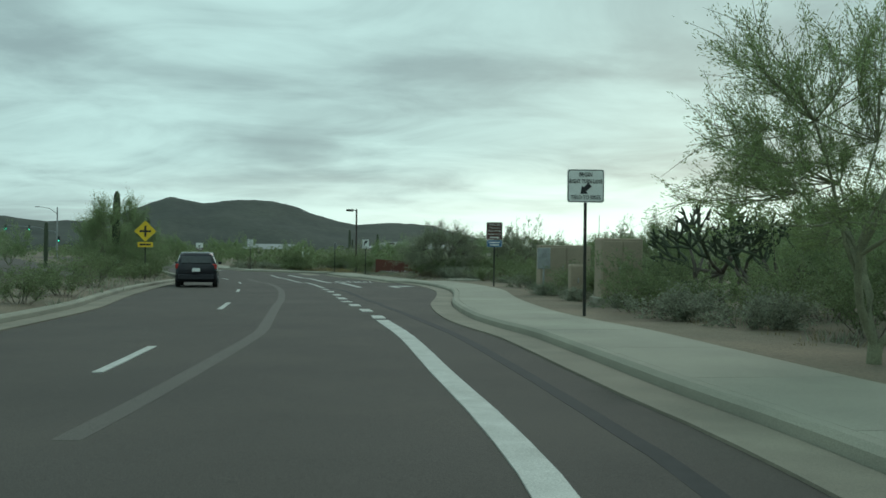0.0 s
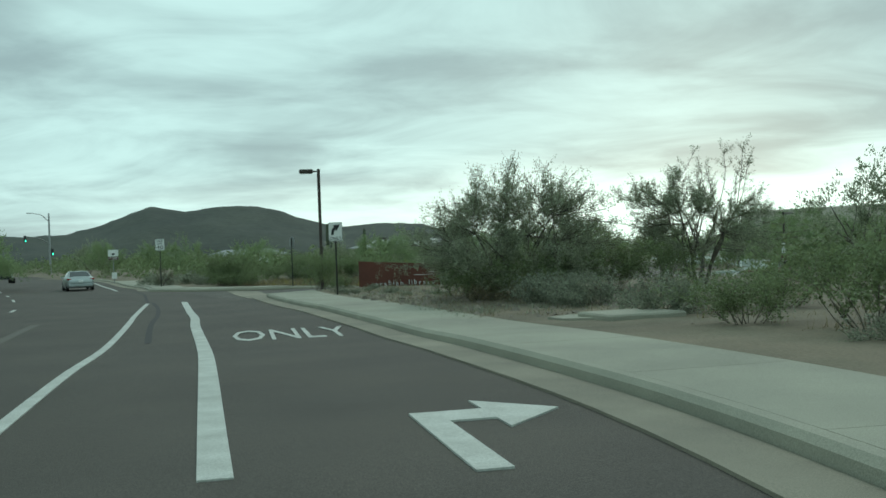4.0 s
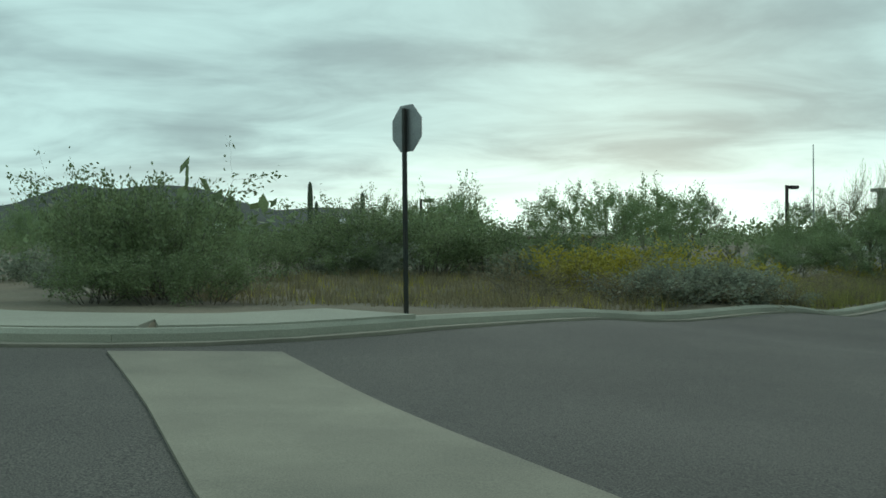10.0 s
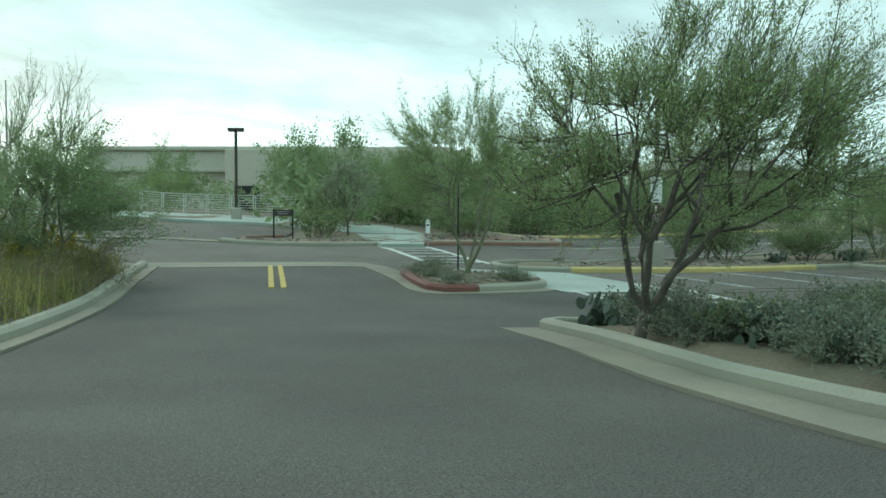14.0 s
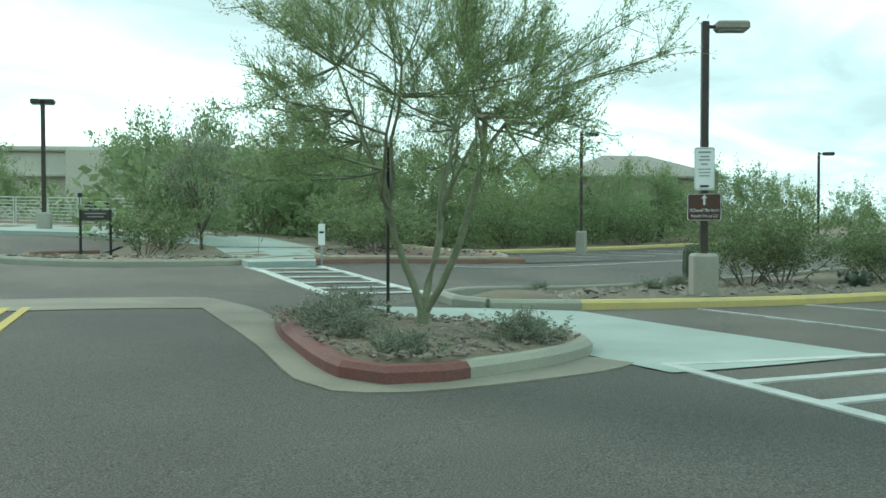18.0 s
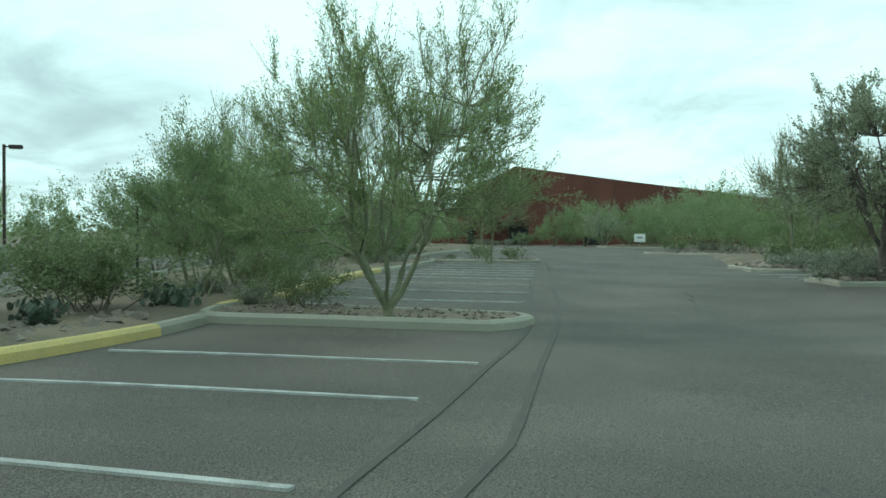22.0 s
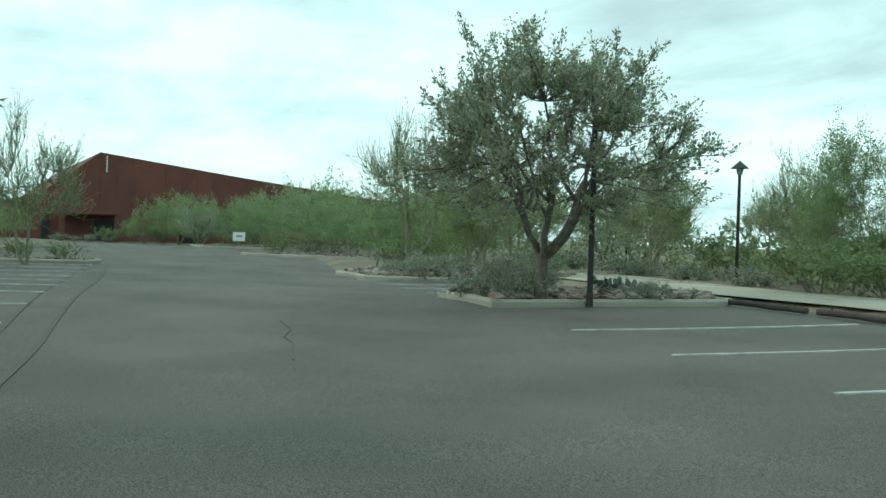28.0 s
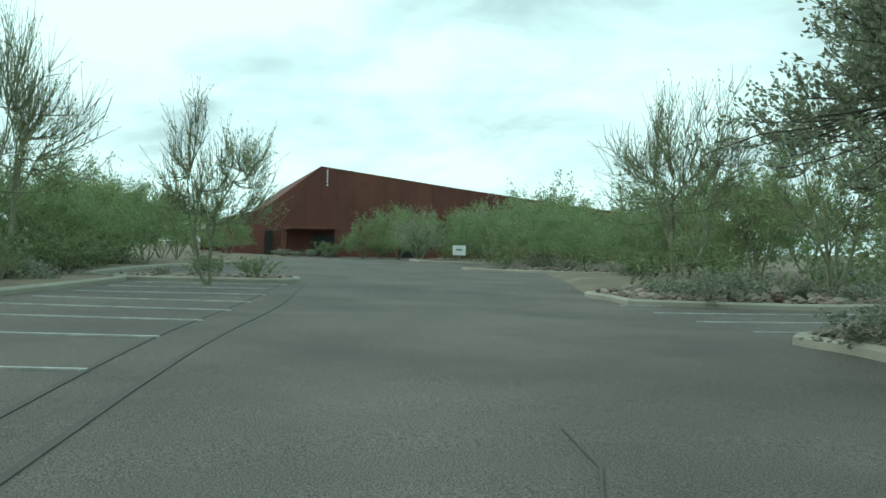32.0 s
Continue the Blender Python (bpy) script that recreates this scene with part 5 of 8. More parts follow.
edge_bed = [(-2.2, 51), (-3.85, 56.4), (-5.0, 60), (-6.2, 64.3), (-7.2, 67.8), (-8.2, 71.2), (-4, 72), (-1.5, 66), (2.5, 56), (2.2, 50)]
rocks("edge_stones", [(x, y, G(x, y) + 0.09) for x, y in in_poly(edge_bed, 1100, 77)], 0.03, 0.12, "loose tan stones on the soil behind the sidewalk", "rock", 78)
rocks("verge_stones", [(x, y, G(x, y) + 0.10) for x, y in in_poly([(18.6, 105.0), (20.0, 104.0), (22.4, 102.7), (24.6, 101.6), (27.2, 100.6), (27.6, 102.2), (24, 104.9), (20, 106.4)], 230, 83)], 0.05, 0.15, "pale loose stones in the planted street verge", "rock", 84)
rocks("gravel", spots, 0.02, 0.075, "scattered tan gravel and small stones on the soil", "gravel", 21)


# ---- signs ----
def sign_post(e, h, r=0.03, mat="post"):
    s = Shape()
    s.box((0, 0.03, h / 2 - 0.15), (r * 2, r * 1.6, h + 0.3), 0, 0.006)
    part("post", s, M[mat], e)


def plate(e, name, w, h, z, mat, y=0.0, corner=0.05, border=None, label=""):
    """A flat sign plate with rounded corners, facing -y."""
    s = Shape()
    c = min(corner, w / 3, h / 3)
    ring = []
    for cx_, cz_, a0 in ((w / 2 - c, h / 2 - c, 0), (-w / 2 + c, h / 2 - c, 90), (-w / 2 + c, -h / 2 + c, 180), (w / 2 - c, -h / 2 + c, 270)):
        ring += [(cx_ + c * math.cos(radians(a0 + k * 30)), cz_ + c * math.sin(radians(a0 + k * 30))) for k in range(4)]
    n = len(ring)
    s.v = [(p[0], y - 0.004, z + p[1]) for p in ring] + [(p[0], y + 0.004, z + p[1]) for p in ring]
    s.f = [tuple(range(n - 1, -1, -1))[::-1], tuple(range(n, 2 * n))[::-1]] + [(i, n + i, n + (i + 1) % n, (i + 1) % n) for i in range(n)]
    ob = part(name, s, M[mat], e, label)
    if border:
        b = Shape()
        k = 0.9
        b.v = [(p[0] * 0.965, y - 0.007, z + p[1] * 0.965) for p in ring] + [(p[0] * 0.93, y - 0.007, z + p[1] * 0.93) for p in ring]
        b.f = [(i, (i + 1) % n, n + (i + 1) % n, n + i) for i in range(n)]
        part("border", b, M[border], ob)
    return ob


def bars(parent, rows, mat, y=-0.008):
    """Plain bars where writing cannot be read: rows of (x, z, width, height)."""
    s = Shape()
    for x, z, w, h in rows:
        s.box((x, y, z), (w, 0.004, h))
    return part("writing", s, M[mat], parent)


def shape_plate(e, name, outline, z, mat, y, thick=0.006, parent=None):
    s = Shape()
    n = len(outline)
    s.v = [(p[0], y - thick, z + p[1]) for p in outline] + [(p[0], y, z + p[1]) for p in outline]
    s.f = [tuple(range(n)), tuple(range(2 * n - 1, n - 1, -1))] + [(i, n + i, n + (i + 1) % n, (i + 1) % n) for i in range(n)]
    return part(name, s, M[mat], parent or e)


def at_z(x, y, z):
    """Height above the ground there of a level z."""
    return z - G(x, y)


# begin right turn lane
x, y = 3.28, 15.05
e = thing("turn_lane_sign", on(x, y, 0.1, 3), "white turn lane sign with black lettering on a thin post", "road sign")
sign_post(e, at_z(x, y, 3.12))
p = plate(e, "panel", 0.76, 0.68, at_z(x, y, 2.80), "sign_white", 0, 0.05, "black")
zc = at_z(x, y, 2.80)
lettering("BEGIN", 0.12, M["black"], p, 0, zc + 0.23, -0.012, 0.26)
lettering("RIGHT TURN LANE", 0.12, M["black"], p, 0, zc + 0.09, -0.012, 0.67)
lettering("YIELD TO BIKES", 0.12, M["black"], p, 0, zc - 0.235, -0.012, 0.61)
shape_plate(e, "arrow", [(-0.11, -0.13), (0.05, -0.13), (0.01, -0.08), (0.12, 0.02), (0.05, 0.10), (-0.04, 0.0), (-0.08, 0.03)], zc - 0.03, "black", -0.008, 0.004, p)
# park directions
x, y = 1.95, 37.2
e = thing("park_sign", on(x, y, 0.1, 6), "brown park direction sign over a blue plate on a post", "road sign")
sign_post(e, at_z(x, y, 2.7))
zb, zl = at_z(x, y, 2.38), at_z(x, y, 1.83)
p = plate(e, "brown_panel", 0.70, 0.76, zb, "brown", 0, 0.04, "white_letter")
for k, t in enumerate(("McDowell", "Mountain", "Ranch Park &", "Aquatic Center")):
    lettering(t, 0.11, M["white_letter"], p, 0, zb + 0.27 - 0.135 * k, -0.012, (0.46, 0.44, 0.52, 0.58)[k])
shape_plate(e, "arrow", [(-0.2, -0.015), (0.12, -0.015), (0.12, -0.05), (0.22, 0.01), (0.12, 0.07), (0.12, 0.035), (-0.2, 0.035)], zb - 0.29, "white_letter", -0.008, 0.004, p)
p = plate(e, "blue_panel", 0.68, 0.30, zl, "blue", 0, 0.04, "white_letter", "blue plate")
bars(p, [(0, zl + 0.05, 0.5, 0.05), (0, zl - 0.06, 0.42, 0.05)], "white_letter")
# crossroads warning
x, y = -15.65, 43.74
e = thing("crossroads_sign", on(x, y, 0.12, 14), "yellow diamond crossroads warning sign over a yellow plate", "road sign")
sign_post(e, at_z(x, y, 2.8))
zc = at_z(x, y, 2.33)
p = shape_plate(e, "diamond", [(0, 0.54), (-0.54, 0), (0, -0.54), (0.54, 0)], zc, "yellow_sign", 0.0)
shape_plate(e, "cross_symbol", [(-0.05, 0.28), (-0.05, 0.05), (-0.28, 0.05), (-0.28, -0.05), (-0.05, -0.05), (-0.05, -0.28), (0.05, -0.28), (0.05, -0.05), (0.28, -0.05), (0.28, 0.05), (0.05, 0.05), (0.05, 0.28)][::-1], zc, "black", -0.008, 0.004, p)
p = plate(e, "plate", 0.75, 0.26, zc - 0.68, "yellow_sign", 0, 0.03)
bars(p, [(0, zc - 0.68, 0.55, 0.09)], "black")
# right turn only
x, y = -6.95, 66.9
e = thing("right_only_sign", on(x, y, 0.12, 12), "white ONLY sign with a black right-turn arrow", "road sign")
sign_post(e, at_z(x, y, 2.30))
zc = at_z(x, y, 1.98)
p = plate(e, "panel", 0.50, 0.68, zc, "sign_white", 0, 0.04, "black")
lettering("ONLY", 0.17, M["black"], p, 0, zc - 0.24, -0.012, 0.42)
shape_plate(e, "arrow", [(-0.16, -0.12), (-0.07, -0.12), (-0.05, 0.02), (0.0, 0.08), (0.04, 0.03), (0.17, 0.27), (-0.08, 0.24), (-0.05, 0.18), (-0.13, 0.08)], zc + 0.0, "black", -0.008, 0.004, p)
# speed limit
x, y = -21.9, 94.0
e = thing("speed_limit_sign", on(x, y, 0.12, 14), "white SPEED LIMIT 40 sign on a dark post", "road sign")
sign_post(e, at_z(x, y, 2.55))
zc = at_z(x, y, 2.22)
p = plate(e, "panel", 0.58, 0.74, zc, "sign_white", 0, 0.04, "black")
lettering("SPEED", 0.16, M["black"], p, 0, zc + 0.22, -0.012, 0.42)
lettering("LIMIT", 0.16, M["black"], p, 0, zc + 0.06, -0.012, 0.34)
lettering("40", 0.33, M["black"], p, 0, zc - 0.19, -0.012, 0.44)
# lane control sign with red-brown plates
x, y = -35.3, 122.4
e = thing("lane_sign", on(x, y, 0.12, 20), "white lane sign above two red-brown plates", "road sign")
sign_post(e, at_z(x, y, 2.4), 0.03, "galv")
zc = at_z(x, y, 2.08)
p = plate(e, "panel", 0.92, 0.62, zc, "sign_white")
bars(p, [(0, zc - 0.1, 0.25, 0.16)], "black")
p = plate(e, "lower_panel", 0.95, 0.30, zc - 0.5, "brown", 0, 0.03, "white_letter", "red-brown plate")
bars(p, [(0, zc - 0.44, 0.7, 0.05), (0.1, zc - 0.55, 0.4, 0.06)], "white_letter")
# stop sign, seen from behind
x, y = -12.15, 87.5
e = thing("stop_sign", on(x, y, 0.14, 127), "octagonal stop sign with a bare metal back on a dark post", "road sign")
s = Shape()
s.box((0, 0.05, at_z(x, y, 2.2) / 2 - 0.1), (0.06, 0.05, at_z(x, y, 2.2) + 0.2), 0, 0.006)
part("post", s, M["post"], e)
zc = at_z(x, y, 1.93)
oct_ = [(0.345 * math.cos(radians(22.5 + 45 * k)) , 0.345 * math.sin(radians(22.5 + 45 * k))) for k in range(8)]
shape_plate(e, "panel", oct_, zc, "alu", 0.012)
shape_plate(e, "face", [(a * 0.98, b * 0.98) for a, b in oct_], zc, "rkerb", 0.0)


def small_sign(x, y, z0, z1, w, rz, label, rows, mat="sign_white", ink="black", post="post", name="parking_sign", category="sign"):
    e = thing(name, on(x, y, 0.1, rz), label, category)
    sign_post(e, at_z(x, y, z1) - 0.05, 0.025, post)
    a, b = at_z(x, y, z0) - 0.1, at_z(x, y, z1) - 0.1
    p = plate(e, "panel", w, b - a, (a + b) / 2, mat, 0, 0.03)
    if rows:
        bars(p, [(0, a + (b - a) * r, w * k, (b - a) * h) for r, k, h in rows], ink)
    return e


small_sign(31.9, 101.6, -0.05, 0.55, 0.26, -95, "narrow white parking sign on a dark post", [(0.7, 0.7, 0.1), (0.4, 0.6, 0.1)])
small_sign(14.64, 105.4, 0.0, 0.62, 0.30, 50, "thin dark post with an edge-on parking sign", [(0.6, 0.7, 0.1)], "alu")
small_sign(20.9, 112.6, -0.95, -0.45, 0.16, -50, "short white post with a small plate", [(0.6, 0.6, 0.1)], "sign_white", "black", "galv")
small_sign(106, 63.6, -1.45, -0.62, 1.1, -110, "white low sign with faint lettering", [(0.55, 0.5, 0.2)], "sign_white", "alu", "galv", "lot_sign")
small_sign(-21.5, 125.0, 0.7, 1.5, 0.9, 10, "distant white direction sign", [(0.5, 0.6, 0.2)], "sign_white", "black", "galv", "road_sign")
small_sign(-30.2, 108.5, 0.0, 0.5, 0.4, 10, "low white utility marker", [], "sign_white", "black", "galv", "marker")
# notice board on two posts
e = thing("notice_board", pose(18.65, 118.15, G(18.65, 118.15), 0, 0, -45), "dark two-post notice board beside the street", "sign")
for d in (-0.36, 0.36):
    s = Shape()
    s.box((d, 0, 0.6), (0.06, 0.06, 1.32), 0, 0.008)
    part("post", s, M["post"], e)
s = Shape()
s.box((0, 0, 1.12), (0.70, 0.04, 0.24), 0, 0.01)
p = part("board", s, M["pole"], e)
bars(p, [(0, 1.16, 0.5, 0.03), (0, 1.08, 0.4, 0.03)], "alu", -0.024)

# library name wall of rusted steel
e = thing("library_sign", Matrix(), "rusted steel slab sign reading arabian library", "sign")
A, B = Vector((-6.75, 72.5)), Vector((-3.35, 72.86))
u = (B - A).normalized()
nrm = Vector((u.y, -u.x))
for (a, za, ta), (b, zb_, tb) in (((A, -0.22, 0.95), (B, -0.20, 0.72)),):
    s = Shape()
    q = [(a, za), (b, zb_), (b, tb), (a, ta)]
    s.v = [(*(p_ + nrm * 0.09), z_) for p_, z_ in q] + [(*(p_ - nrm * 0.09), z_) for p_, z_ in q]
    s.f = [(0, 1, 2, 3), (7, 6, 5, 4), (0, 4, 5, 1), (1, 5, 6, 2), (2, 6, 7, 3), (3, 7, 4, 0)]
    part("slab", s, M["rust"], e)
m_ = Matrix.Translation((*A, 0)) @ Matrix.Rotation(math.atan2(u.y, u.x), 4, "Z")
name_x = 0.68
for ch in "arabian library":
    if ch == " ":
        name_x += 0.17
        continue
    me = text_mesh(ch, 0.29, 0.02)
    me.materials.append(M["white_letter"])
    ob = new("letter", me)
    ob.parent = e
    wide_ = max(v.co.x for v in me.vertices) - min(v.co.x for v in me.vertices)
    ob.matrix_local = m_ @ pose(name_x + wide_ / 2, -0.13, {"y": -0.045, "a": -0.035, "r": -0.035, "n": -0.035}.get(ch, 0.0), 90, 0, 0)
    name_x += wide_ + 0.08
s = Shape()
s.box((3.08, -0.1, 0.40), (0.22, 0.01, 0.022)).box((2.75, -0.1, 0.30), (0.86, 0.01, 0.016))
ob = part("writing", s, M["white_letter"], e)
ob.matrix_local = m_
for d in (0.35, 3.1):
    s = Shape()
    s.box((0, 0, -0.35), (0.1, 0.12, 0.7), 0, 0.01)
    ob = part("leg", s, M["rust"], e)
    ob.matrix_local = m_ @ Matrix.Translation((d, 0, -0.05))


# ---- lamps ----
def shoebox_lamp(x, y, top, rz, label, ped=0.0, arm=0.75, mat="pole", heads=1, base=None, head=0.6):
    """A square parking-lot lamp with a shoebox head, on a pedestal if wanted."""
    e = thing("lamp_post", pose(x, y, G(x, y) if base is None else base, 0, 0, rz), label, "lamp post", "lamp posts")
    h = top - e.matrix_world.translation.z
    if ped:
        s = Shape()
        s.box((0, 0, ped / 2 - 0.1), (0.46, 0.46, ped + 0.2), 0, 0.05)
        part("pedestal", s, M["pedestal"], e, "pale concrete pedestal")
    s = Shape()
    s.box((0, 0, h / 2), (0.13, 0.13, h), 0, 0.012)
    part("pole", s, M[mat], e)
    for k in range(heads):
        sg = 1 if k == 0 else -1
        s = Shape()
        s.box((sg * arm * 0.25, 0, h - 0.1), (arm * 0.5, 0.06, 0.06), 0, 0.01)
        part("arm", s, M[mat], e)
        s = Shape()
        s.box((sg * (arm * 0.5 + head * 0.47), 0, h - 0.09), (head, 0.34, 0.16), 0, 0.035)
        hd = part("head", s, M["lamp_head" if ped and near_way(x, y, 16) else mat], e)
        s = Shape()
        s.box((sg * (arm * 0.5 + head * 0.47), 0, h - 0.18), (head * 0.83, 0.28, 0.02), 0, 0.005)
        part("lens", s, M["galv"], hd)
    return e


shoebox_lamp(-8.45, 73.5, 5.0, 190, "tall brown square lamp post with a shoebox head", 0, 0.5)
shoebox_lamp(21.55, 103.62, 3.25, -54, "brown lamp post with signs on a concrete pedestal", at_z(21.55, 103.62, -0.99), 0.4)
shoebox_lamp(22.55, 126.85, 3.7, -40, "lamp post with twin heads beside the fence", 0.7, 0.1, "pole", 2, -0.78, 0.34)
shoebox_lamp(43.45, 117.8, 3.65, -70, "lamp post on a concrete pedestal by the parking bay", at_z(43.45, 117.8, -0.82), 0.4)
shoebox_lamp(57.7, 111.2, 3.3, -80, "distant lamp post on a concrete pedestal", 0.6, 0.4)
shoebox_lamp(3.4, 84.0, 3.7, 190, "lamp post on a concrete pedestal behind the name wall", 0.75, 0.4)
shoebox_lamp(7.3, 121.4, 3.05, 30, "lamp post on a pedestal behind the flowering bushes", 0.65, 0.4)
shoebox_lamp(-10.7, 131, 2.9, 20, "distant lamp post in the desert", 0, 0.4)
shoebox_lamp(7, 161, 3.9, 60, "distant lamp post in the desert", 0, 0.4)
# notices on the pedestal lamp
x, y = 21.55, 103.62
e = thing("notice_signs", pose(x, y, 0, 0, 0, -66) @ Matrix.Translation((0, -0.09, 0)), "white notice and brown direction sign on a lamp post", "sign")
p = plate(e, "notice_panel", 0.36, 0.78, 0.56, "sign_white", 0, 0.03, "galv")
bars(p, [(0, 0.86, 0.22, 0.03), (0, 0.78, 0.16, 0.025), (0, 0.72, 0.2, 0.025), (0, 0.64, 0.12, 0.03), (0, 0.55, 0.22, 0.02), (0, 0.49, 0.2, 0.02), (0, 0.43, 0.18, 0.02)], "galv")
bars(p, [(0, 0.24, 0.16, 0.04)], "black")
p = plate(e, "direction_panel", 0.62, 0.50, -0.14, "brown", 0, 0.03, "white_letter", "brown plate")
lettering("McDowell Mtn Ranch", 0.09, M["white_letter"], p, 0, -0.20, -0.012, 0.52)
lettering("Aquatic Fitness Ctr", 0.09, M["white_letter"], p, 0, -0.30, -0.012, 0.48)
shape_plate(e, "arrow", [(-0.02, -0.1), (0.02, -0.1), (0.02, 0.02), (0.05, 0.02), (0, 0.09), (-0.05, 0.02), (-0.02, 0.02)], -0.0, "white_letter", -0.008, 0.004, p)


def lantern(x, y, base, top, label):
    """A slim round pole with a cone-roofed lantern."""
    e = thing("lantern_post", pose(x, y, base), label, "lantern post", "lantern posts")
    h = top - base
    s = Shape()
    s.tube([(0, 0, -0.1), (0, 0, 0.3), (0, 0, h - 0.45)], [0.075, 0.06, 0.055], 10)
    part("pole", s, M["post"], e)
    s = Shape()
    s.tube([(0, 0, h - 0.45), (0, 0, h - 0.22)], [0.09, 0.13], 8)
    part("lantern", s, M["galv"], e)
    s = Shape()
    s.tube([(0, 0, h - 0.24), (0, 0, h - 0.10), (0, 0, h - 0.02), (0, 0, h + 0.03)], [0.33, 0.16, 0.07, 0.02], 8)
    part("roof", s, M["post"], e)
    return e


lantern(35.95, 82.0, -1.85, 2.55, "dark lantern post beside an ironwood tree")
lantern(43.75, 68.65, -1.95, 2.3, "dark lantern post beside the footway")
lantern(66.0, 53.0, -1.95, 2.6, "dark lantern post far behind the trees")


# ---- signals at the junction ahead ----
def signal_mast(x, y, rz, arm, label, lum=True, heads=2):
    e = thing("signal_mast", pose(x, y, -0.6, 0, 0, rz), label, "traffic signal", "traffic signals")
    s = Shape()
    s.tube([(0, 0, 0), (0, 0, 7), (0, 0, 11.0)], [0.2, 0.16, 0.12], 8)
    part("pole", s, M["galv"], e)
    s = Shape()
    s.tube([(0, 0, 5.6), (-arm * 0.4, 0, 6.6), (-arm, 0, 7.0)], [0.13, 0.11, 0.07], 6)
    part("mast_arm", s, M["galv"], e)
    if lum:
        s = Shape()
        s.tube([(0, 0, 9.6), (-1.5, 0, 10.7), (-3.6, 0, 11.0)], [0.07, 0.06, 0.05], 6)
        s.box((-3.9, 0, 10.98), (0.9, 0.3, 0.15), 0, 0.03)
        part("luminaire", s, M["galv"], e)
    for k in range(heads + 1):
        px_, pz = ((-arm * (1 - 0.45 * k), 6.5) if k < heads else (0.35, 4.2))
        s = Shape()
        s.box((px_, -0.2, pz), (0.42, 0.25, 1.15), 0, 0.03)
        hd = part("signal_head", s, M["dark"], e)
        s = Shape()
        s.tube([(px_, -0.34, pz - 0.35), (px_, -0.36, pz - 0.35)], 0.15, 10)
        part("green_lens", s, M["green_lamp"], hd)
    return e


signal_mast(-87.2, 197.2, 24, 10, "grey signal mast with green lights over the junction")
signal_mast(-74.5, 199.5, 60, 5, "grey signal mast with a street lamp", True, 1)

# ---- cabinets, fences, buildings ----
for (x, y), w, d, h, rz, lab in (((4.1, 28.3), 1.7, 0.9, 1.55, 6, "tan metal utility cabinet among the shrubs"), ((4.85, 20.9), 1.1, 0.8, 1.6, 6, "tan metal utility cabinet behind the road sign"), ((4.0, 23.2), 0.42, 0.36, 0.9, 8, "small tan utility box beside the cabinets")):
    e = thing("utility_cabinet", on(x, y, 0.1, rz), lab, "utility cabinet", "utility cabinets")
    s = Shape()
    s.box((0, 0, 0.05), (w + 0.2, d + 0.2, 0.3), 0, 0.02)
    part("plinth", s, M["concrete"], e)
    s = Shape()
    s.box((0, 0, h / 2 + 0.15), (w, d, h), 0, 0.03)
    part("body", s, M["stucco"], e)
    for sgn in ((-1, 1) if w > 0.9 else (0,)):
        s = Shape()
        s.box((sgn * w * 0.245, -d / 2 - 0.01, h / 2 + 0.15), (w * (0.46 if sgn else 0.9), 0.03, h * 0.9), 0, 0.01)
        dr = part("door", s, M["stucco"], e)
        s = Shape()
        s.box((sgn * w * 0.06, -d / 2 - 0.04, h / 2 + 0.15), (0.03, 0.04, 0.16), 0, 0.008)
        part("handle", s, M["galv"], dr)
e = thing("meter_post", on(3.35, 27.2, 0.1, 6), "grey electric meter box on a steel post", "meter box")
s = Shape()
s.tube([(0, 0, -0.2), (0, 0, 1.0)], 0.035, 10)
part("post", s, M["galv"], e)
s = Shape()
s.box((0, 0, 1.25), (0.42, 0.2, 0.7), 0, 0.02)
part("box", s, M["galv"], e)
s = Shape()
s.tube([(0, -0.1, 1.35), (0, -0.17, 1.35)], 0.09, 14)
part("meter_dial", s, M["alu"], e)
# low pad and kerb inlet beside the sidewalk
e = thing("inlet_slab", on(0.6, 49.4, 0.16, 20), "flat concrete inlet cover beside the sidewalk", "drain cover")
s = Shape()
s.box((0, 0, 0), (1.5, 1.3, 0.16), 0, 0.03)
part("cover", s, M["concrete"], e)
# pedestal post in the left verge
e = thing("utility_pedestal", on(1.8, 105.6, 0.1, 20), "tan utility pedestal in the grass", "utility pedestal")
s = Shape()
s.box((0, 0, 0.3), (0.25, 0.22, 0.75), 0, 0.04)
part("body", s, M["stucco"], e)

def rail_foot(d):
    """Foot of the railing, d metres along it."""
    p = Vector((27.3, 127.7)) + Vector((-0.241, 0.970)) * d
    return Vector((p.x, p.y, G(p.x, p.y) + 0.14))


fence = thing("railing", Matrix(), "pale metal railing panels above the street", "fence")
for k in range(14):
    a_, b_ = rail_foot(k * 1.68), rail_foot(k * 1.68 + 1.54)
    for q in (a_, b_):
        s = Shape()
        s.tube([q - Vector((0, 0, 0.4)), q + Vector((0, 0, 1.1))], 0.03, 8)
        part("post", s, M["fence"], fence)
    for j in range(8):
        up_ = Vector((0, 0, 0.14 + 0.135 * j))
        s = Shape()
        s.tube([a_ + up_, b_ + up_], 0.024 if j == 7 else 0.017, 6)
        part("rail", s, M["fence"], fence)
structure("wall_low", sweep(smooth_line([(27.4, 127.4), (21.7, 150.5)], 1.5), [(-0.2, -0.4), (-0.2, 0.1), (0.2, 0.1), (0.2, -0.4)]), M["concrete"], "low concrete kerb under the railing", "wall")


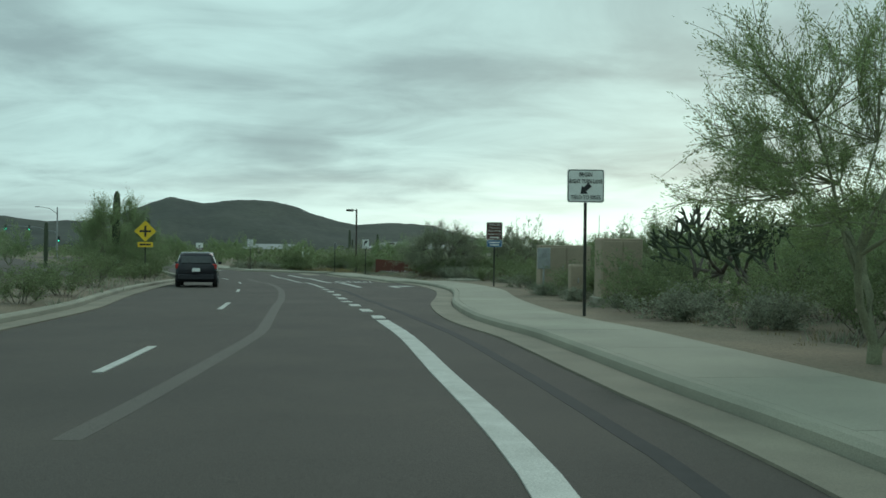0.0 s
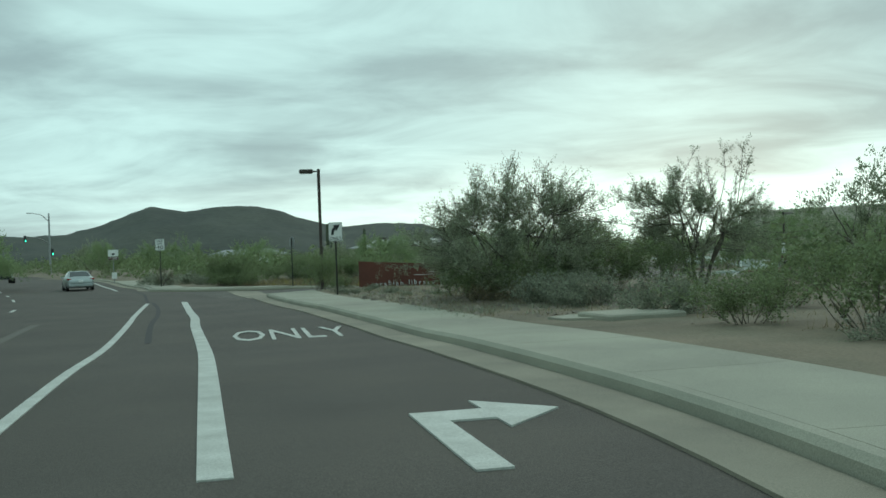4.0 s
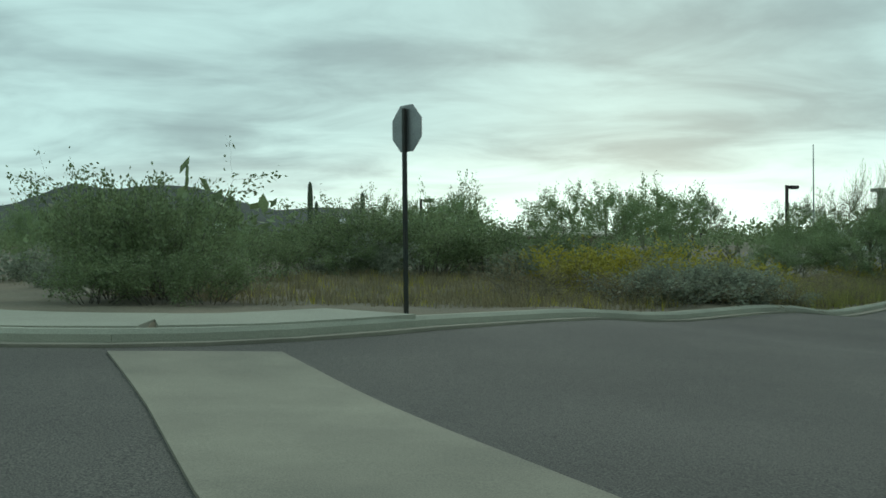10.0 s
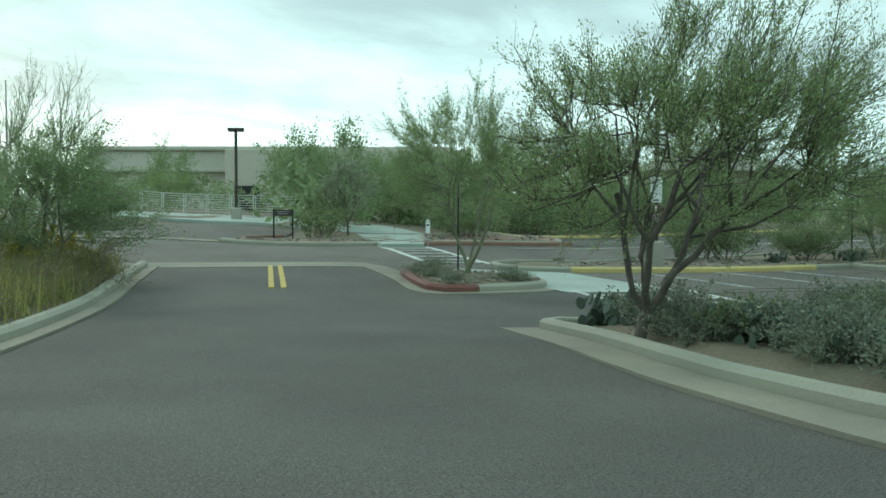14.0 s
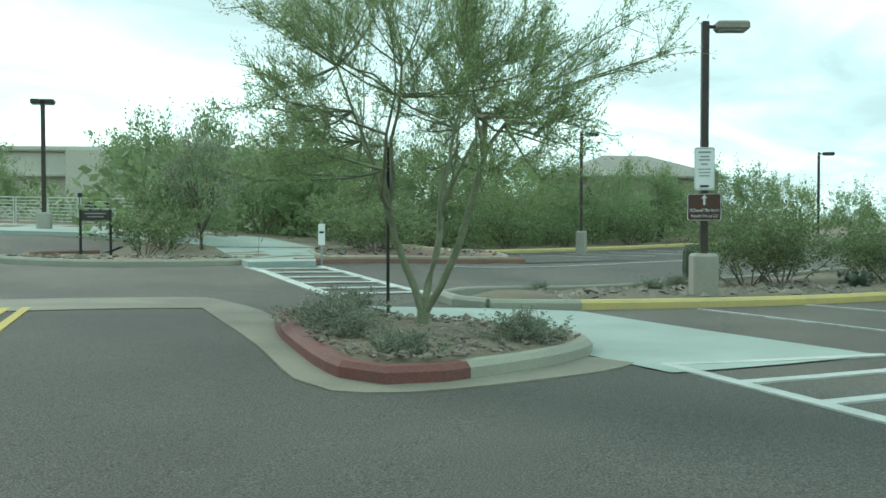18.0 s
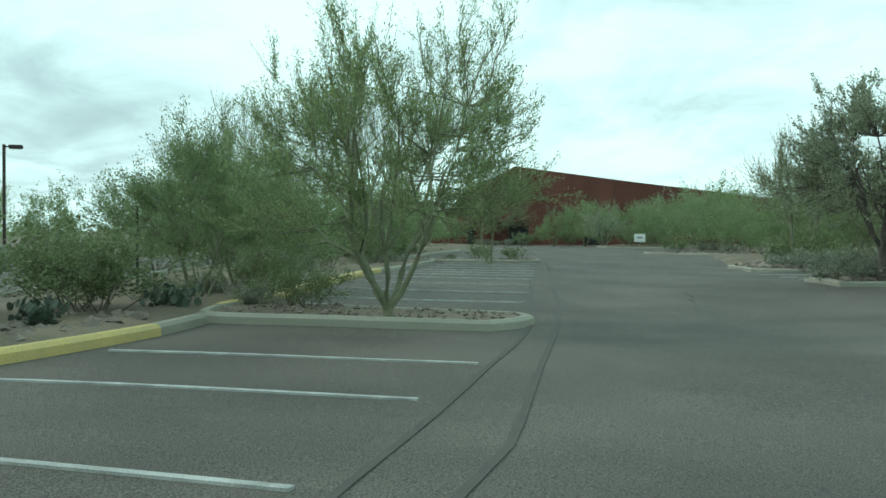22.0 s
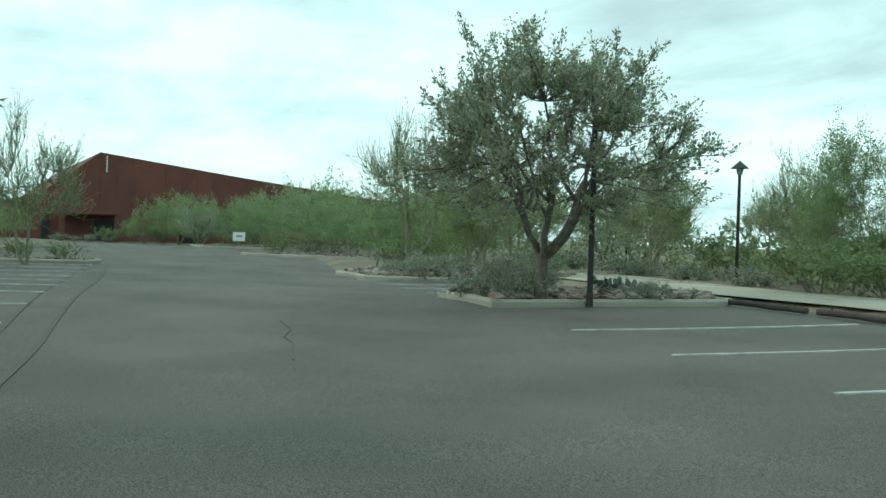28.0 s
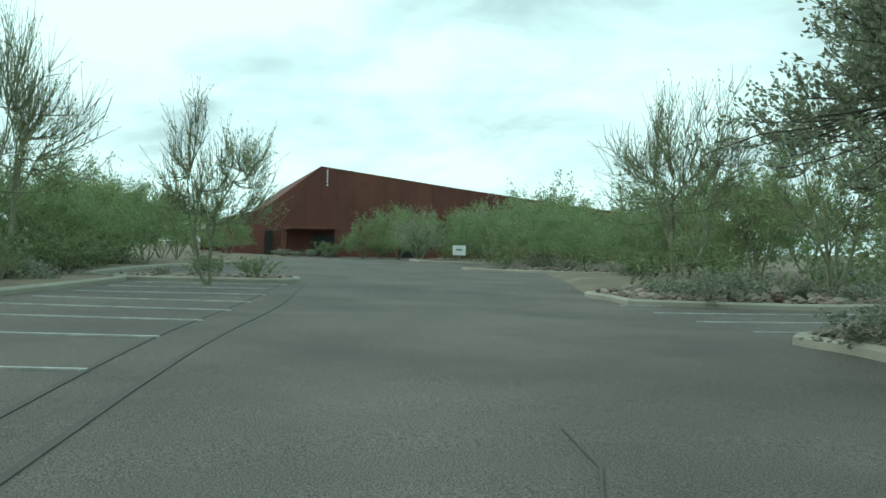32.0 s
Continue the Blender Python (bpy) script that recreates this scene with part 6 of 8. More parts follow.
def house(name, m, size, roof_h, label, wall="school", top="roof", windows=3, hip=True):
    """A plain building with a pitched roof, windows and eaves."""
    e = thing(name, m, label, "building")
    w, d, h = size
    s = Shape()
    s.box((0, 0, h / 2 - 0.5), (w, d, h + 1), 0, 0.05)
    wl = part("wall", s, M[wall], e)
    s = Shape()
    o = 0.7
    ix = d / 2 if hip else 0.0
    s.v = [(-w / 2 - o, -d / 2 - o, h), (w / 2 + o, -d / 2 - o, h), (w / 2 + o, d / 2 + o, h), (-w / 2 - o, d / 2 + o, h), (-w / 2 + ix, 0, h + roof_h), (w / 2 - ix, 0, h + roof_h)]
    s.f = [(0, 1, 5, 4), (1, 2, 5), (2, 3, 4, 5), (3, 0, 4), (3, 2, 1, 0)]
    s2 = Shape()
    s2.box((0, 0, h - 0.1), (w + 2 * o, d + 2 * o, 0.18), 0, 0.03)
    part("eaves", s2, M[top], e)
    part("roof", s, M[top], e)
    for k in range(windows):
        s = Shape()
        x_ = (k + 0.5) / windows * w - w / 2
        s.box((x_, -d / 2 - 0.03, h * 0.55), (w / windows * 0.4, 0.12, h * 0.3), 0, 0.02)
        wd = part("window", s, M["dark"], e)
        s = Shape()
        s.box((x_, -d / 2 - 0.08, h * 0.55 - h * 0.16), (w / windows * 0.44, 0.16, 0.1), 0, 0.02)
        part("sill", s, M["school"], wd)
    return e


# long school building
A, B = Vector((37.1, 171.8)), Vector((59.5, 147.5))
u = (B - A).normalized()
L = (B - A).length
m_ = Matrix.Translation((A.x, A.y, -1.2)) @ Matrix.Rotation(math.atan2(u.y, u.x), 4, "Z")
e = thing("school_building", m_, "long pale school building with a stepped metal roof", "building")
n = 14
for k in range(n):
    s = Shape()
    s.box(((k + 0.5) * L / n, 6, 2.2), (L / n - 0.03, 12, 4.2), 0, 0.03)
    part("wall_panel", s, M["school"], e)
s = Shape()
s.box((L * 0.5, 9, 5.3), (L * 1.0, 14, 1.9), 0, 0.15)
part("clerestory", s, M["roof"], e)
s = Shape()
s.box((L * 0.5, 9, 6.4), (L + 1, 15, 0.4), 0, 0.1)
part("upper_roof", s, M["roof"], e)
s = Shape()
s.box((L * 0.5, 6, 4.3), (L + 0.8, 13, 0.3), 0, 0.05)
part("parapet", s, M["roof"], e)
s = Shape()
s.box((L * 0.73, 2, 2.4), (L * 0.64, 9, 7.4), 0, 0.05)
part("entrance_block", s, M["school"], e)
s = Shape()
s.box((L * 0.47, -2.56, 1.6), (2.2, 0.3, 2.6), 0, 0.03)
part("door", s, M["dark"], e)
house("community_building", pose(82, 134, -1.6, 0, 0, -42), (13, 9, 5.0), 2.0, "tan building with a pitched roof behind the trees", "stucco", "tan_roof", 4)
house("community_building", pose(88.6, 133, -1.6, 0, 0, -42), (6, 7, 4.9), 0.6, "flat tan block with small windows behind the trees", "stucco", "stucco", 3)
house("far_house", pose(4.5, 172, -1.4, 0, 0, -25), (10, 7, 2.2), 0.8, "low tan house with a dark verandah behind scrub", "stucco", "school", 4)
house("white_hall", pose(-14, 243, -0.6, 0, 0, 4), (24, 10, 3.2), 1.6, "low pale-roofed building beyond the desert", "school", "galv", 5)
house("white_hall", pose(-62, 300, -0.6, 0, 0, 10), (22, 10, 2.8), 1.6, "low pale-roofed building beyond the desert", "school", "galv", 5)
# flagpole
e = thing("flag_mast", pose(21.4, 149.9, -1.2), "thin tall mast behind the scrub", "mast")
s = Shape()
s.tube([(0, 0, 0), (0, 0, 9.0)], [0.09, 0.04], 8)
part("pole", s, M["galv"], e)

# library of rusted steel panels: a tilted wall that rises to a point
e = thing("library_building", Matrix(), "rust-red steel-clad library with a sloping roofline", "building")
crest = [(78.5, 2.2), (73.5, 3.6), (66.8, 9.0), (50, 6.7), (33, 4.6), (20, 3.6)]


def wall_x(y_):
    return 150.5 - (78.5 - y_) * 0.235


def crest_z(y_):
    return float(np.interp(-y_, [-p[0] for p in crest], [p[1] for p in crest]))


ys = [78.5 - 1.95 * k for k in range(31)]
for y0, y1 in zip(ys, ys[1:]):
    s = Shape()
    g0 = -2.6
    y1g = y1 + 0.02
    q = [(y0, g0), (y1g, g0), (y1g, crest_z(y1g)), (y0, crest_z(y0))]
    s.v = [(wall_x(a) + 0.02 * rng.random(), a, b) for a, b in q] + [(wall_x(a) + 0.35, a, b) for a, b in q]
    s.f = [(3, 2, 1, 0), (4, 5, 6, 7), (0, 1, 5, 4), (1, 2, 6, 5), (2, 3, 7, 6), (3, 0, 4, 7)]
    part("steel_panel", s, M["rust"], e)
s = Shape()
k = len(crest)
s.v = [(wall_x(a) + 0.3, a, b) for a, b in crest] + [(wall_x(a) + 30, a, b - 1.5) for a, b in crest] + [(wall_x(a) + 30, a, -2.6) for a, b in crest]
s.f = [(i, i + 1, k + i + 1, k + i) for i in range(k - 1)] + [(k + i, k + i + 1, 2 * k + i + 1, 2 * k + i) for i in range(k - 1)]
part("roof", s, M["rust"], e)
for y_, w_, h_, nm in ((73.0, 0.9, 3.0, "door"), (66.0, 3.4, 2.6, "entrance"), (56, 2.2, 2.4, "window")):
    s = Shape()
    s.box((wall_x(y_) - 0.1, y_, -2.2 + h_ / 2), (0.5, w_, h_), 0, 0.02)
    part(nm, s, M["dark"], e)
s = Shape()
s.box((wall_x(69) - 2.2, 68.6, 1.15), (4.6, 7.0, 0.3), radians(-13), 0.04)
cn = part("canopy", s, M["rust"], e)
for y_ in (65.6, 71.8):
    s = Shape()
    s.box((wall_x(y_) - 4.0, y_, -0.6), (0.25, 0.6, 3.6), 0, 0.03)
    part("canopy_pier", s, M["rust"], cn)
s = Shape()
for k in range(5):
    s.box((wall_x(66.1) - 0.25, 66.1, 8.35 - 0.42 * k), (0.06, 0.16, 0.32))
part("writing", s, M["white_letter"], e)
s = Shape()
s.box((152, 14, 0.6), (14, 12, 6), 0, 0.1)
b2 = thing("library_wing", Matrix(), "rust-red steel-clad wing of the library", "building")
part("wall", s, M["rust"], b2)
s = Shape()
s.box((152, 14, 3.7), (14.6, 12.6, 0.25), 0, 0.05)
part("roof_edge", s, M["rust"], b2)

# ---- wheel stops ----
stop_shape = Shape()
stop_shape.tube([(-1.3 + 0.52 * k, 0.012 * math.sin(k * 1.7), 0.065 + 0.008 * math.sin(k * 2.3)) for k in range(6)], 0.062, 10)
for sx in (-0.95, 0.95):
    stop_shape.tube([(sx, 0, 0.08), (sx, 0, 0.15)], 0.022, 8)
stop_mesh = stop_shape.mesh("wheel_stop", M["wood"])
for k in range(-5, 2):
    c = Vector((31.1, 79.75)) + row * (2.95 * k + 0.2)
    ob = new("wheel_stop", stop_mesh)
    ob.matrix_world = on(c.x, c.y, 0.02, -15)
    tagged(ob, "dark round log as wheel stop at the end of a stall", "wheel stop", "wheel stops")


# ---- vehicles ----
def car(name, m, size, paint_, label, kind="sedan"):
    """A car: body by cross-sections along its length (-y is the rear), glass, wheels, lamps."""
    e = thing(name, m, label, "car")
    L_, W_, H_ = size
    hatch = kind != "sedan"
    # stations: y, half width, sill, waist, and roof height with its half width
    if kind == "sedan":
        st = [(-0.50, 0.40, 0.30, 0.60, 0.60, 0.34), (-0.47, 0.46, 0.20, 0.68, 0.69, 0.40), (-0.36, 0.49, 0.16, 0.70, 0.72, 0.40), (-0.20, 0.50, 0.15, 0.69, 0.985, 0.33), (0.0, 0.50, 0.15, 0.67, 1.0, 0.34), (0.14, 0.50, 0.15, 0.65, 0.93, 0.34), (0.27, 0.49, 0.15, 0.62, 0.66, 0.40), (0.42, 0.46, 0.17, 0.54, 0.57, 0.38), (0.50, 0.38, 0.24, 0.42, 0.44, 0.30)]
    else:
        st = [(-0.50, 0.42, 0.26, 0.62, 0.66, 0.36), (-0.485, 0.48, 0.18, 0.66, 0.90, 0.36), (-0.40, 0.49, 0.15, 0.66, 0.985, 0.38), (-0.15, 0.50, 0.14, 0.64, 1.0, 0.39), (0.08, 0.50, 0.14, 0.62, 0.96, 0.38), (0.25, 0.49, 0.14, 0.60, 0.66, 0.40), (0.40, 0.47, 0.16, 0.54, 0.57, 0.38), (0.50, 0.40, 0.22, 0.42, 0.45, 0.32)]
    s = Shape()
    for y_, hw, sill, waist, roof_, rw in st:
        s.v += [(sg * a * W_, y_ * L_, b * H_) for sg, a, b in ((-1, hw * 0.92, sill), (-1, hw, sill + 0.12), (-1, hw, waist - 0.04), (-1, hw * 0.95, waist), (-1, rw, roof_ - 0.015), (-1, rw * 0.7, roof_), (1, rw * 0.7, roof_), (1, rw, roof_ - 0.015), (1, hw * 0.95, waist), (1, hw, waist - 0.04), (1, hw, sill + 0.12), (1, hw * 0.92, sill))]
    n = len(st)
    s.f = [(i * 12 + k, (i + 1) * 12 + k, (i + 1) * 12 + (k + 1) % 12, i * 12 + (k + 1) % 12) for i in range(n - 1) for k in range(12)]
    s.f += [tuple(range(12)), tuple(range(n * 12 - 1, (n - 1) * 12 - 1, -1))]
    part("body", s, M[paint_], e, "", True)

    def pane(nm, i0, i1, side, lo=0.12, hi=0.88, a=0.08, b=0.92):
        """Glass a little proud of the upper body between two stations."""
        s_ = Shape()
        P = [Vector((side * st[i][1] * 0.95 * W_, st[i][0] * L_, st[i][3] * H_)) for i in (i0, i1)]
        Q = [Vector((side * st[i][5] * W_, st[i][0] * L_, (st[i][4] - 0.015) * H_)) for i in (i0, i1)]
        c = [P[0].lerp(Q[0], lo), P[1].lerp(Q[1], lo), P[1].lerp(Q[1], hi), P[0].lerp(Q[0], hi)]
        c = [c[0].lerp(c[1], a), c[0].lerp(c[1], b), c[3].lerp(c[2], b), c[3].lerp(c[2], a)]
        s_.v = [tuple(v + Vector((side * 0.012, 0, 0.004))) for v in c] + [tuple(v - Vector((side * 0.02, 0, 0))) for v in c]
        s_.f = [(0, 1, 2, 3), (7, 6, 5, 4), (0, 4, 5, 1), (1, 5, 6, 2), (2, 6, 7, 3), (3, 7, 4, 0)]
        part(nm, s_, M["glass"], e)

    def screen(nm, i0, i1, t0=0.08, t1=0.94):
        s_ = Shape()
        a, b = st[i0], st[i1]
        v = []
        for t in (t0, t1):
            z_ = a[4] + (b[4] - a[4]) * t
            y_ = a[0] + (b[0] - a[0]) * t
            w_ = a[5] + (b[5] - a[5]) * t
            v += [(-w_ * 0.92 * W_, y_ * L_, z_ * H_ + 0.012), (w_ * 0.92 * W_, y_ * L_, z_ * H_ + 0.012)]
        s_.v = [v[0], v[1], v[3], v[2]] + [(p_[0], p_[1], p_[2] - 0.03) for p_ in (v[0], v[1], v[3], v[2])]
        s_.f = [(0, 1, 2, 3), (7, 6, 5, 4), (0, 4, 5, 1), (1, 5, 6, 2), (2, 6, 7, 3), (3, 7, 4, 0)]
        part(nm, s_, M["glass"], e)

    if kind == "sedan":
        screen("rear_window", 2, 3)
        screen("windscreen", 6, 5)
        for sd_ in (-1, 1):
            pane("side_window", 3, 4, sd_)
            pane("side_window", 4, 5, sd_)
    else:
        s_ = Shape()
        s_.box((0, -0.497 * L_, 0.78 * H_), (0.70 * W_, 0.05, 0.2 * H_), 0, 0.02, radians(-12))
        part("rear_window", s_, M["glass"], e)
        screen("windscreen", 5, 4)
        for sd_ in (-1, 1):
            pane("side_window", 1, 2, sd_)
            pane("side_window", 2, 3, sd_)
            pane("side_window", 3, 4, sd_)
    for sx in (-1, 1):
        for yy in (-0.31, 0.32):
            s_ = Shape()
            s_.tube([(sx * (0.5 * W_ - 0.2), yy * L_, 0.31), (sx * (0.5 * W_ - 0.17), yy * L_, 0.31), (sx * (0.5 * W_ - 0.02), yy * L_, 0.31), (sx * (0.5 * W_ + 0.005), yy * L_, 0.31)], [0.29, 0.31, 0.31, 0.28], 20)
            wh = part("wheel", s_, M["rubber"], e)
            s_ = Shape()
            s_.tube([(sx * (0.5 * W_ - 0.02), yy * L_, 0.31), (sx * (0.5 * W_ + 0.012), yy * L_, 0.31)], [0.2, 0.19], 14)
            part("rim", s_, M["galv"], wh)
        s_ = Shape()
        s_.box((sx * 0.41 * W_, -0.488 * L_, 0.60 * H_), (0.16 * W_, 0.07, 0.09 * H_ if not hatch else 0.14 * H_), 0, 0.025)
        part("tail_lamp", s_, M["tail"], e)
        s_ = Shape()
        s_.box((sx * 0.34 * W_, 0.475 * L_, 0.43 * H_), (0.17 * W_, 0.1, 0.07 * H_), 0, 0.025)
        part("headlight", s_, M["galv"], e)
        s_ = Shape()
        s_.box((sx * (0.5 * W_ + 0.07), 0.15 * L_, 0.68 * H_), (0.16, 0.08, 0.11), 0, 0.03)
        part("mirror", s_, M[paint_], e)
    s_ = Shape()
    s_.box((0, -0.497 * L_, 0.30 * H_), (0.86 * W_, 0.10, 0.15 * H_), 0, 0.03)
    bp_ = part("bumper", s_, M[paint_], e)
    s_ = Shape()
    s_.box((0, -0.512 * L_, 0.50 * H_), (0.32, 0.05, 0.15), 0, 0.006)
    part("number_plate", s_, M["sign_white"], e)
    return e


car("silver_coupe", on(-29.45, 99.2, 0, 27), (4.7, 1.8, 1.36), "carsilver", "silver two-door coupe driving along the main road")
car("dark_hatchback", on(-11.0, 37.0, 0, 14), (4.1, 1.72, 1.5), "cardark", "dark blue hatchback driving along the main road", "hatch")
e = thing("pickup_truck", on(-54, 139, 0, 29), "white pickup truck towing a small trailer", "truck")
for nm, c_, sz, mt in (("bed", (0, -1.4, 0.85), (1.9, 2.2, 0.75), "carwhite"), ("cab", (0, 0.5, 1.15), (1.85, 1.9, 1.35), "carwhite"), ("hood", (0, 2.05, 0.9), (1.85, 1.4, 0.7), "carwhite"), ("rear_window", (0, -0.46, 1.5), (1.5, 0.06, 0.42), "glass"), ("bumper", (0, -2.56, 0.55), (1.8, 0.15, 0.22), "galv"), ("trailer_bed", (0, -4.6, 0.6), (1.5, 2.4, 0.15), "cardark"), ("trailer_load", (0.1, -4.5, 0.95), (1.1, 1.5, 0.6), "cardark"), ("drawbar", (0, -3.0, 0.5), (0.1, 1.0, 0.1), "galv")):
    s = Shape()
    s.box(c_, sz, 0, 0.12 if nm in ("cab", "hood") else 0.03)
    part(nm, s, M[mt], e)
for sx in (-0.9, 0.9):
    for yy in (-1.6, 1.9, -4.8):
        s = Shape()
        s.tube([(sx - 0.11, yy, 0.36), (sx + 0.11, yy, 0.36)], 0.36 if yy > -4 else 0.3, 16)
        part("wheel", s, M["rubber"], e)

# ---- trees ----
def tree(kind, x, y, h, base_h, label, rz=None, wide=1.0, group="desert trees"):
    return put(kind, x, y, rng.uniform(0, 360) if rz is None else rz, h / base_h, label, "tree", group, 0.05, wide)


tree(PV[0], 5.7, 6.7, 4.6, 4.6, "airy grey-green palo verde behind the sidewalk", 100, 1.05)
tree(LOW[1], 9.6, 15.4, 3.0, 4.0, "dense dark palo verde behind the sidewalk", 200, 1.2)
tree(LOW[2], 9.0, 10.6, 2.9, 4.0, "dense dark palo verde behind the sidewalk", 60, 1.1)
tree(MESQ, -1.0, 58.6, 3.85, 4.4, "broad mesquite with grey hanging twigs beside the sidewalk", 0, 0.97)
tree(IW, 4.0, 58.0, 3.8, 5.2, "spreading mesquite behind the broad one", 140, 1.1)
tree(LOW[0], -20.7, 55.8, 3.5, 4.0, "dense palo verde in the median", 25, 1.05)
tree(LOW[2], -22.6, 60.5, 3.4, 4.0, "dense palo verde in the median", 95, 1.05)
tree(LOW[1], -20.3, 51.8, 5.4, 4.0, "feathery palo verde in the median", 40, 0.8)
tree(PV[1], -25.5, 66.5, 4.4, 4.6, "feathery palo verde in the median", 140, 0.9)
tree(LOW[0], -36.5, 99.5, 4.4, 4.0, "feathery palo verde in the median", 80, 1.0)
tree(LOW[1], -40.5, 106, 4.4, 4.0, "feathery palo verde in the median", 10, 1.0)
tree(PV[1], -31, 83, 3.6, 4.6, "feathery palo verde in the median", 200, 1.0)
tree(THIN[0], 5.2, 109.2, 4.6, 4.6, "thin bare-topped palo verde in the driveway verge", 0, 0.9)
tree(LOW[2], 4.0, 107.3, 3.0, 4.0, "low dense palo verde in the driveway verge", 120, 1.5)
tree(LOW[0], 3.0, 110.4, 2.9, 4.0, "dense green palo verde behind the driveway verge", 40, 1.1)
tree(WIDE, 5.65, 94.4, 4.2, 4.8, "wide grey-green palo verde in the driveway planter", 60, 0.95)
tree(PV[0], 12.65, 103.3, 4.7, 4.6, "many-stemmed palo verde on the entrance island", 20, 0.86)
tree(PV[1], 27.1, 97.2, 5.0, 4.6, "many-stemmed palo verde on the stall island", 250, 0.97)
tree(IRON, 22.5, 118.8, 3.7, 5.6, "small dark-trunked tree beside the notice board", 60, 0.62)
tree(LOW[2], 31.4, 100.4, 3.5, 4.0, "dark dense palo verde beside the stall island", 20, 0.85)
tree(LOW[0], 35.5, 99.9, 4.0, 4.0, "dense palo verde behind the stalls", 75, 0.9)
tree(IRON, 36.75, 82.6, 5.9, 5.6, "dark leafy ironwood tree on the lot island", 0, 1.07)
tree(THIN[1], 58.0, 89.1, 5.4, 4.6, "thin palo verde on the stall island", 40, 0.95)
tree(THIN[0], 44.0, 100.2, 5.4, 4.6, "tall bare-topped palo verde behind the stalls", 130, 0.9)
tree(THIN[0], 57.0, 73.8, 7.0, 4.6, "palo verde with pale limbs on the long island", 220, 0.95)
tree(PV[2], 50.4, 73.2, 5.2, 4.6, "palo verde with pale limbs on the long island", 300, 1.0)
tree(THIN[0], 56.4, 94.8, 7.4, 4.6, "tall bare-topped palo verde behind the stall row", 30, 0.8)
tree(THIN[1], 47.7, 68.9, 5.2, 4.6, "palo verde with pale limbs beside the footway", 100, 1.0)
tree(THIN[0], 42.75, 66.06, 4.8, 4.6, "open palo verde with pale limbs beside the footway", 10, 1.0)
tree(LOW[1], 38.3, 68.4, 5.2, 4.0, "green palo verde beside the footway", 30, 0.9)
tree(PV[1], 34.0, 68.9, 5.3, 4.6, "green palo verde beside the footway", 80, 0.9)
tree(THIN[1], 37.2, 64.4, 4.6, 4.6, "open palo verde with pale limbs beside the footway", 250, 1.0)
tree(PV[2], 61.75, 66.9, 5.0, 4.6, "palo verde with pale limbs beside the lot", 160, 1.0)
for k, (x, y, h) in enumerate(((24.6, 121.6, 2.2), (29.2, 123.5, 3.5), (29.8, 130.5, 3.5), (27.0, 140.5, 2.4), (31.5, 123.5, 3.6), (36, 125, 4.6), (40, 124, 4.8), (46, 123.2, 4.7), (52, 121.8, 4.4), (58, 121, 4.6), (65, 118.5, 4.8), (73, 117, 4.6), (82, 115, 4.2), (95, 110, 4.6), (33, 133, 5.2), (44, 131, 5), (54, 128, 5.2),
                                  (62, 98.5, 4.2), (70, 96.5, 4.4), (54, 100.5, 3.4), (79, 93.5, 4.2), (88, 91, 4.4), (97, 88.5, 4.2), (75, 99.5, 4.6), (110, 85, 4.4), (122, 81, 4.2), (66, 94.4, 4.0), (70, 93.4, 4.6), (74.5, 92.6, 4.4), (79.5, 91.6, 4.4), (85, 90, 4.6), (92, 87.8, 4.8), (48, 101.5, 3.2), (58.5, 99.5, 3.8), (66, 98, 3.6))):
    tree((LOW + PV[1:2])[k % 4], x, y, h * (1.12 if y > 118 else 1.0), 4.0 if k % 4 < 3 else 4.6, "green palo verde among the lot plantings", None, 0.95, "lot trees")
for k, (x, y, h) in enumerate(((135, 64.5, 5.6), (131, 61.5, 6.0), (128, 57, 6.0), (124, 53.5, 6.2), (119, 56, 6.2), (113, 59.5, 5.6), (107, 56.5, 6.4), (102, 58.5, 6.0), (95, 60.5, 5.6), (89, 62, 5.4), (83, 63.5, 4.6), (79, 60, 5.6), (74, 65.5, 4.6), (70, 62.5, 5.2), (64, 66, 4.8), (62.5, 58, 5.4), (56.5, 60, 4.8), (54, 62.5, 4.2), (48.5, 58.5, 4.2), (44.5, 58.8, 3.0), (39, 58.5, 3.2), (90, 53, 6.0), (78, 51, 6.0), (98, 50, 6.4), (110, 48, 6.4), (52, 54, 5), (40, 57, 5), (30, 66, 4.6), (66, 52, 5.6), (58, 50, 5), (46, 52, 5), (116, 64, 4.6), (125, 61, 5.2), (120, 48, 6.4))):
    kind = (LOW + [IW])[k % 4] if x > 62 else (THIN + PV[2:])[k % 3]
    tree(kind, x, y, h * (0.82, 1.06, 0.94, 1.12, 0.88)[k % 5], 4.6 if x <= 62 else (5.2 if k % 4 == 3 else 4.0), "green palo verde beside the parking lot", None, 1.0, "lot trees")
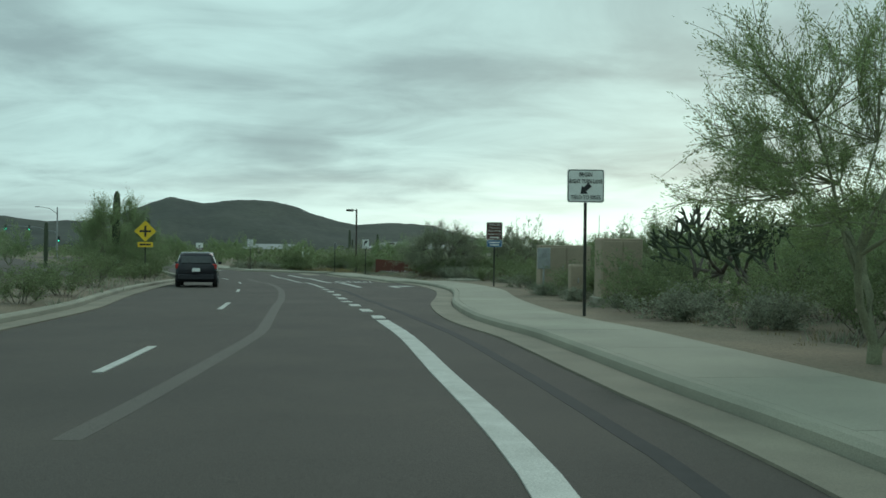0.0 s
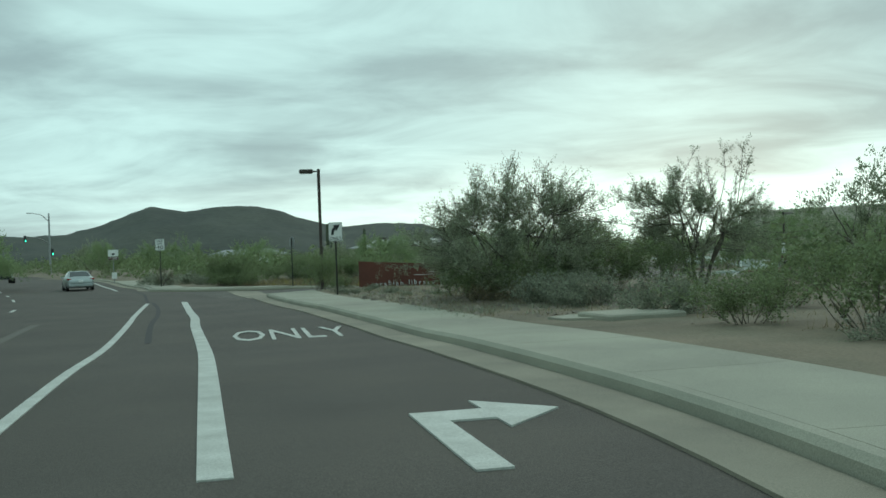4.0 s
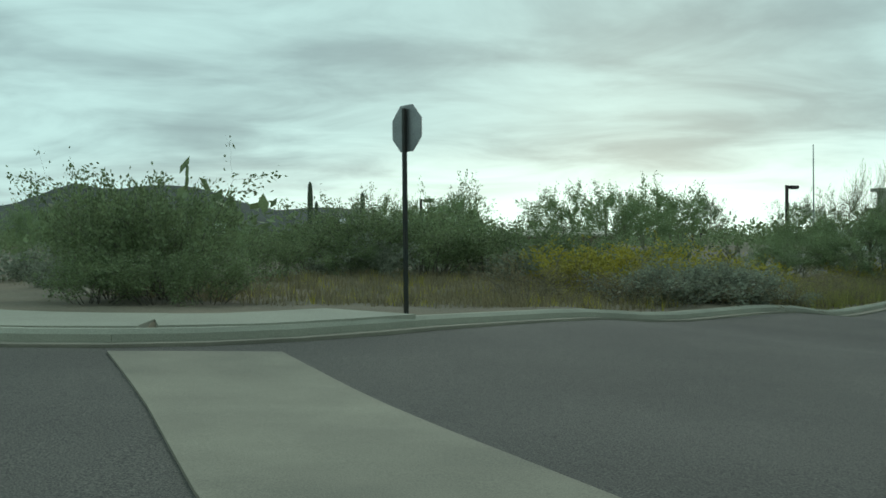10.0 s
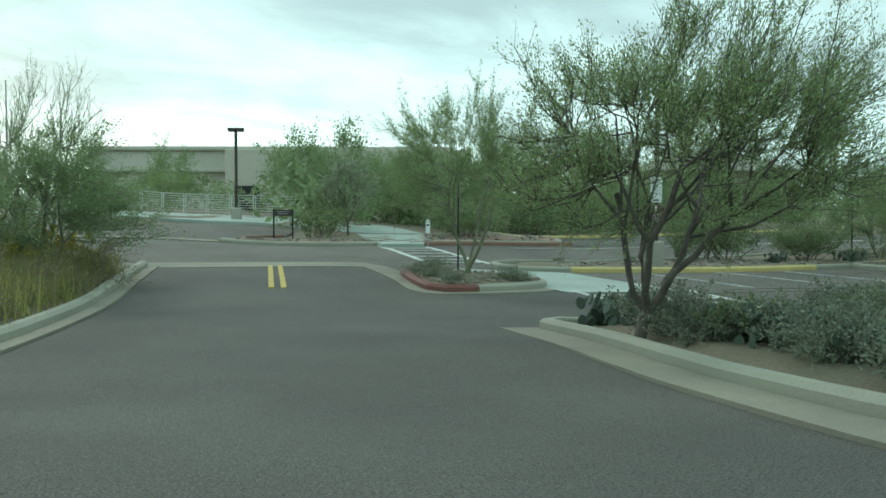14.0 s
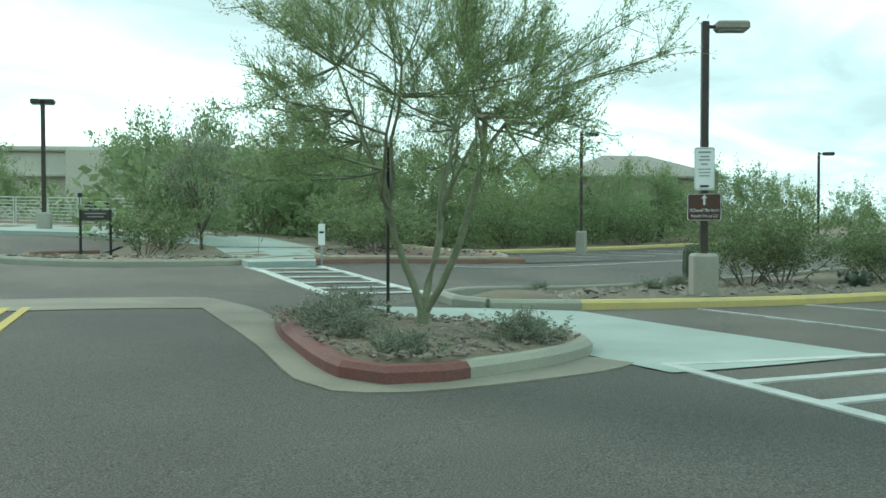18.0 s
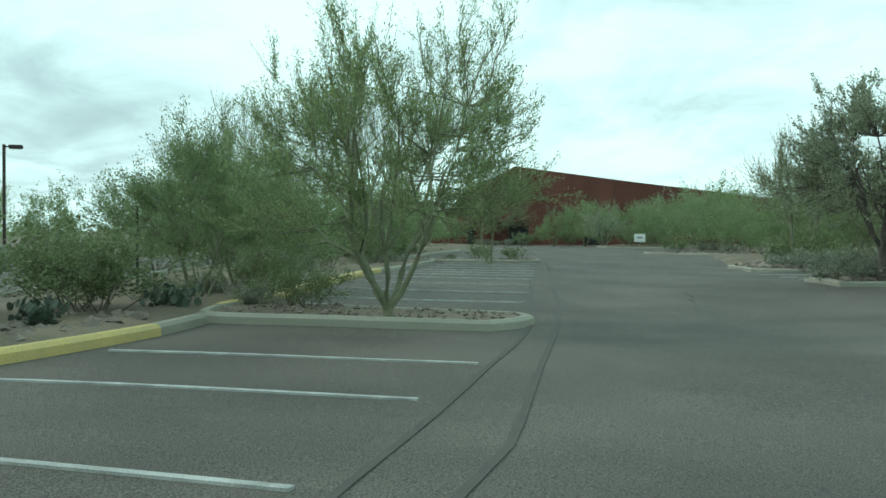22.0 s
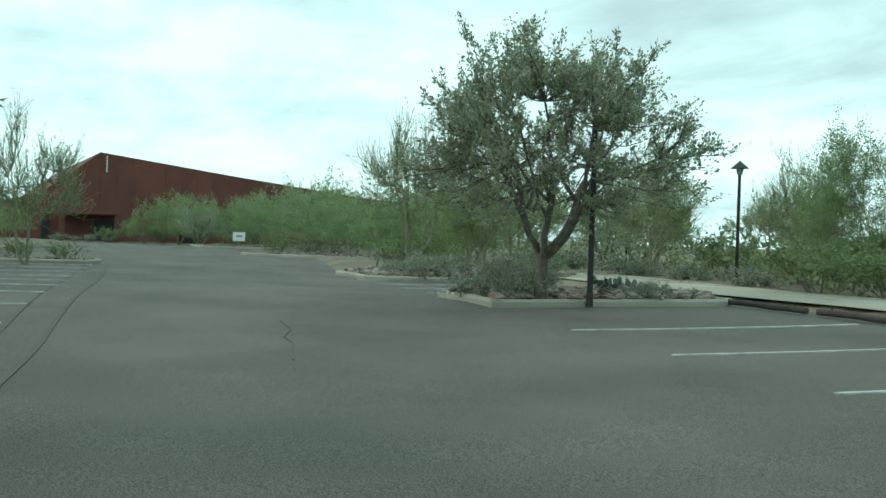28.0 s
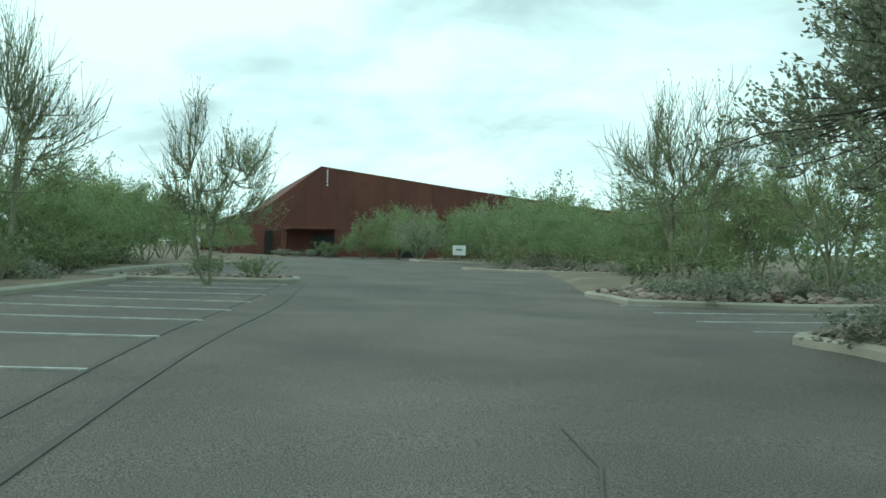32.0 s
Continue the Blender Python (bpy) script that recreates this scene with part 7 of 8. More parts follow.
for k, (x, y, h) in enumerate(((-9, 131, 4.4), (-9, 126, 4.4), (-12, 137, 4.4), (-8, 146, 4.4), (-14, 122, 4.0), (-20, 118, 3.2), (-24, 131, 4.0), (1, 150, 5.4), (25, 158, 5), (7.5, 149, 5.4), (12, 156, 5.6), (4, 144, 5.0), (16, 163, 6), (-34, 140, 4.4), (-40, 150, 4.6), (-52, 165, 5), (-60, 180, 5.5), (31, 147, 4.6), (-72, 215, 6), (-98, 190, 6), (-110, 215, 6),
                                  (12, 28, 3.2), (16, 35, 4.2), (10, 42, 3.6), (14, 48, 4.4), (20, 44, 4.6), (8.5, 52, 3.0), (22, 60, 4.6), (12, 66, 4.4), (18, 74, 4.4), (-34, 60, 4.6), (-40, 72, 4.6), (-48, 90, 4.8), (-55, 110, 4.8), (-28, 40, 4.4), (-33, 50, 4.6))):
    tree(([IW] + LOW)[k % 4], x, y, h, 5.2 if k % 4 < 1 else 4.0, "grey-green desert tree among scrub", None, 0.9)

# ---- cacti ----
def saguaro(x, y, h, arms, label):
    e = thing("saguaro", on(x, y, 0.0), label, "cactus", "saguaros")

    def column(pts, radii):
        s = Shape()
        n = 20
        for p_, r in zip(pts, radii):
            s.v += [(p_[0] + r * (1 + 0.13 * (k % 2)) * math.cos(2 * math.pi * k / n), p_[1] + r * (1 + 0.13 * (k % 2)) * math.sin(2 * math.pi * k / n), p_[2]) for k in range(n)]
        m = len(pts)
        s.f = [(i * n + k, i * n + (k + 1) % n, (i + 1) * n + (k + 1) % n, (i + 1) * n + k) for i in range(m - 1) for k in range(n)] + [tuple((m - 1) * n + k for k in range(n))]
        return s
    part("trunk", column([(0, 0, -0.2), (0, 0, h * 0.3), (0.02, 0, h * 0.8), (0.02, 0, h * 0.96), (0.02, 0, h)], [0.16, 0.21, 0.2, 0.15, 0.05]), M["cactus"], e)
    for k in range(arms):
        a = k * 2.4 + x
        dx, dy = math.cos(a), math.sin(a)
        z0 = h * (0.4 + 0.1 * k)
        part("arm", column([(dx * 0.1, dy * 0.1, z0), (dx * 0.35, dy * 0.35, z0 + 0.05), (dx * 0.5, dy * 0.5, z0 + 0.3), (dx * 0.52, dy * 0.52, z0 + h * 0.3), (dx * 0.52, dy * 0.52, z0 + h * 0.34)], [0.1, 0.12, 0.13, 0.12, 0.04]), M["cactus"], e)
    return e


for x, y, h, a in ((-20.8, 53.5, 5.4, 0), (-26.0, 74.5, 4.6, 0), (-27.5, 77, 4.2, 0), (-19.0, 152, 6.0, 1), (-15.0, 158, 5.4, 0), (28.2, 106.5, 0.9, 0), (56, 124, 3.4, 2), (60, 124.5, 3.6, 1), (62, 122, 3.2, 2), (-46, 100, 5.0, 0)):
    saguaro(x, y, h, a, "tall ribbed saguaro cactus" if h > 2 else "young ribbed saguaro cactus")


def cholla_shapes(h, n, seed, r0=0.035):
    rng.seed(seed)
    wood, tips = Shape(), Shape()

    def limb(p, d, l, r, lv):
        q = p + d * l
        (wood if lv < 2 else tips).tube([p, p.lerp(q, 0.5) + rv(0.02), q], [r, r * 1.05, r * 0.7], 6)
        if lv < 4:
            for k in range(rng.choice((2, 3))):
                limb(q, (d + rv(0.55) + Vector((0, 0, 0.3))).normalized(), l * rng.uniform(0.6, 0.85), r * 0.85, lv + 1)
    for k in range(n):
        limb(Vector((rng.uniform(-0.1, 0.1), rng.uniform(-0.1, 0.1), -0.05)), (Vector((0, 0, 1)) + rv(0.3)).normalized(), h * 0.3, r0, 0)
    top = max(v[2] for v in tips.v)
    for s in (wood, tips):
        s.v = [tuple(c * h / top for c in v) for v in s.v]
    return wood, tips


CH = [plant("cholla_cactus", cholla_shapes(2.3, 4, 5), "bark2", "cactus", "crown"), plant("cholla_cactus", cholla_shapes(1.4, 3, 9), "bark2", "cholla", "crown")]
for x, y, h, k in ((6.9, 18.6, 1.15, 0), (7.8, 17.2, 1.0, 0), (-22.4, 95.6, 1.0, 1), (-20.3, 101.2, 1.2, 1), (-10.5, 108, 1.0, 1), (2, 114, 1.1, 1), (-14, 112, 1.1, 1)):
    put(CH[k], x, y, rng.uniform(0, 360), h, "branching cholla cactus with spiny joints", "cactus", "cholla cacti")


def rosette(n, r, h, seed):
    """A clump of thick pointed leaves."""
    rng.seed(seed)
    s = Shape()
    for k in range(n):
        a, t = rng.uniform(0, 6.28), rng.uniform(0.2, 1.0)
        d = Vector((math.cos(a), math.sin(a), 0))
        sd_ = Vector((-d.y, d.x, 0)) * r * 0.16
        b, m, tip = d * 0.03, d * r * t * 0.6 + Vector((0, 0, h * (1.1 - t) * 0.7 + 0.05)), d * r * t + Vector((0, 0, h * (1.15 - t * 0.8)))
        o = len(s.v)
        s.v += [tuple(b - sd_ * 0.6), tuple(b + sd_ * 0.6), tuple(m + sd_), tuple(tip), tuple(m - sd_), tuple(m - Vector((0, 0, 0.03)))]
        s.f += [(o, o + 1, o + 2, o + 4), (o + 4, o + 2, o + 3), (o, o + 5, o + 1), (o + 1, o + 5, o + 2), (o, o + 4, o + 5), (o + 5, o + 3, o + 2), (o + 4, o + 3, o + 5)]
    return s


AG = rosette(110, 0.34, 0.36, 3).mesh("agave_leaves", M["leaf_blue"])
PR = Shape()
rng.seed(13)
for k in range(60):
    c = Vector((rng.gauss(0, 0.22), rng.gauss(0, 0.22), rng.uniform(0.04, 0.34)))
    m = Matrix.Translation(c) @ Matrix.Rotation(rng.uniform(0, 3.1), 4, "Z") @ Matrix.Rotation(rng.uniform(-0.7, 0.7), 4, "X")
    ring_ = [(0.055 * math.cos(6.283 * i / 8), 0, 0.075 * math.sin(6.283 * i / 8)) for i in range(8)]
    PR.add([m @ Vector((p_[0], -0.009, p_[2])) for p_ in ring_] + [m @ Vector((p_[0], 0.009, p_[2])) for p_ in ring_], [tuple(range(8)), tuple(range(15, 7, -1))] + [(i, 8 + i, 8 + (i + 1) % 8, (i + 1) % 8) for i in range(8)])
PRM = PR.mesh("prickly_pear_pads", M["leaf_blue"])
bed = [(3.9, 90.6), (5.4, 92.6), (6.5, 94.6), (7.4, 96.2), (7.8, 94.6), (8.0, 91.8), (6.0, 88.6)]
for k, (x, y) in enumerate(in_poly(bed, 46, 3) + [(29.2, 100.6), (26.8, 102.2), (25.9, 101.9), (38.2, 79.3), (51.5, 76.8), (49.6, 75)]):
    ob = new("prickly_pear", PRM if k % 3 else AG)
    ob.matrix_world = on(x, y, 0.08, rng.uniform(0, 360)) @ Matrix.Scale(rng.uniform(0.8, 1.25), 4)
    tagged(ob, "blue-green clump of prickly pear in the planter", "cactus", "", "stuff")

# ---- shrubs ----
def shrubs(spots, kinds, lo, hi, label, group, wide=1.0, seed=5):
    r = random.Random(seed)
    for x, y in spots:
        put(r.choice(kinds), x, y, r.uniform(0, 360), r.uniform(lo, hi), label, "shrub", group, 0.02, wide * r.uniform(0.9, 1.2))


# beside the sidewalk
shrubs([(4.2, 25.5), (4.9, 24.2), (5.4, 19.2), (4.6, 16.6), (5.6, 15.8), (3.9, 33.5), (4.8, 36), (3.4, 40.5), (3.0, 45), (1.8, 46.5), (6.2, 22), (6.6, 27), (7.2, 32), (6, 38), (4.6, 43.2), (3.4, 50), (6.5, 13.2), (7.2, 10.5), (8, 14.5)], CR, 0.55, 1.0, "grey-green creosote bush beside the sidewalk", "creosote bushes", 1.1)
shrubs([(5.2, 14.2), (6.0, 12.0), (4.5, 18.5), (4.0, 22), (3.6, 27), (3.3, 36), (2.6, 43), (1.3, 50), (0.5, 53.5), (-0.4, 55)], SG, 0.6, 1.1, "pale brittlebush beside the sidewalk", "brittlebushes", 1.1)
shrubs([(-4.9, 66.5), (-6.0, 70.2), (-7.4, 73.2), (-4.2, 64.4), (-3.2, 63.4), (-1.5, 61)], SG, 0.28, 0.45, "low dry brittlebush before the name wall", "brittlebushes", 1.1)
shrubs([(-2.3, 58.6), (-0.9, 57.5), (0.4, 57.4), (1.6, 57.9), (-1.9, 60.2), (2.8, 57.2)], CR, 0.75, 1.0, "dark scrubby bush under the broad mesquite", "creosote bushes", 1.1)
shrubs([(-0.5, 56.8), (-1.8, 57.6)], DRY, 0.9, 1.1, "grey dry twigs under the broad mesquite", "grass clumps", 1.1)
shrubs([(-7.0, 68.3), (-6.75, 67.1), (-6.45, 66.5), (-5.97, 68.7), (-6.3, 67.6)], SG, 0.30, 0.42, "small sage plant beside the sidewalk", "brittlebushes", 1.0)
# round the library name wall
shrubs([(-7.6, 72.9), (-8.3, 74.2), (-2.6, 71.5), (-1.8, 70.2), (-0.6, 68), (0.6, 66), (-2.2, 74.5), (-5.2, 75.5)], CR, 0.35, 0.65, "open creosote bush near the name wall", "creosote bushes", 1.0)
shrubs([(-8.3, 71.4)], CR, 1.15, 1.2, "tall slender creosote bush beside the lamp post", "creosote bushes", 0.6)
# median
shrubs([(-9.6, 17.5), (-10.5, 22), (-12.4, 29), (-14.2, 38), (-18.6, 52.6), (-17.8, 51), (-19.2, 55.5), (-17.6, 46.5), (-22, 62), (-25.6, 72), (-28, 80), (-33, 88.5), (-34.6, 92), (-37.5, 97), (-39, 101.5), (-42, 108), (-45, 114), (-49, 122)], CR, 0.5, 1.0, "dark creosote bush in the median", "creosote bushes", 1.1)
# the far corner: one big bush and its neighbours
shrubs([(-17.0, 90.7), (-16.0, 90.5), (-17.3, 91.6)], CR, 1.35, 1.5, "big dark creosote bush at the corner", "creosote bushes", 0.75)
shrubs([(-16.9, 89.1), (-15.9, 88.9), (-16.2, 90.2), (-15.1, 89.0)], CR, 0.55, 0.7, "dark low creosote bush at the corner", "creosote bushes", 1.3)
shrubs([(-17.4, 97.6), (-20.0, 99.8), (-15.0, 96.4), (-13.4, 98.4)], CR, 0.65, 0.85, "dark creosote bush behind the corner", "creosote bushes", 1.05)
shrubs([(-21.5, 99.5), (-22.8, 97.2), (-20.5, 104.5), (-19.4, 95.2), (-14.2, 102.5), (-24.5, 100.2)], SG, 0.8, 1.3, "grey brittlebush at the corner", "brittlebushes", 1.1)
# verge on the left of the driveway
shrubs([(-8.5, 100), (-6, 101.5), (-10, 103.5), (-4.5, 104.2), (-2.4, 106.5), (-13, 99), (-0.8, 108.5)], SG, 1.0, 1.6, "pale dry brittlebush in the verge", "brittlebushes", 1.2)
shrubs([(-6.6, 94.3), (-5.6, 95.0), (-4.7, 95.6), (-3.6, 96.8), (-6.0, 96.2), (-4.4, 97.4)], SG, 1.05, 1.35, "mounded grey-green brittlebush along the driveway", "brittlebushes", 1.15)
shrubs([(-6.9, 97.4), (-5.3, 98.5), (-4.0, 99.6), (-2.5, 101.0), (-7.9, 98.6)], FL, 1.4, 1.65, "yellow-flowering bush behind the brittlebush mound", "flowering bushes", 1.1)
shrubs([(-3.6, 103), (-1.2, 104.2), (0.4, 105.4), (2.6, 106.2), (-0.4, 103.2), (3.6, 107.6), (1.4, 103.6), (-2.2, 101.2), (5.4, 110.2)], FL, 0.8, 1.3, "yellow-flowering bush in the verge", "flowering bushes", 1.1)
shrubs([(-5.4, 95.2), (-3.8, 97), (-2.2, 98.8), (-0.8, 100.6), (0.8, 102.4), (2.4, 104.2), (4.2, 106.4), (-7.4, 94.2), (-9.8, 93.2), (5.6, 108.4), (-4.8, 98.8), (-3.0, 97.2), (-1.4, 99.2), (0.1, 101.0), (1.5, 102.6), (3.0, 104.3), (4.6, 106.0), (-2.2, 99.6), (-0.4, 102.0), (1.0, 103.8)], DRY, 0.9, 1.5, "tawny dry grass clump in the verge", "grass clumps", 1.2)
shrubs([(-13, 108), (-9, 110), (-6, 113), (-2, 115.5), (-16, 110), (-19, 108), (-11, 115), (-4, 119), (1, 119), (-7, 106), (-15, 104), (-22, 112), (-26, 116), (-5, 124), (-12, 124), (-3, 129), (-17, 128)], CR, 0.7, 1.1, "dense creosote bush in the desert", "creosote bushes", 1.2)
shrubs([(-11.5, 100), (-9.8, 101), (-13.2, 99.5), (-8.2, 102.3), (-14.5, 101.5), (-11, 103.2), (-12.4, 102), (-7.0, 104.0)], CR, 1.1, 1.4, "dark creosote bush behind the dry grass", "creosote bushes", 1.15)
# planters by the lot
shrubs([(21.75, 119.4)], CR, 1.5, 1.5, "shaggy shrub with a dry skirt beside the notice board", "creosote bushes", 0.55)
shrubs([(21.75, 119.35)], DRY, 1.5, 1.5, "dry tan skirt of grass under the shaggy shrub", "grass clumps", 0.7)
shrubs([(26.05, 103.6), (24.9, 103.9)], CR, 1.2, 1.35, "open green shrub behind the yellow kerb", "creosote bushes", 0.95)
shrubs([(27.9, 101.6), (28.7, 102.1)], CR, 0.85, 1.0, "round dark shrub behind the yellow kerb", "creosote bushes", 1.1)
shrubs([(30.4, 100.9), (32.4, 100.4), (33.6, 99.4), (36.5, 98.9), (39.5, 99.4), (42, 98.2), (29.9, 99.2), (28.9, 98.4), (46, 98), (49, 97.2), (54, 95.6), (58, 94.8)], CR + SG, 0.5, 0.85, "green shrub behind the stalls", "creosote bushes", 1.1)
shrubs([(22.7, 105.2), (24.2, 105.3), (20.3, 106.4)], SG, 0.3, 0.45, "low sage in the stony verge", "brittlebushes", 1.0)
shrubs(in_poly(bed, 18, 8), SG, 0.65, 0.95, "pale brittlebush in the driveway planter", "brittlebushes", 1.0)
shrubs(in_poly(bed, 7, 9), CR, 0.35, 0.5, "green shrub in the driveway planter", "creosote bushes", 1.0)
shrubs([(11.9, 103.9), (12.6, 104.5), (11.4, 103.3), (13.6, 102.5), (11.2, 102.4), (12.8, 102.2), (12.2, 104.4)], SG, 0.42, 0.62, "low green weed on the entrance island", "brittlebushes", 1.0)
shrubs([(37.6, 83.0), (38.7, 81.4)], SG, 1.0, 1.3, "pale green shrub on the lot island", "brittlebushes", 1.0)
shrubs([(36.3, 80.2), (37.2, 79.0), (38.0, 78.2), (36.1, 79)], SG, 0.4, 0.6, "low sage on the lot island", "brittlebushes", 1.1)
shrubs([(50.2, 77.4), (51.5, 75.2), (50.8, 73.6), (53.2, 76.8), (49, 73.6)], SG, 0.7, 1.2, "pale green shrub on the long island", "brittlebushes", 1.2)
shrubs([(62.5, 93.2), (64.5, 93.6), (67.5, 93.4), (60.5, 94.2), (58.5, 94.4), (54.8, 95.2), (71.5, 92.4), (76, 91.2)], SG + CR, 0.8, 1.2, "green shrub behind the stall row", "lot shrubs", 1.2)
shrubs([(143, 72.5), (140, 69.5), (137.5, 68), (141.5, 71)], SG, 0.8, 1.2, "low desert shrub before the library entrance", "lot shrubs", 1.2)
shrubs([(60.6, 87.4), (62.2, 88.8), (63, 90.2), (65.5, 93.5), (68, 92.8)], SG + CR, 0.4, 0.8, "low shrub near the stall island", "brittlebushes", 1.0)
shrubs([(34.9, 73.4), (37.5, 72.6), (40.5, 71.5), (44.5, 70.2), (47.8, 69.2), (46, 66.6), (42, 67.8), (50.5, 67.5), (54, 66.8), (58, 66.2), (39.5, 69), (33, 71), (61, 70), (66, 69.5), (70, 67.8), (82.5, 65), (85, 68.5), (90, 63.5), (98, 60.5), (110, 62.5), (114, 60), (126, 54.5), (130, 59.5), (133, 63), (136, 68)], SG + CR, 0.8, 1.3, "green and grey shrub beside the parking lot", "lot shrubs", 1.2)
shrubs([(24.9, 114.4), (26.6, 115.6), (27.6, 117.4), (28.6, 119.4), (19.7, 117.6), (30.5, 118.5), (34.5, 122.8), (39, 121.8), (43, 121.4), (47, 120.6), (52, 119.4), (57, 118.2), (62, 116.4), (37, 104.3), (45, 103), (53, 101.4)], CR, 0.8, 1.25, "dark green shrub by the inner street", "creosote bushes", 1.2)

# ---- grass tufts and far scrub, past counting ----
def tufts(name, spots, h, mat, label, blades=14, seed=2, spread=0.16, width=0.012):
    r = random.Random(seed)
    s = Shape()
    for x, y in spots:
        z = G(x, y) + 0.06
        k_ = r.uniform(0.6, 1.3)
        for b in range(blades):
            a = r.uniform(0, 6.283)
            bx, by = x + r.gauss(0, spread * 0.5), y + r.gauss(0, spread * 0.5)
            dx, dy = math.cos(a) * spread * r.random(), math.sin(a) * spread * r.random()
            hh = h * k_ * r.uniform(0.5, 1.1)
            o = len(s.v)
            wx, wy = -math.sin(a) * width, math.cos(a) * width
            s.v += [(bx - wx, by - wy, z), (bx + wx, by + wy, z), (bx + dx, by + dy, z + hh)]
            s.f.append((o, o + 1, o + 2))
    return tagged(part(name, s, M[mat]), label, "grass", "", "stuff")


verge = [(-11.6, 88.6), (-7.9, 92.0), (-4.5, 95.8), (-1.4, 99.7), (2, 103.4), (5, 107), (8, 111.4), (4, 114), (-4, 107), (-14, 100), (-18, 92.5), (-14.5, 88.9)]
tufts("dry_grass", in_poly(verge, 2300, 31), 0.30, "straw", "tawny dry grass along the driveway verge", 16, 3, 0.24)
kerb_grass = [(-3.0, 96.6), (-1.0, 98.9), (0.8, 101.0), (2.7, 103.3), (4.9, 106.3), (6.4, 108.5), (4.6, 109.2), (1.6, 105.6), (-1.0, 102.4), (-3.6, 99.4)]
tufts("tall_grass", in_poly(kerb_grass, 260, 35), 0.62, "straw", "tall golden dry grass leaning over the kerb", 26, 13, 0.34)
tufts("tall_grass", in_poly(kerb_grass, 520, 36), 0.6, "verge_grass", "tall yellow-green grass leaning over the kerb", 26, 14, 0.34)
tufts("green_weeds", in_poly(verge, 350, 33), 0.3, "flower", "yellow-green weeds along the driveway verge", 12, 4, 0.2)
desert_bits = [([(2.5, 44), (0, 53), (-4, 63), (-8, 74), (-4, 80), (2, 87), (10, 80), (8, 60), (7, 44)], 900), ([(6, 5), (4, 20), (3, 30), (3, 44), (12, 44), (14, 5)], 700), ([(-16, 93), (-22, 97), (-27, 107), (-8, 118), (0, 108), (-8, 96)], 700), ([(-9, 16), (-17.5, 52), (-25, 73), (-34, 92), (-38, 90), (-29, 70), (-15, 20)], 500), ([(34, 70), (52, 70), (70, 64), (60, 56), (36, 62)], 500)]
sp = []
for poly, n in desert_bits:
    sp += in_poly(poly, n, n + 5)
tufts("edge_weeds", in_poly(edge_bed, 260, 79), 0.20, "leaf_sage", "dry grey-green weeds behind the sidewalk", 18, 9, 0.3, 0.010)
tufts("edge_grass", in_poly(edge_bed, 620, 81), 0.15, "straw", "tawny dry grass behind the sidewalk", 14, 10, 0.22)
tufts("desert_grass", sp, 0.22, "straw", "sparse dry grass and weeds on the desert soil", 8, 6, 0.2)
tufts("desert_weeds", [(x + 0.7, y + 0.5) for x, y in sp[::2]], 0.25, "leaf_sage", "sparse grey-green weeds on the desert soil", 12, 8, 0.26, 0.016)


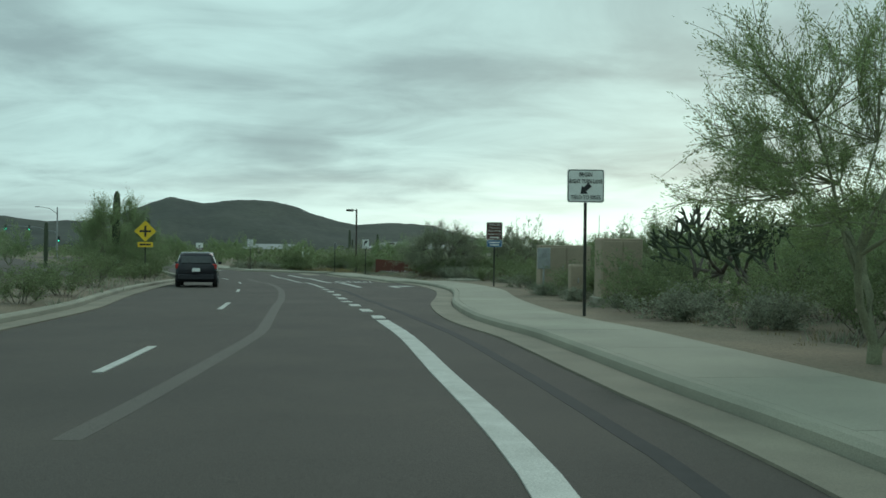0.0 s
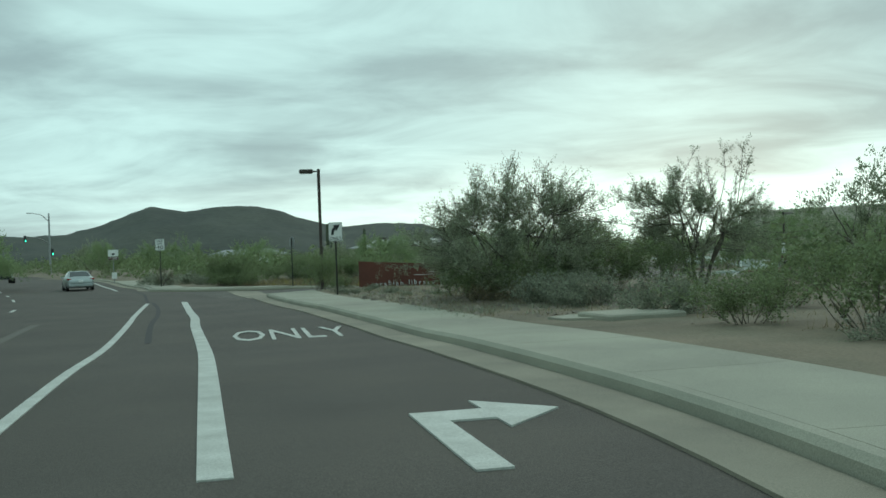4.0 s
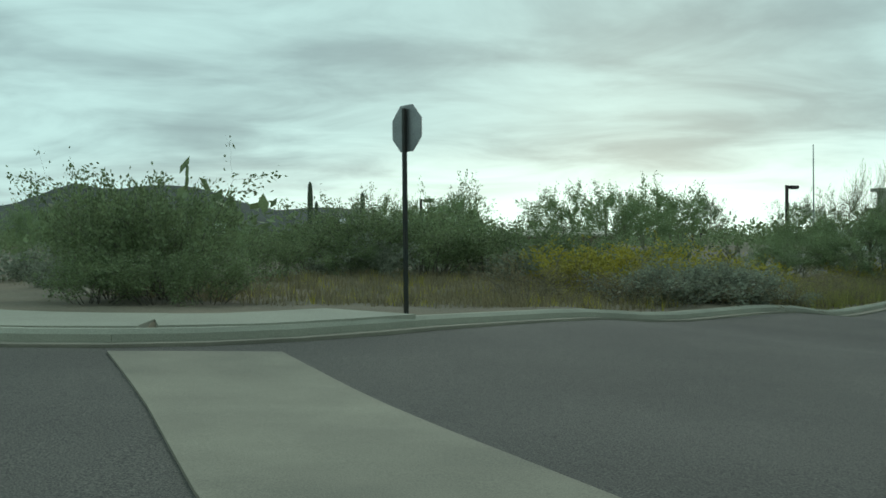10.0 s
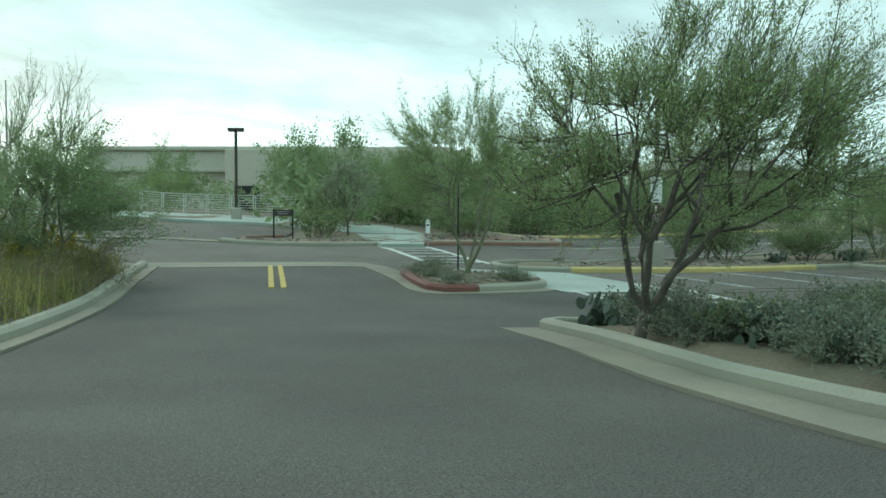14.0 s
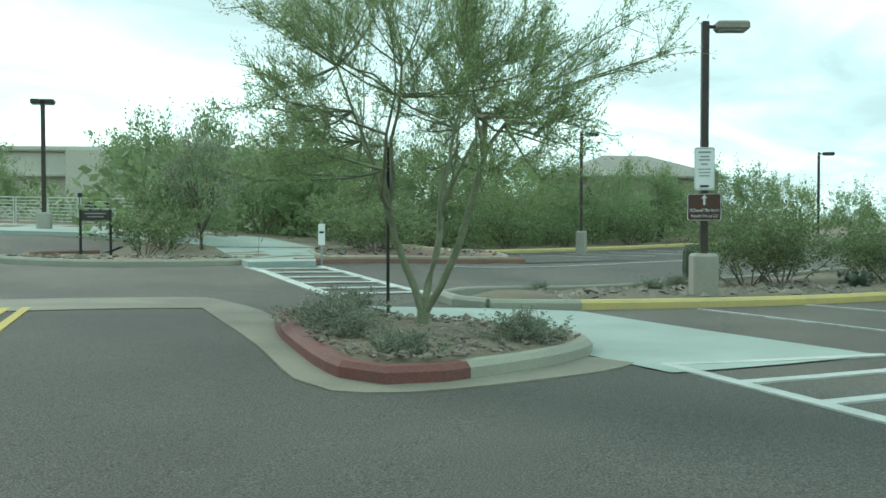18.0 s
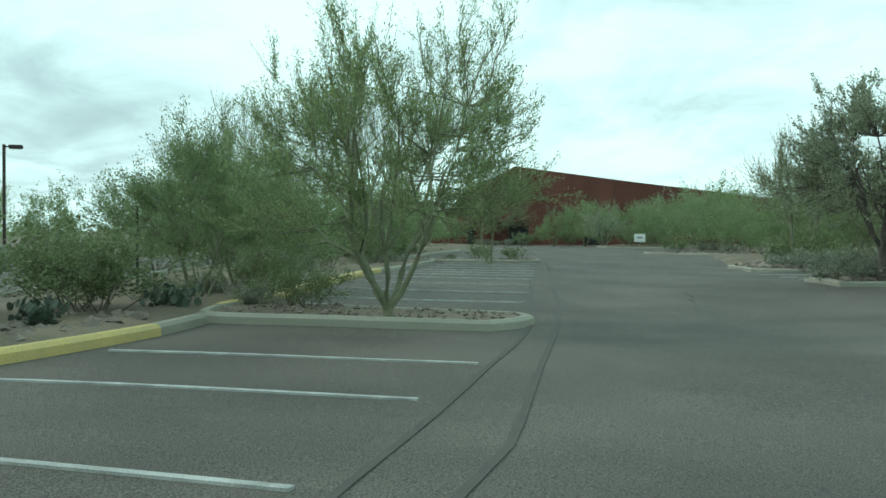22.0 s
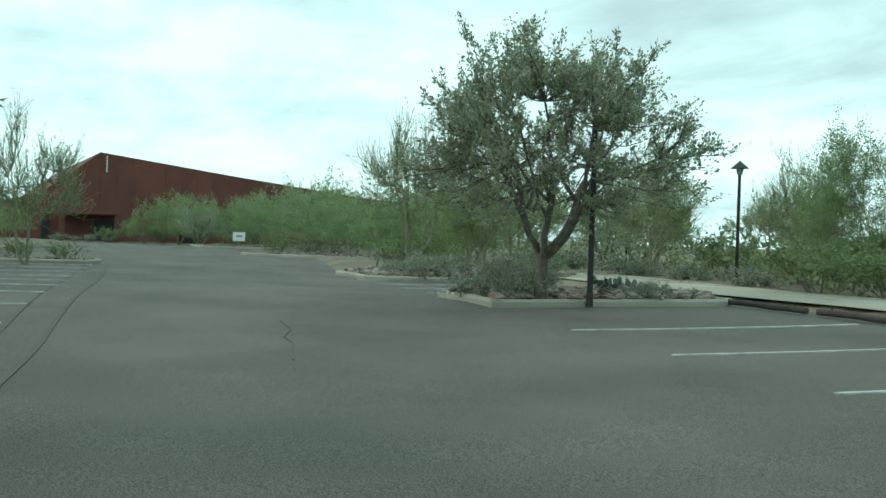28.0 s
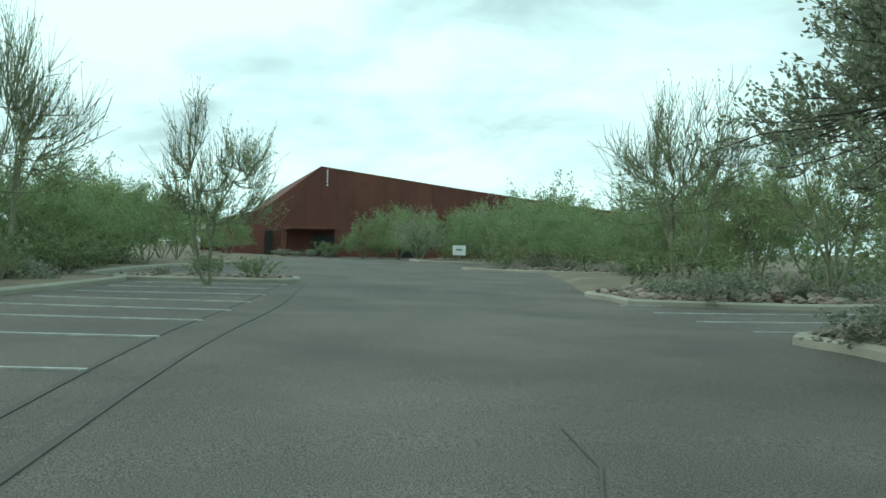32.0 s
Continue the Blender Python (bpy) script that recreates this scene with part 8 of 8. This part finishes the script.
def scrub(name, n, region, lo, hi, seed, label, mat, leaves=110, leaf=1.0):
    """Far scrub as one mesh of many ragged clumps."""
    r = random.Random(seed)
    clumps = []
    placed = 0
    while placed < n:
        x, y = r.uniform(*region[0]), r.uniform(*region[1])
        pa, pb = np.array([x]), np.array([y])
        if any(inside(pa, pb, q)[0] or edge_distance(pa, pb, q)[0] < 2.5 for q in PAVED):
            continue
        placed += 1
        z, k = G(x, y), r.uniform(lo, hi)
        clumps.append((x, y, z, k))
    g = np.random.default_rng(seed)
    c = np.repeat(np.array(clumps), leaves, 0)
    m = len(c)
    a, t, e_ = g.uniform(0, 6.283, m), g.random(m) ** 0.6, g.uniform(0.03, 1.0, m)
    rad = c[:, 3] * 0.8 * t * np.sqrt(np.maximum(0.05, 1 - (e_ - 0.35) ** 2 * 1.9)) * (1 + 0.25 * np.sin(a * 3 + c[:, 0]))
    mid = np.stack([c[:, 0] + np.cos(a) * rad, c[:, 1] + np.sin(a) * rad, c[:, 2] + c[:, 3] * e_ * (1 + 0.15 * np.sin(a * 2 + c[:, 1]))], 1)
    d1, d2 = g.normal(0, 1, (m, 3)), g.normal(0, 1, (m, 3))
    d1 *= (c[:, 3] * 0.095 * leaf / np.linalg.norm(d1, axis=1))[:, None]
    d2 *= (c[:, 3] * 0.055 * leaf / np.linalg.norm(d2, axis=1))[:, None]
    s = Leaves(np.stack([mid - d1, mid + d2, mid + d1, mid - d2], 1).reshape(-1, 3), np.arange(m * 4).reshape(-1, 4)).mesh(name, M[mat])
    return tagged(part(name, s, M[mat]), label, "scrub", "", "stuff")


scrub("far_scrub", 520, ((-140, 60), (112, 330)), 0.9, 3.2, 41, "dark desert scrub in the distance", "leaf_cr")
scrub("far_scrub", 260, ((8, 60), (-10, 84)), 0.6, 2.0, 43, "desert scrub behind the sidewalk", "leaf_cr")
scrub("far_scrub", 260, ((-110, -16), (10, 130)), 0.8, 2.6, 45, "desert scrub beyond the median", "leaf_cr")
scrub("far_scrub", 160, ((30, 190), (10, 64)), 0.8, 2.2, 47, "olive scrub beside the parking lot", "leaf_cr")
scrub("far_scrub", 260, ((16, 190), (122, 200)), 0.8, 3.0, 49, "green scrub beyond the inner street", "leaf_lot")
scrub("far_scrub", 500, ((-500, 300), (330, 900)), 2.5, 6.0, 51, "dark desert scrub toward the hills", "leaf_cr")
scrub("bay_scrub", 90, ((30, 80), (122, 131)), 1.8, 3.4, 53, "dense green thicket behind the far parking bay", "leaf_lot", 620, 0.42)
scrub("island_scrub", 16, ((63, 84), (92, 97)), 1.4, 2.6, 55, "dense olive thicket behind the stall row", "leaf_cr", 500, 0.45)
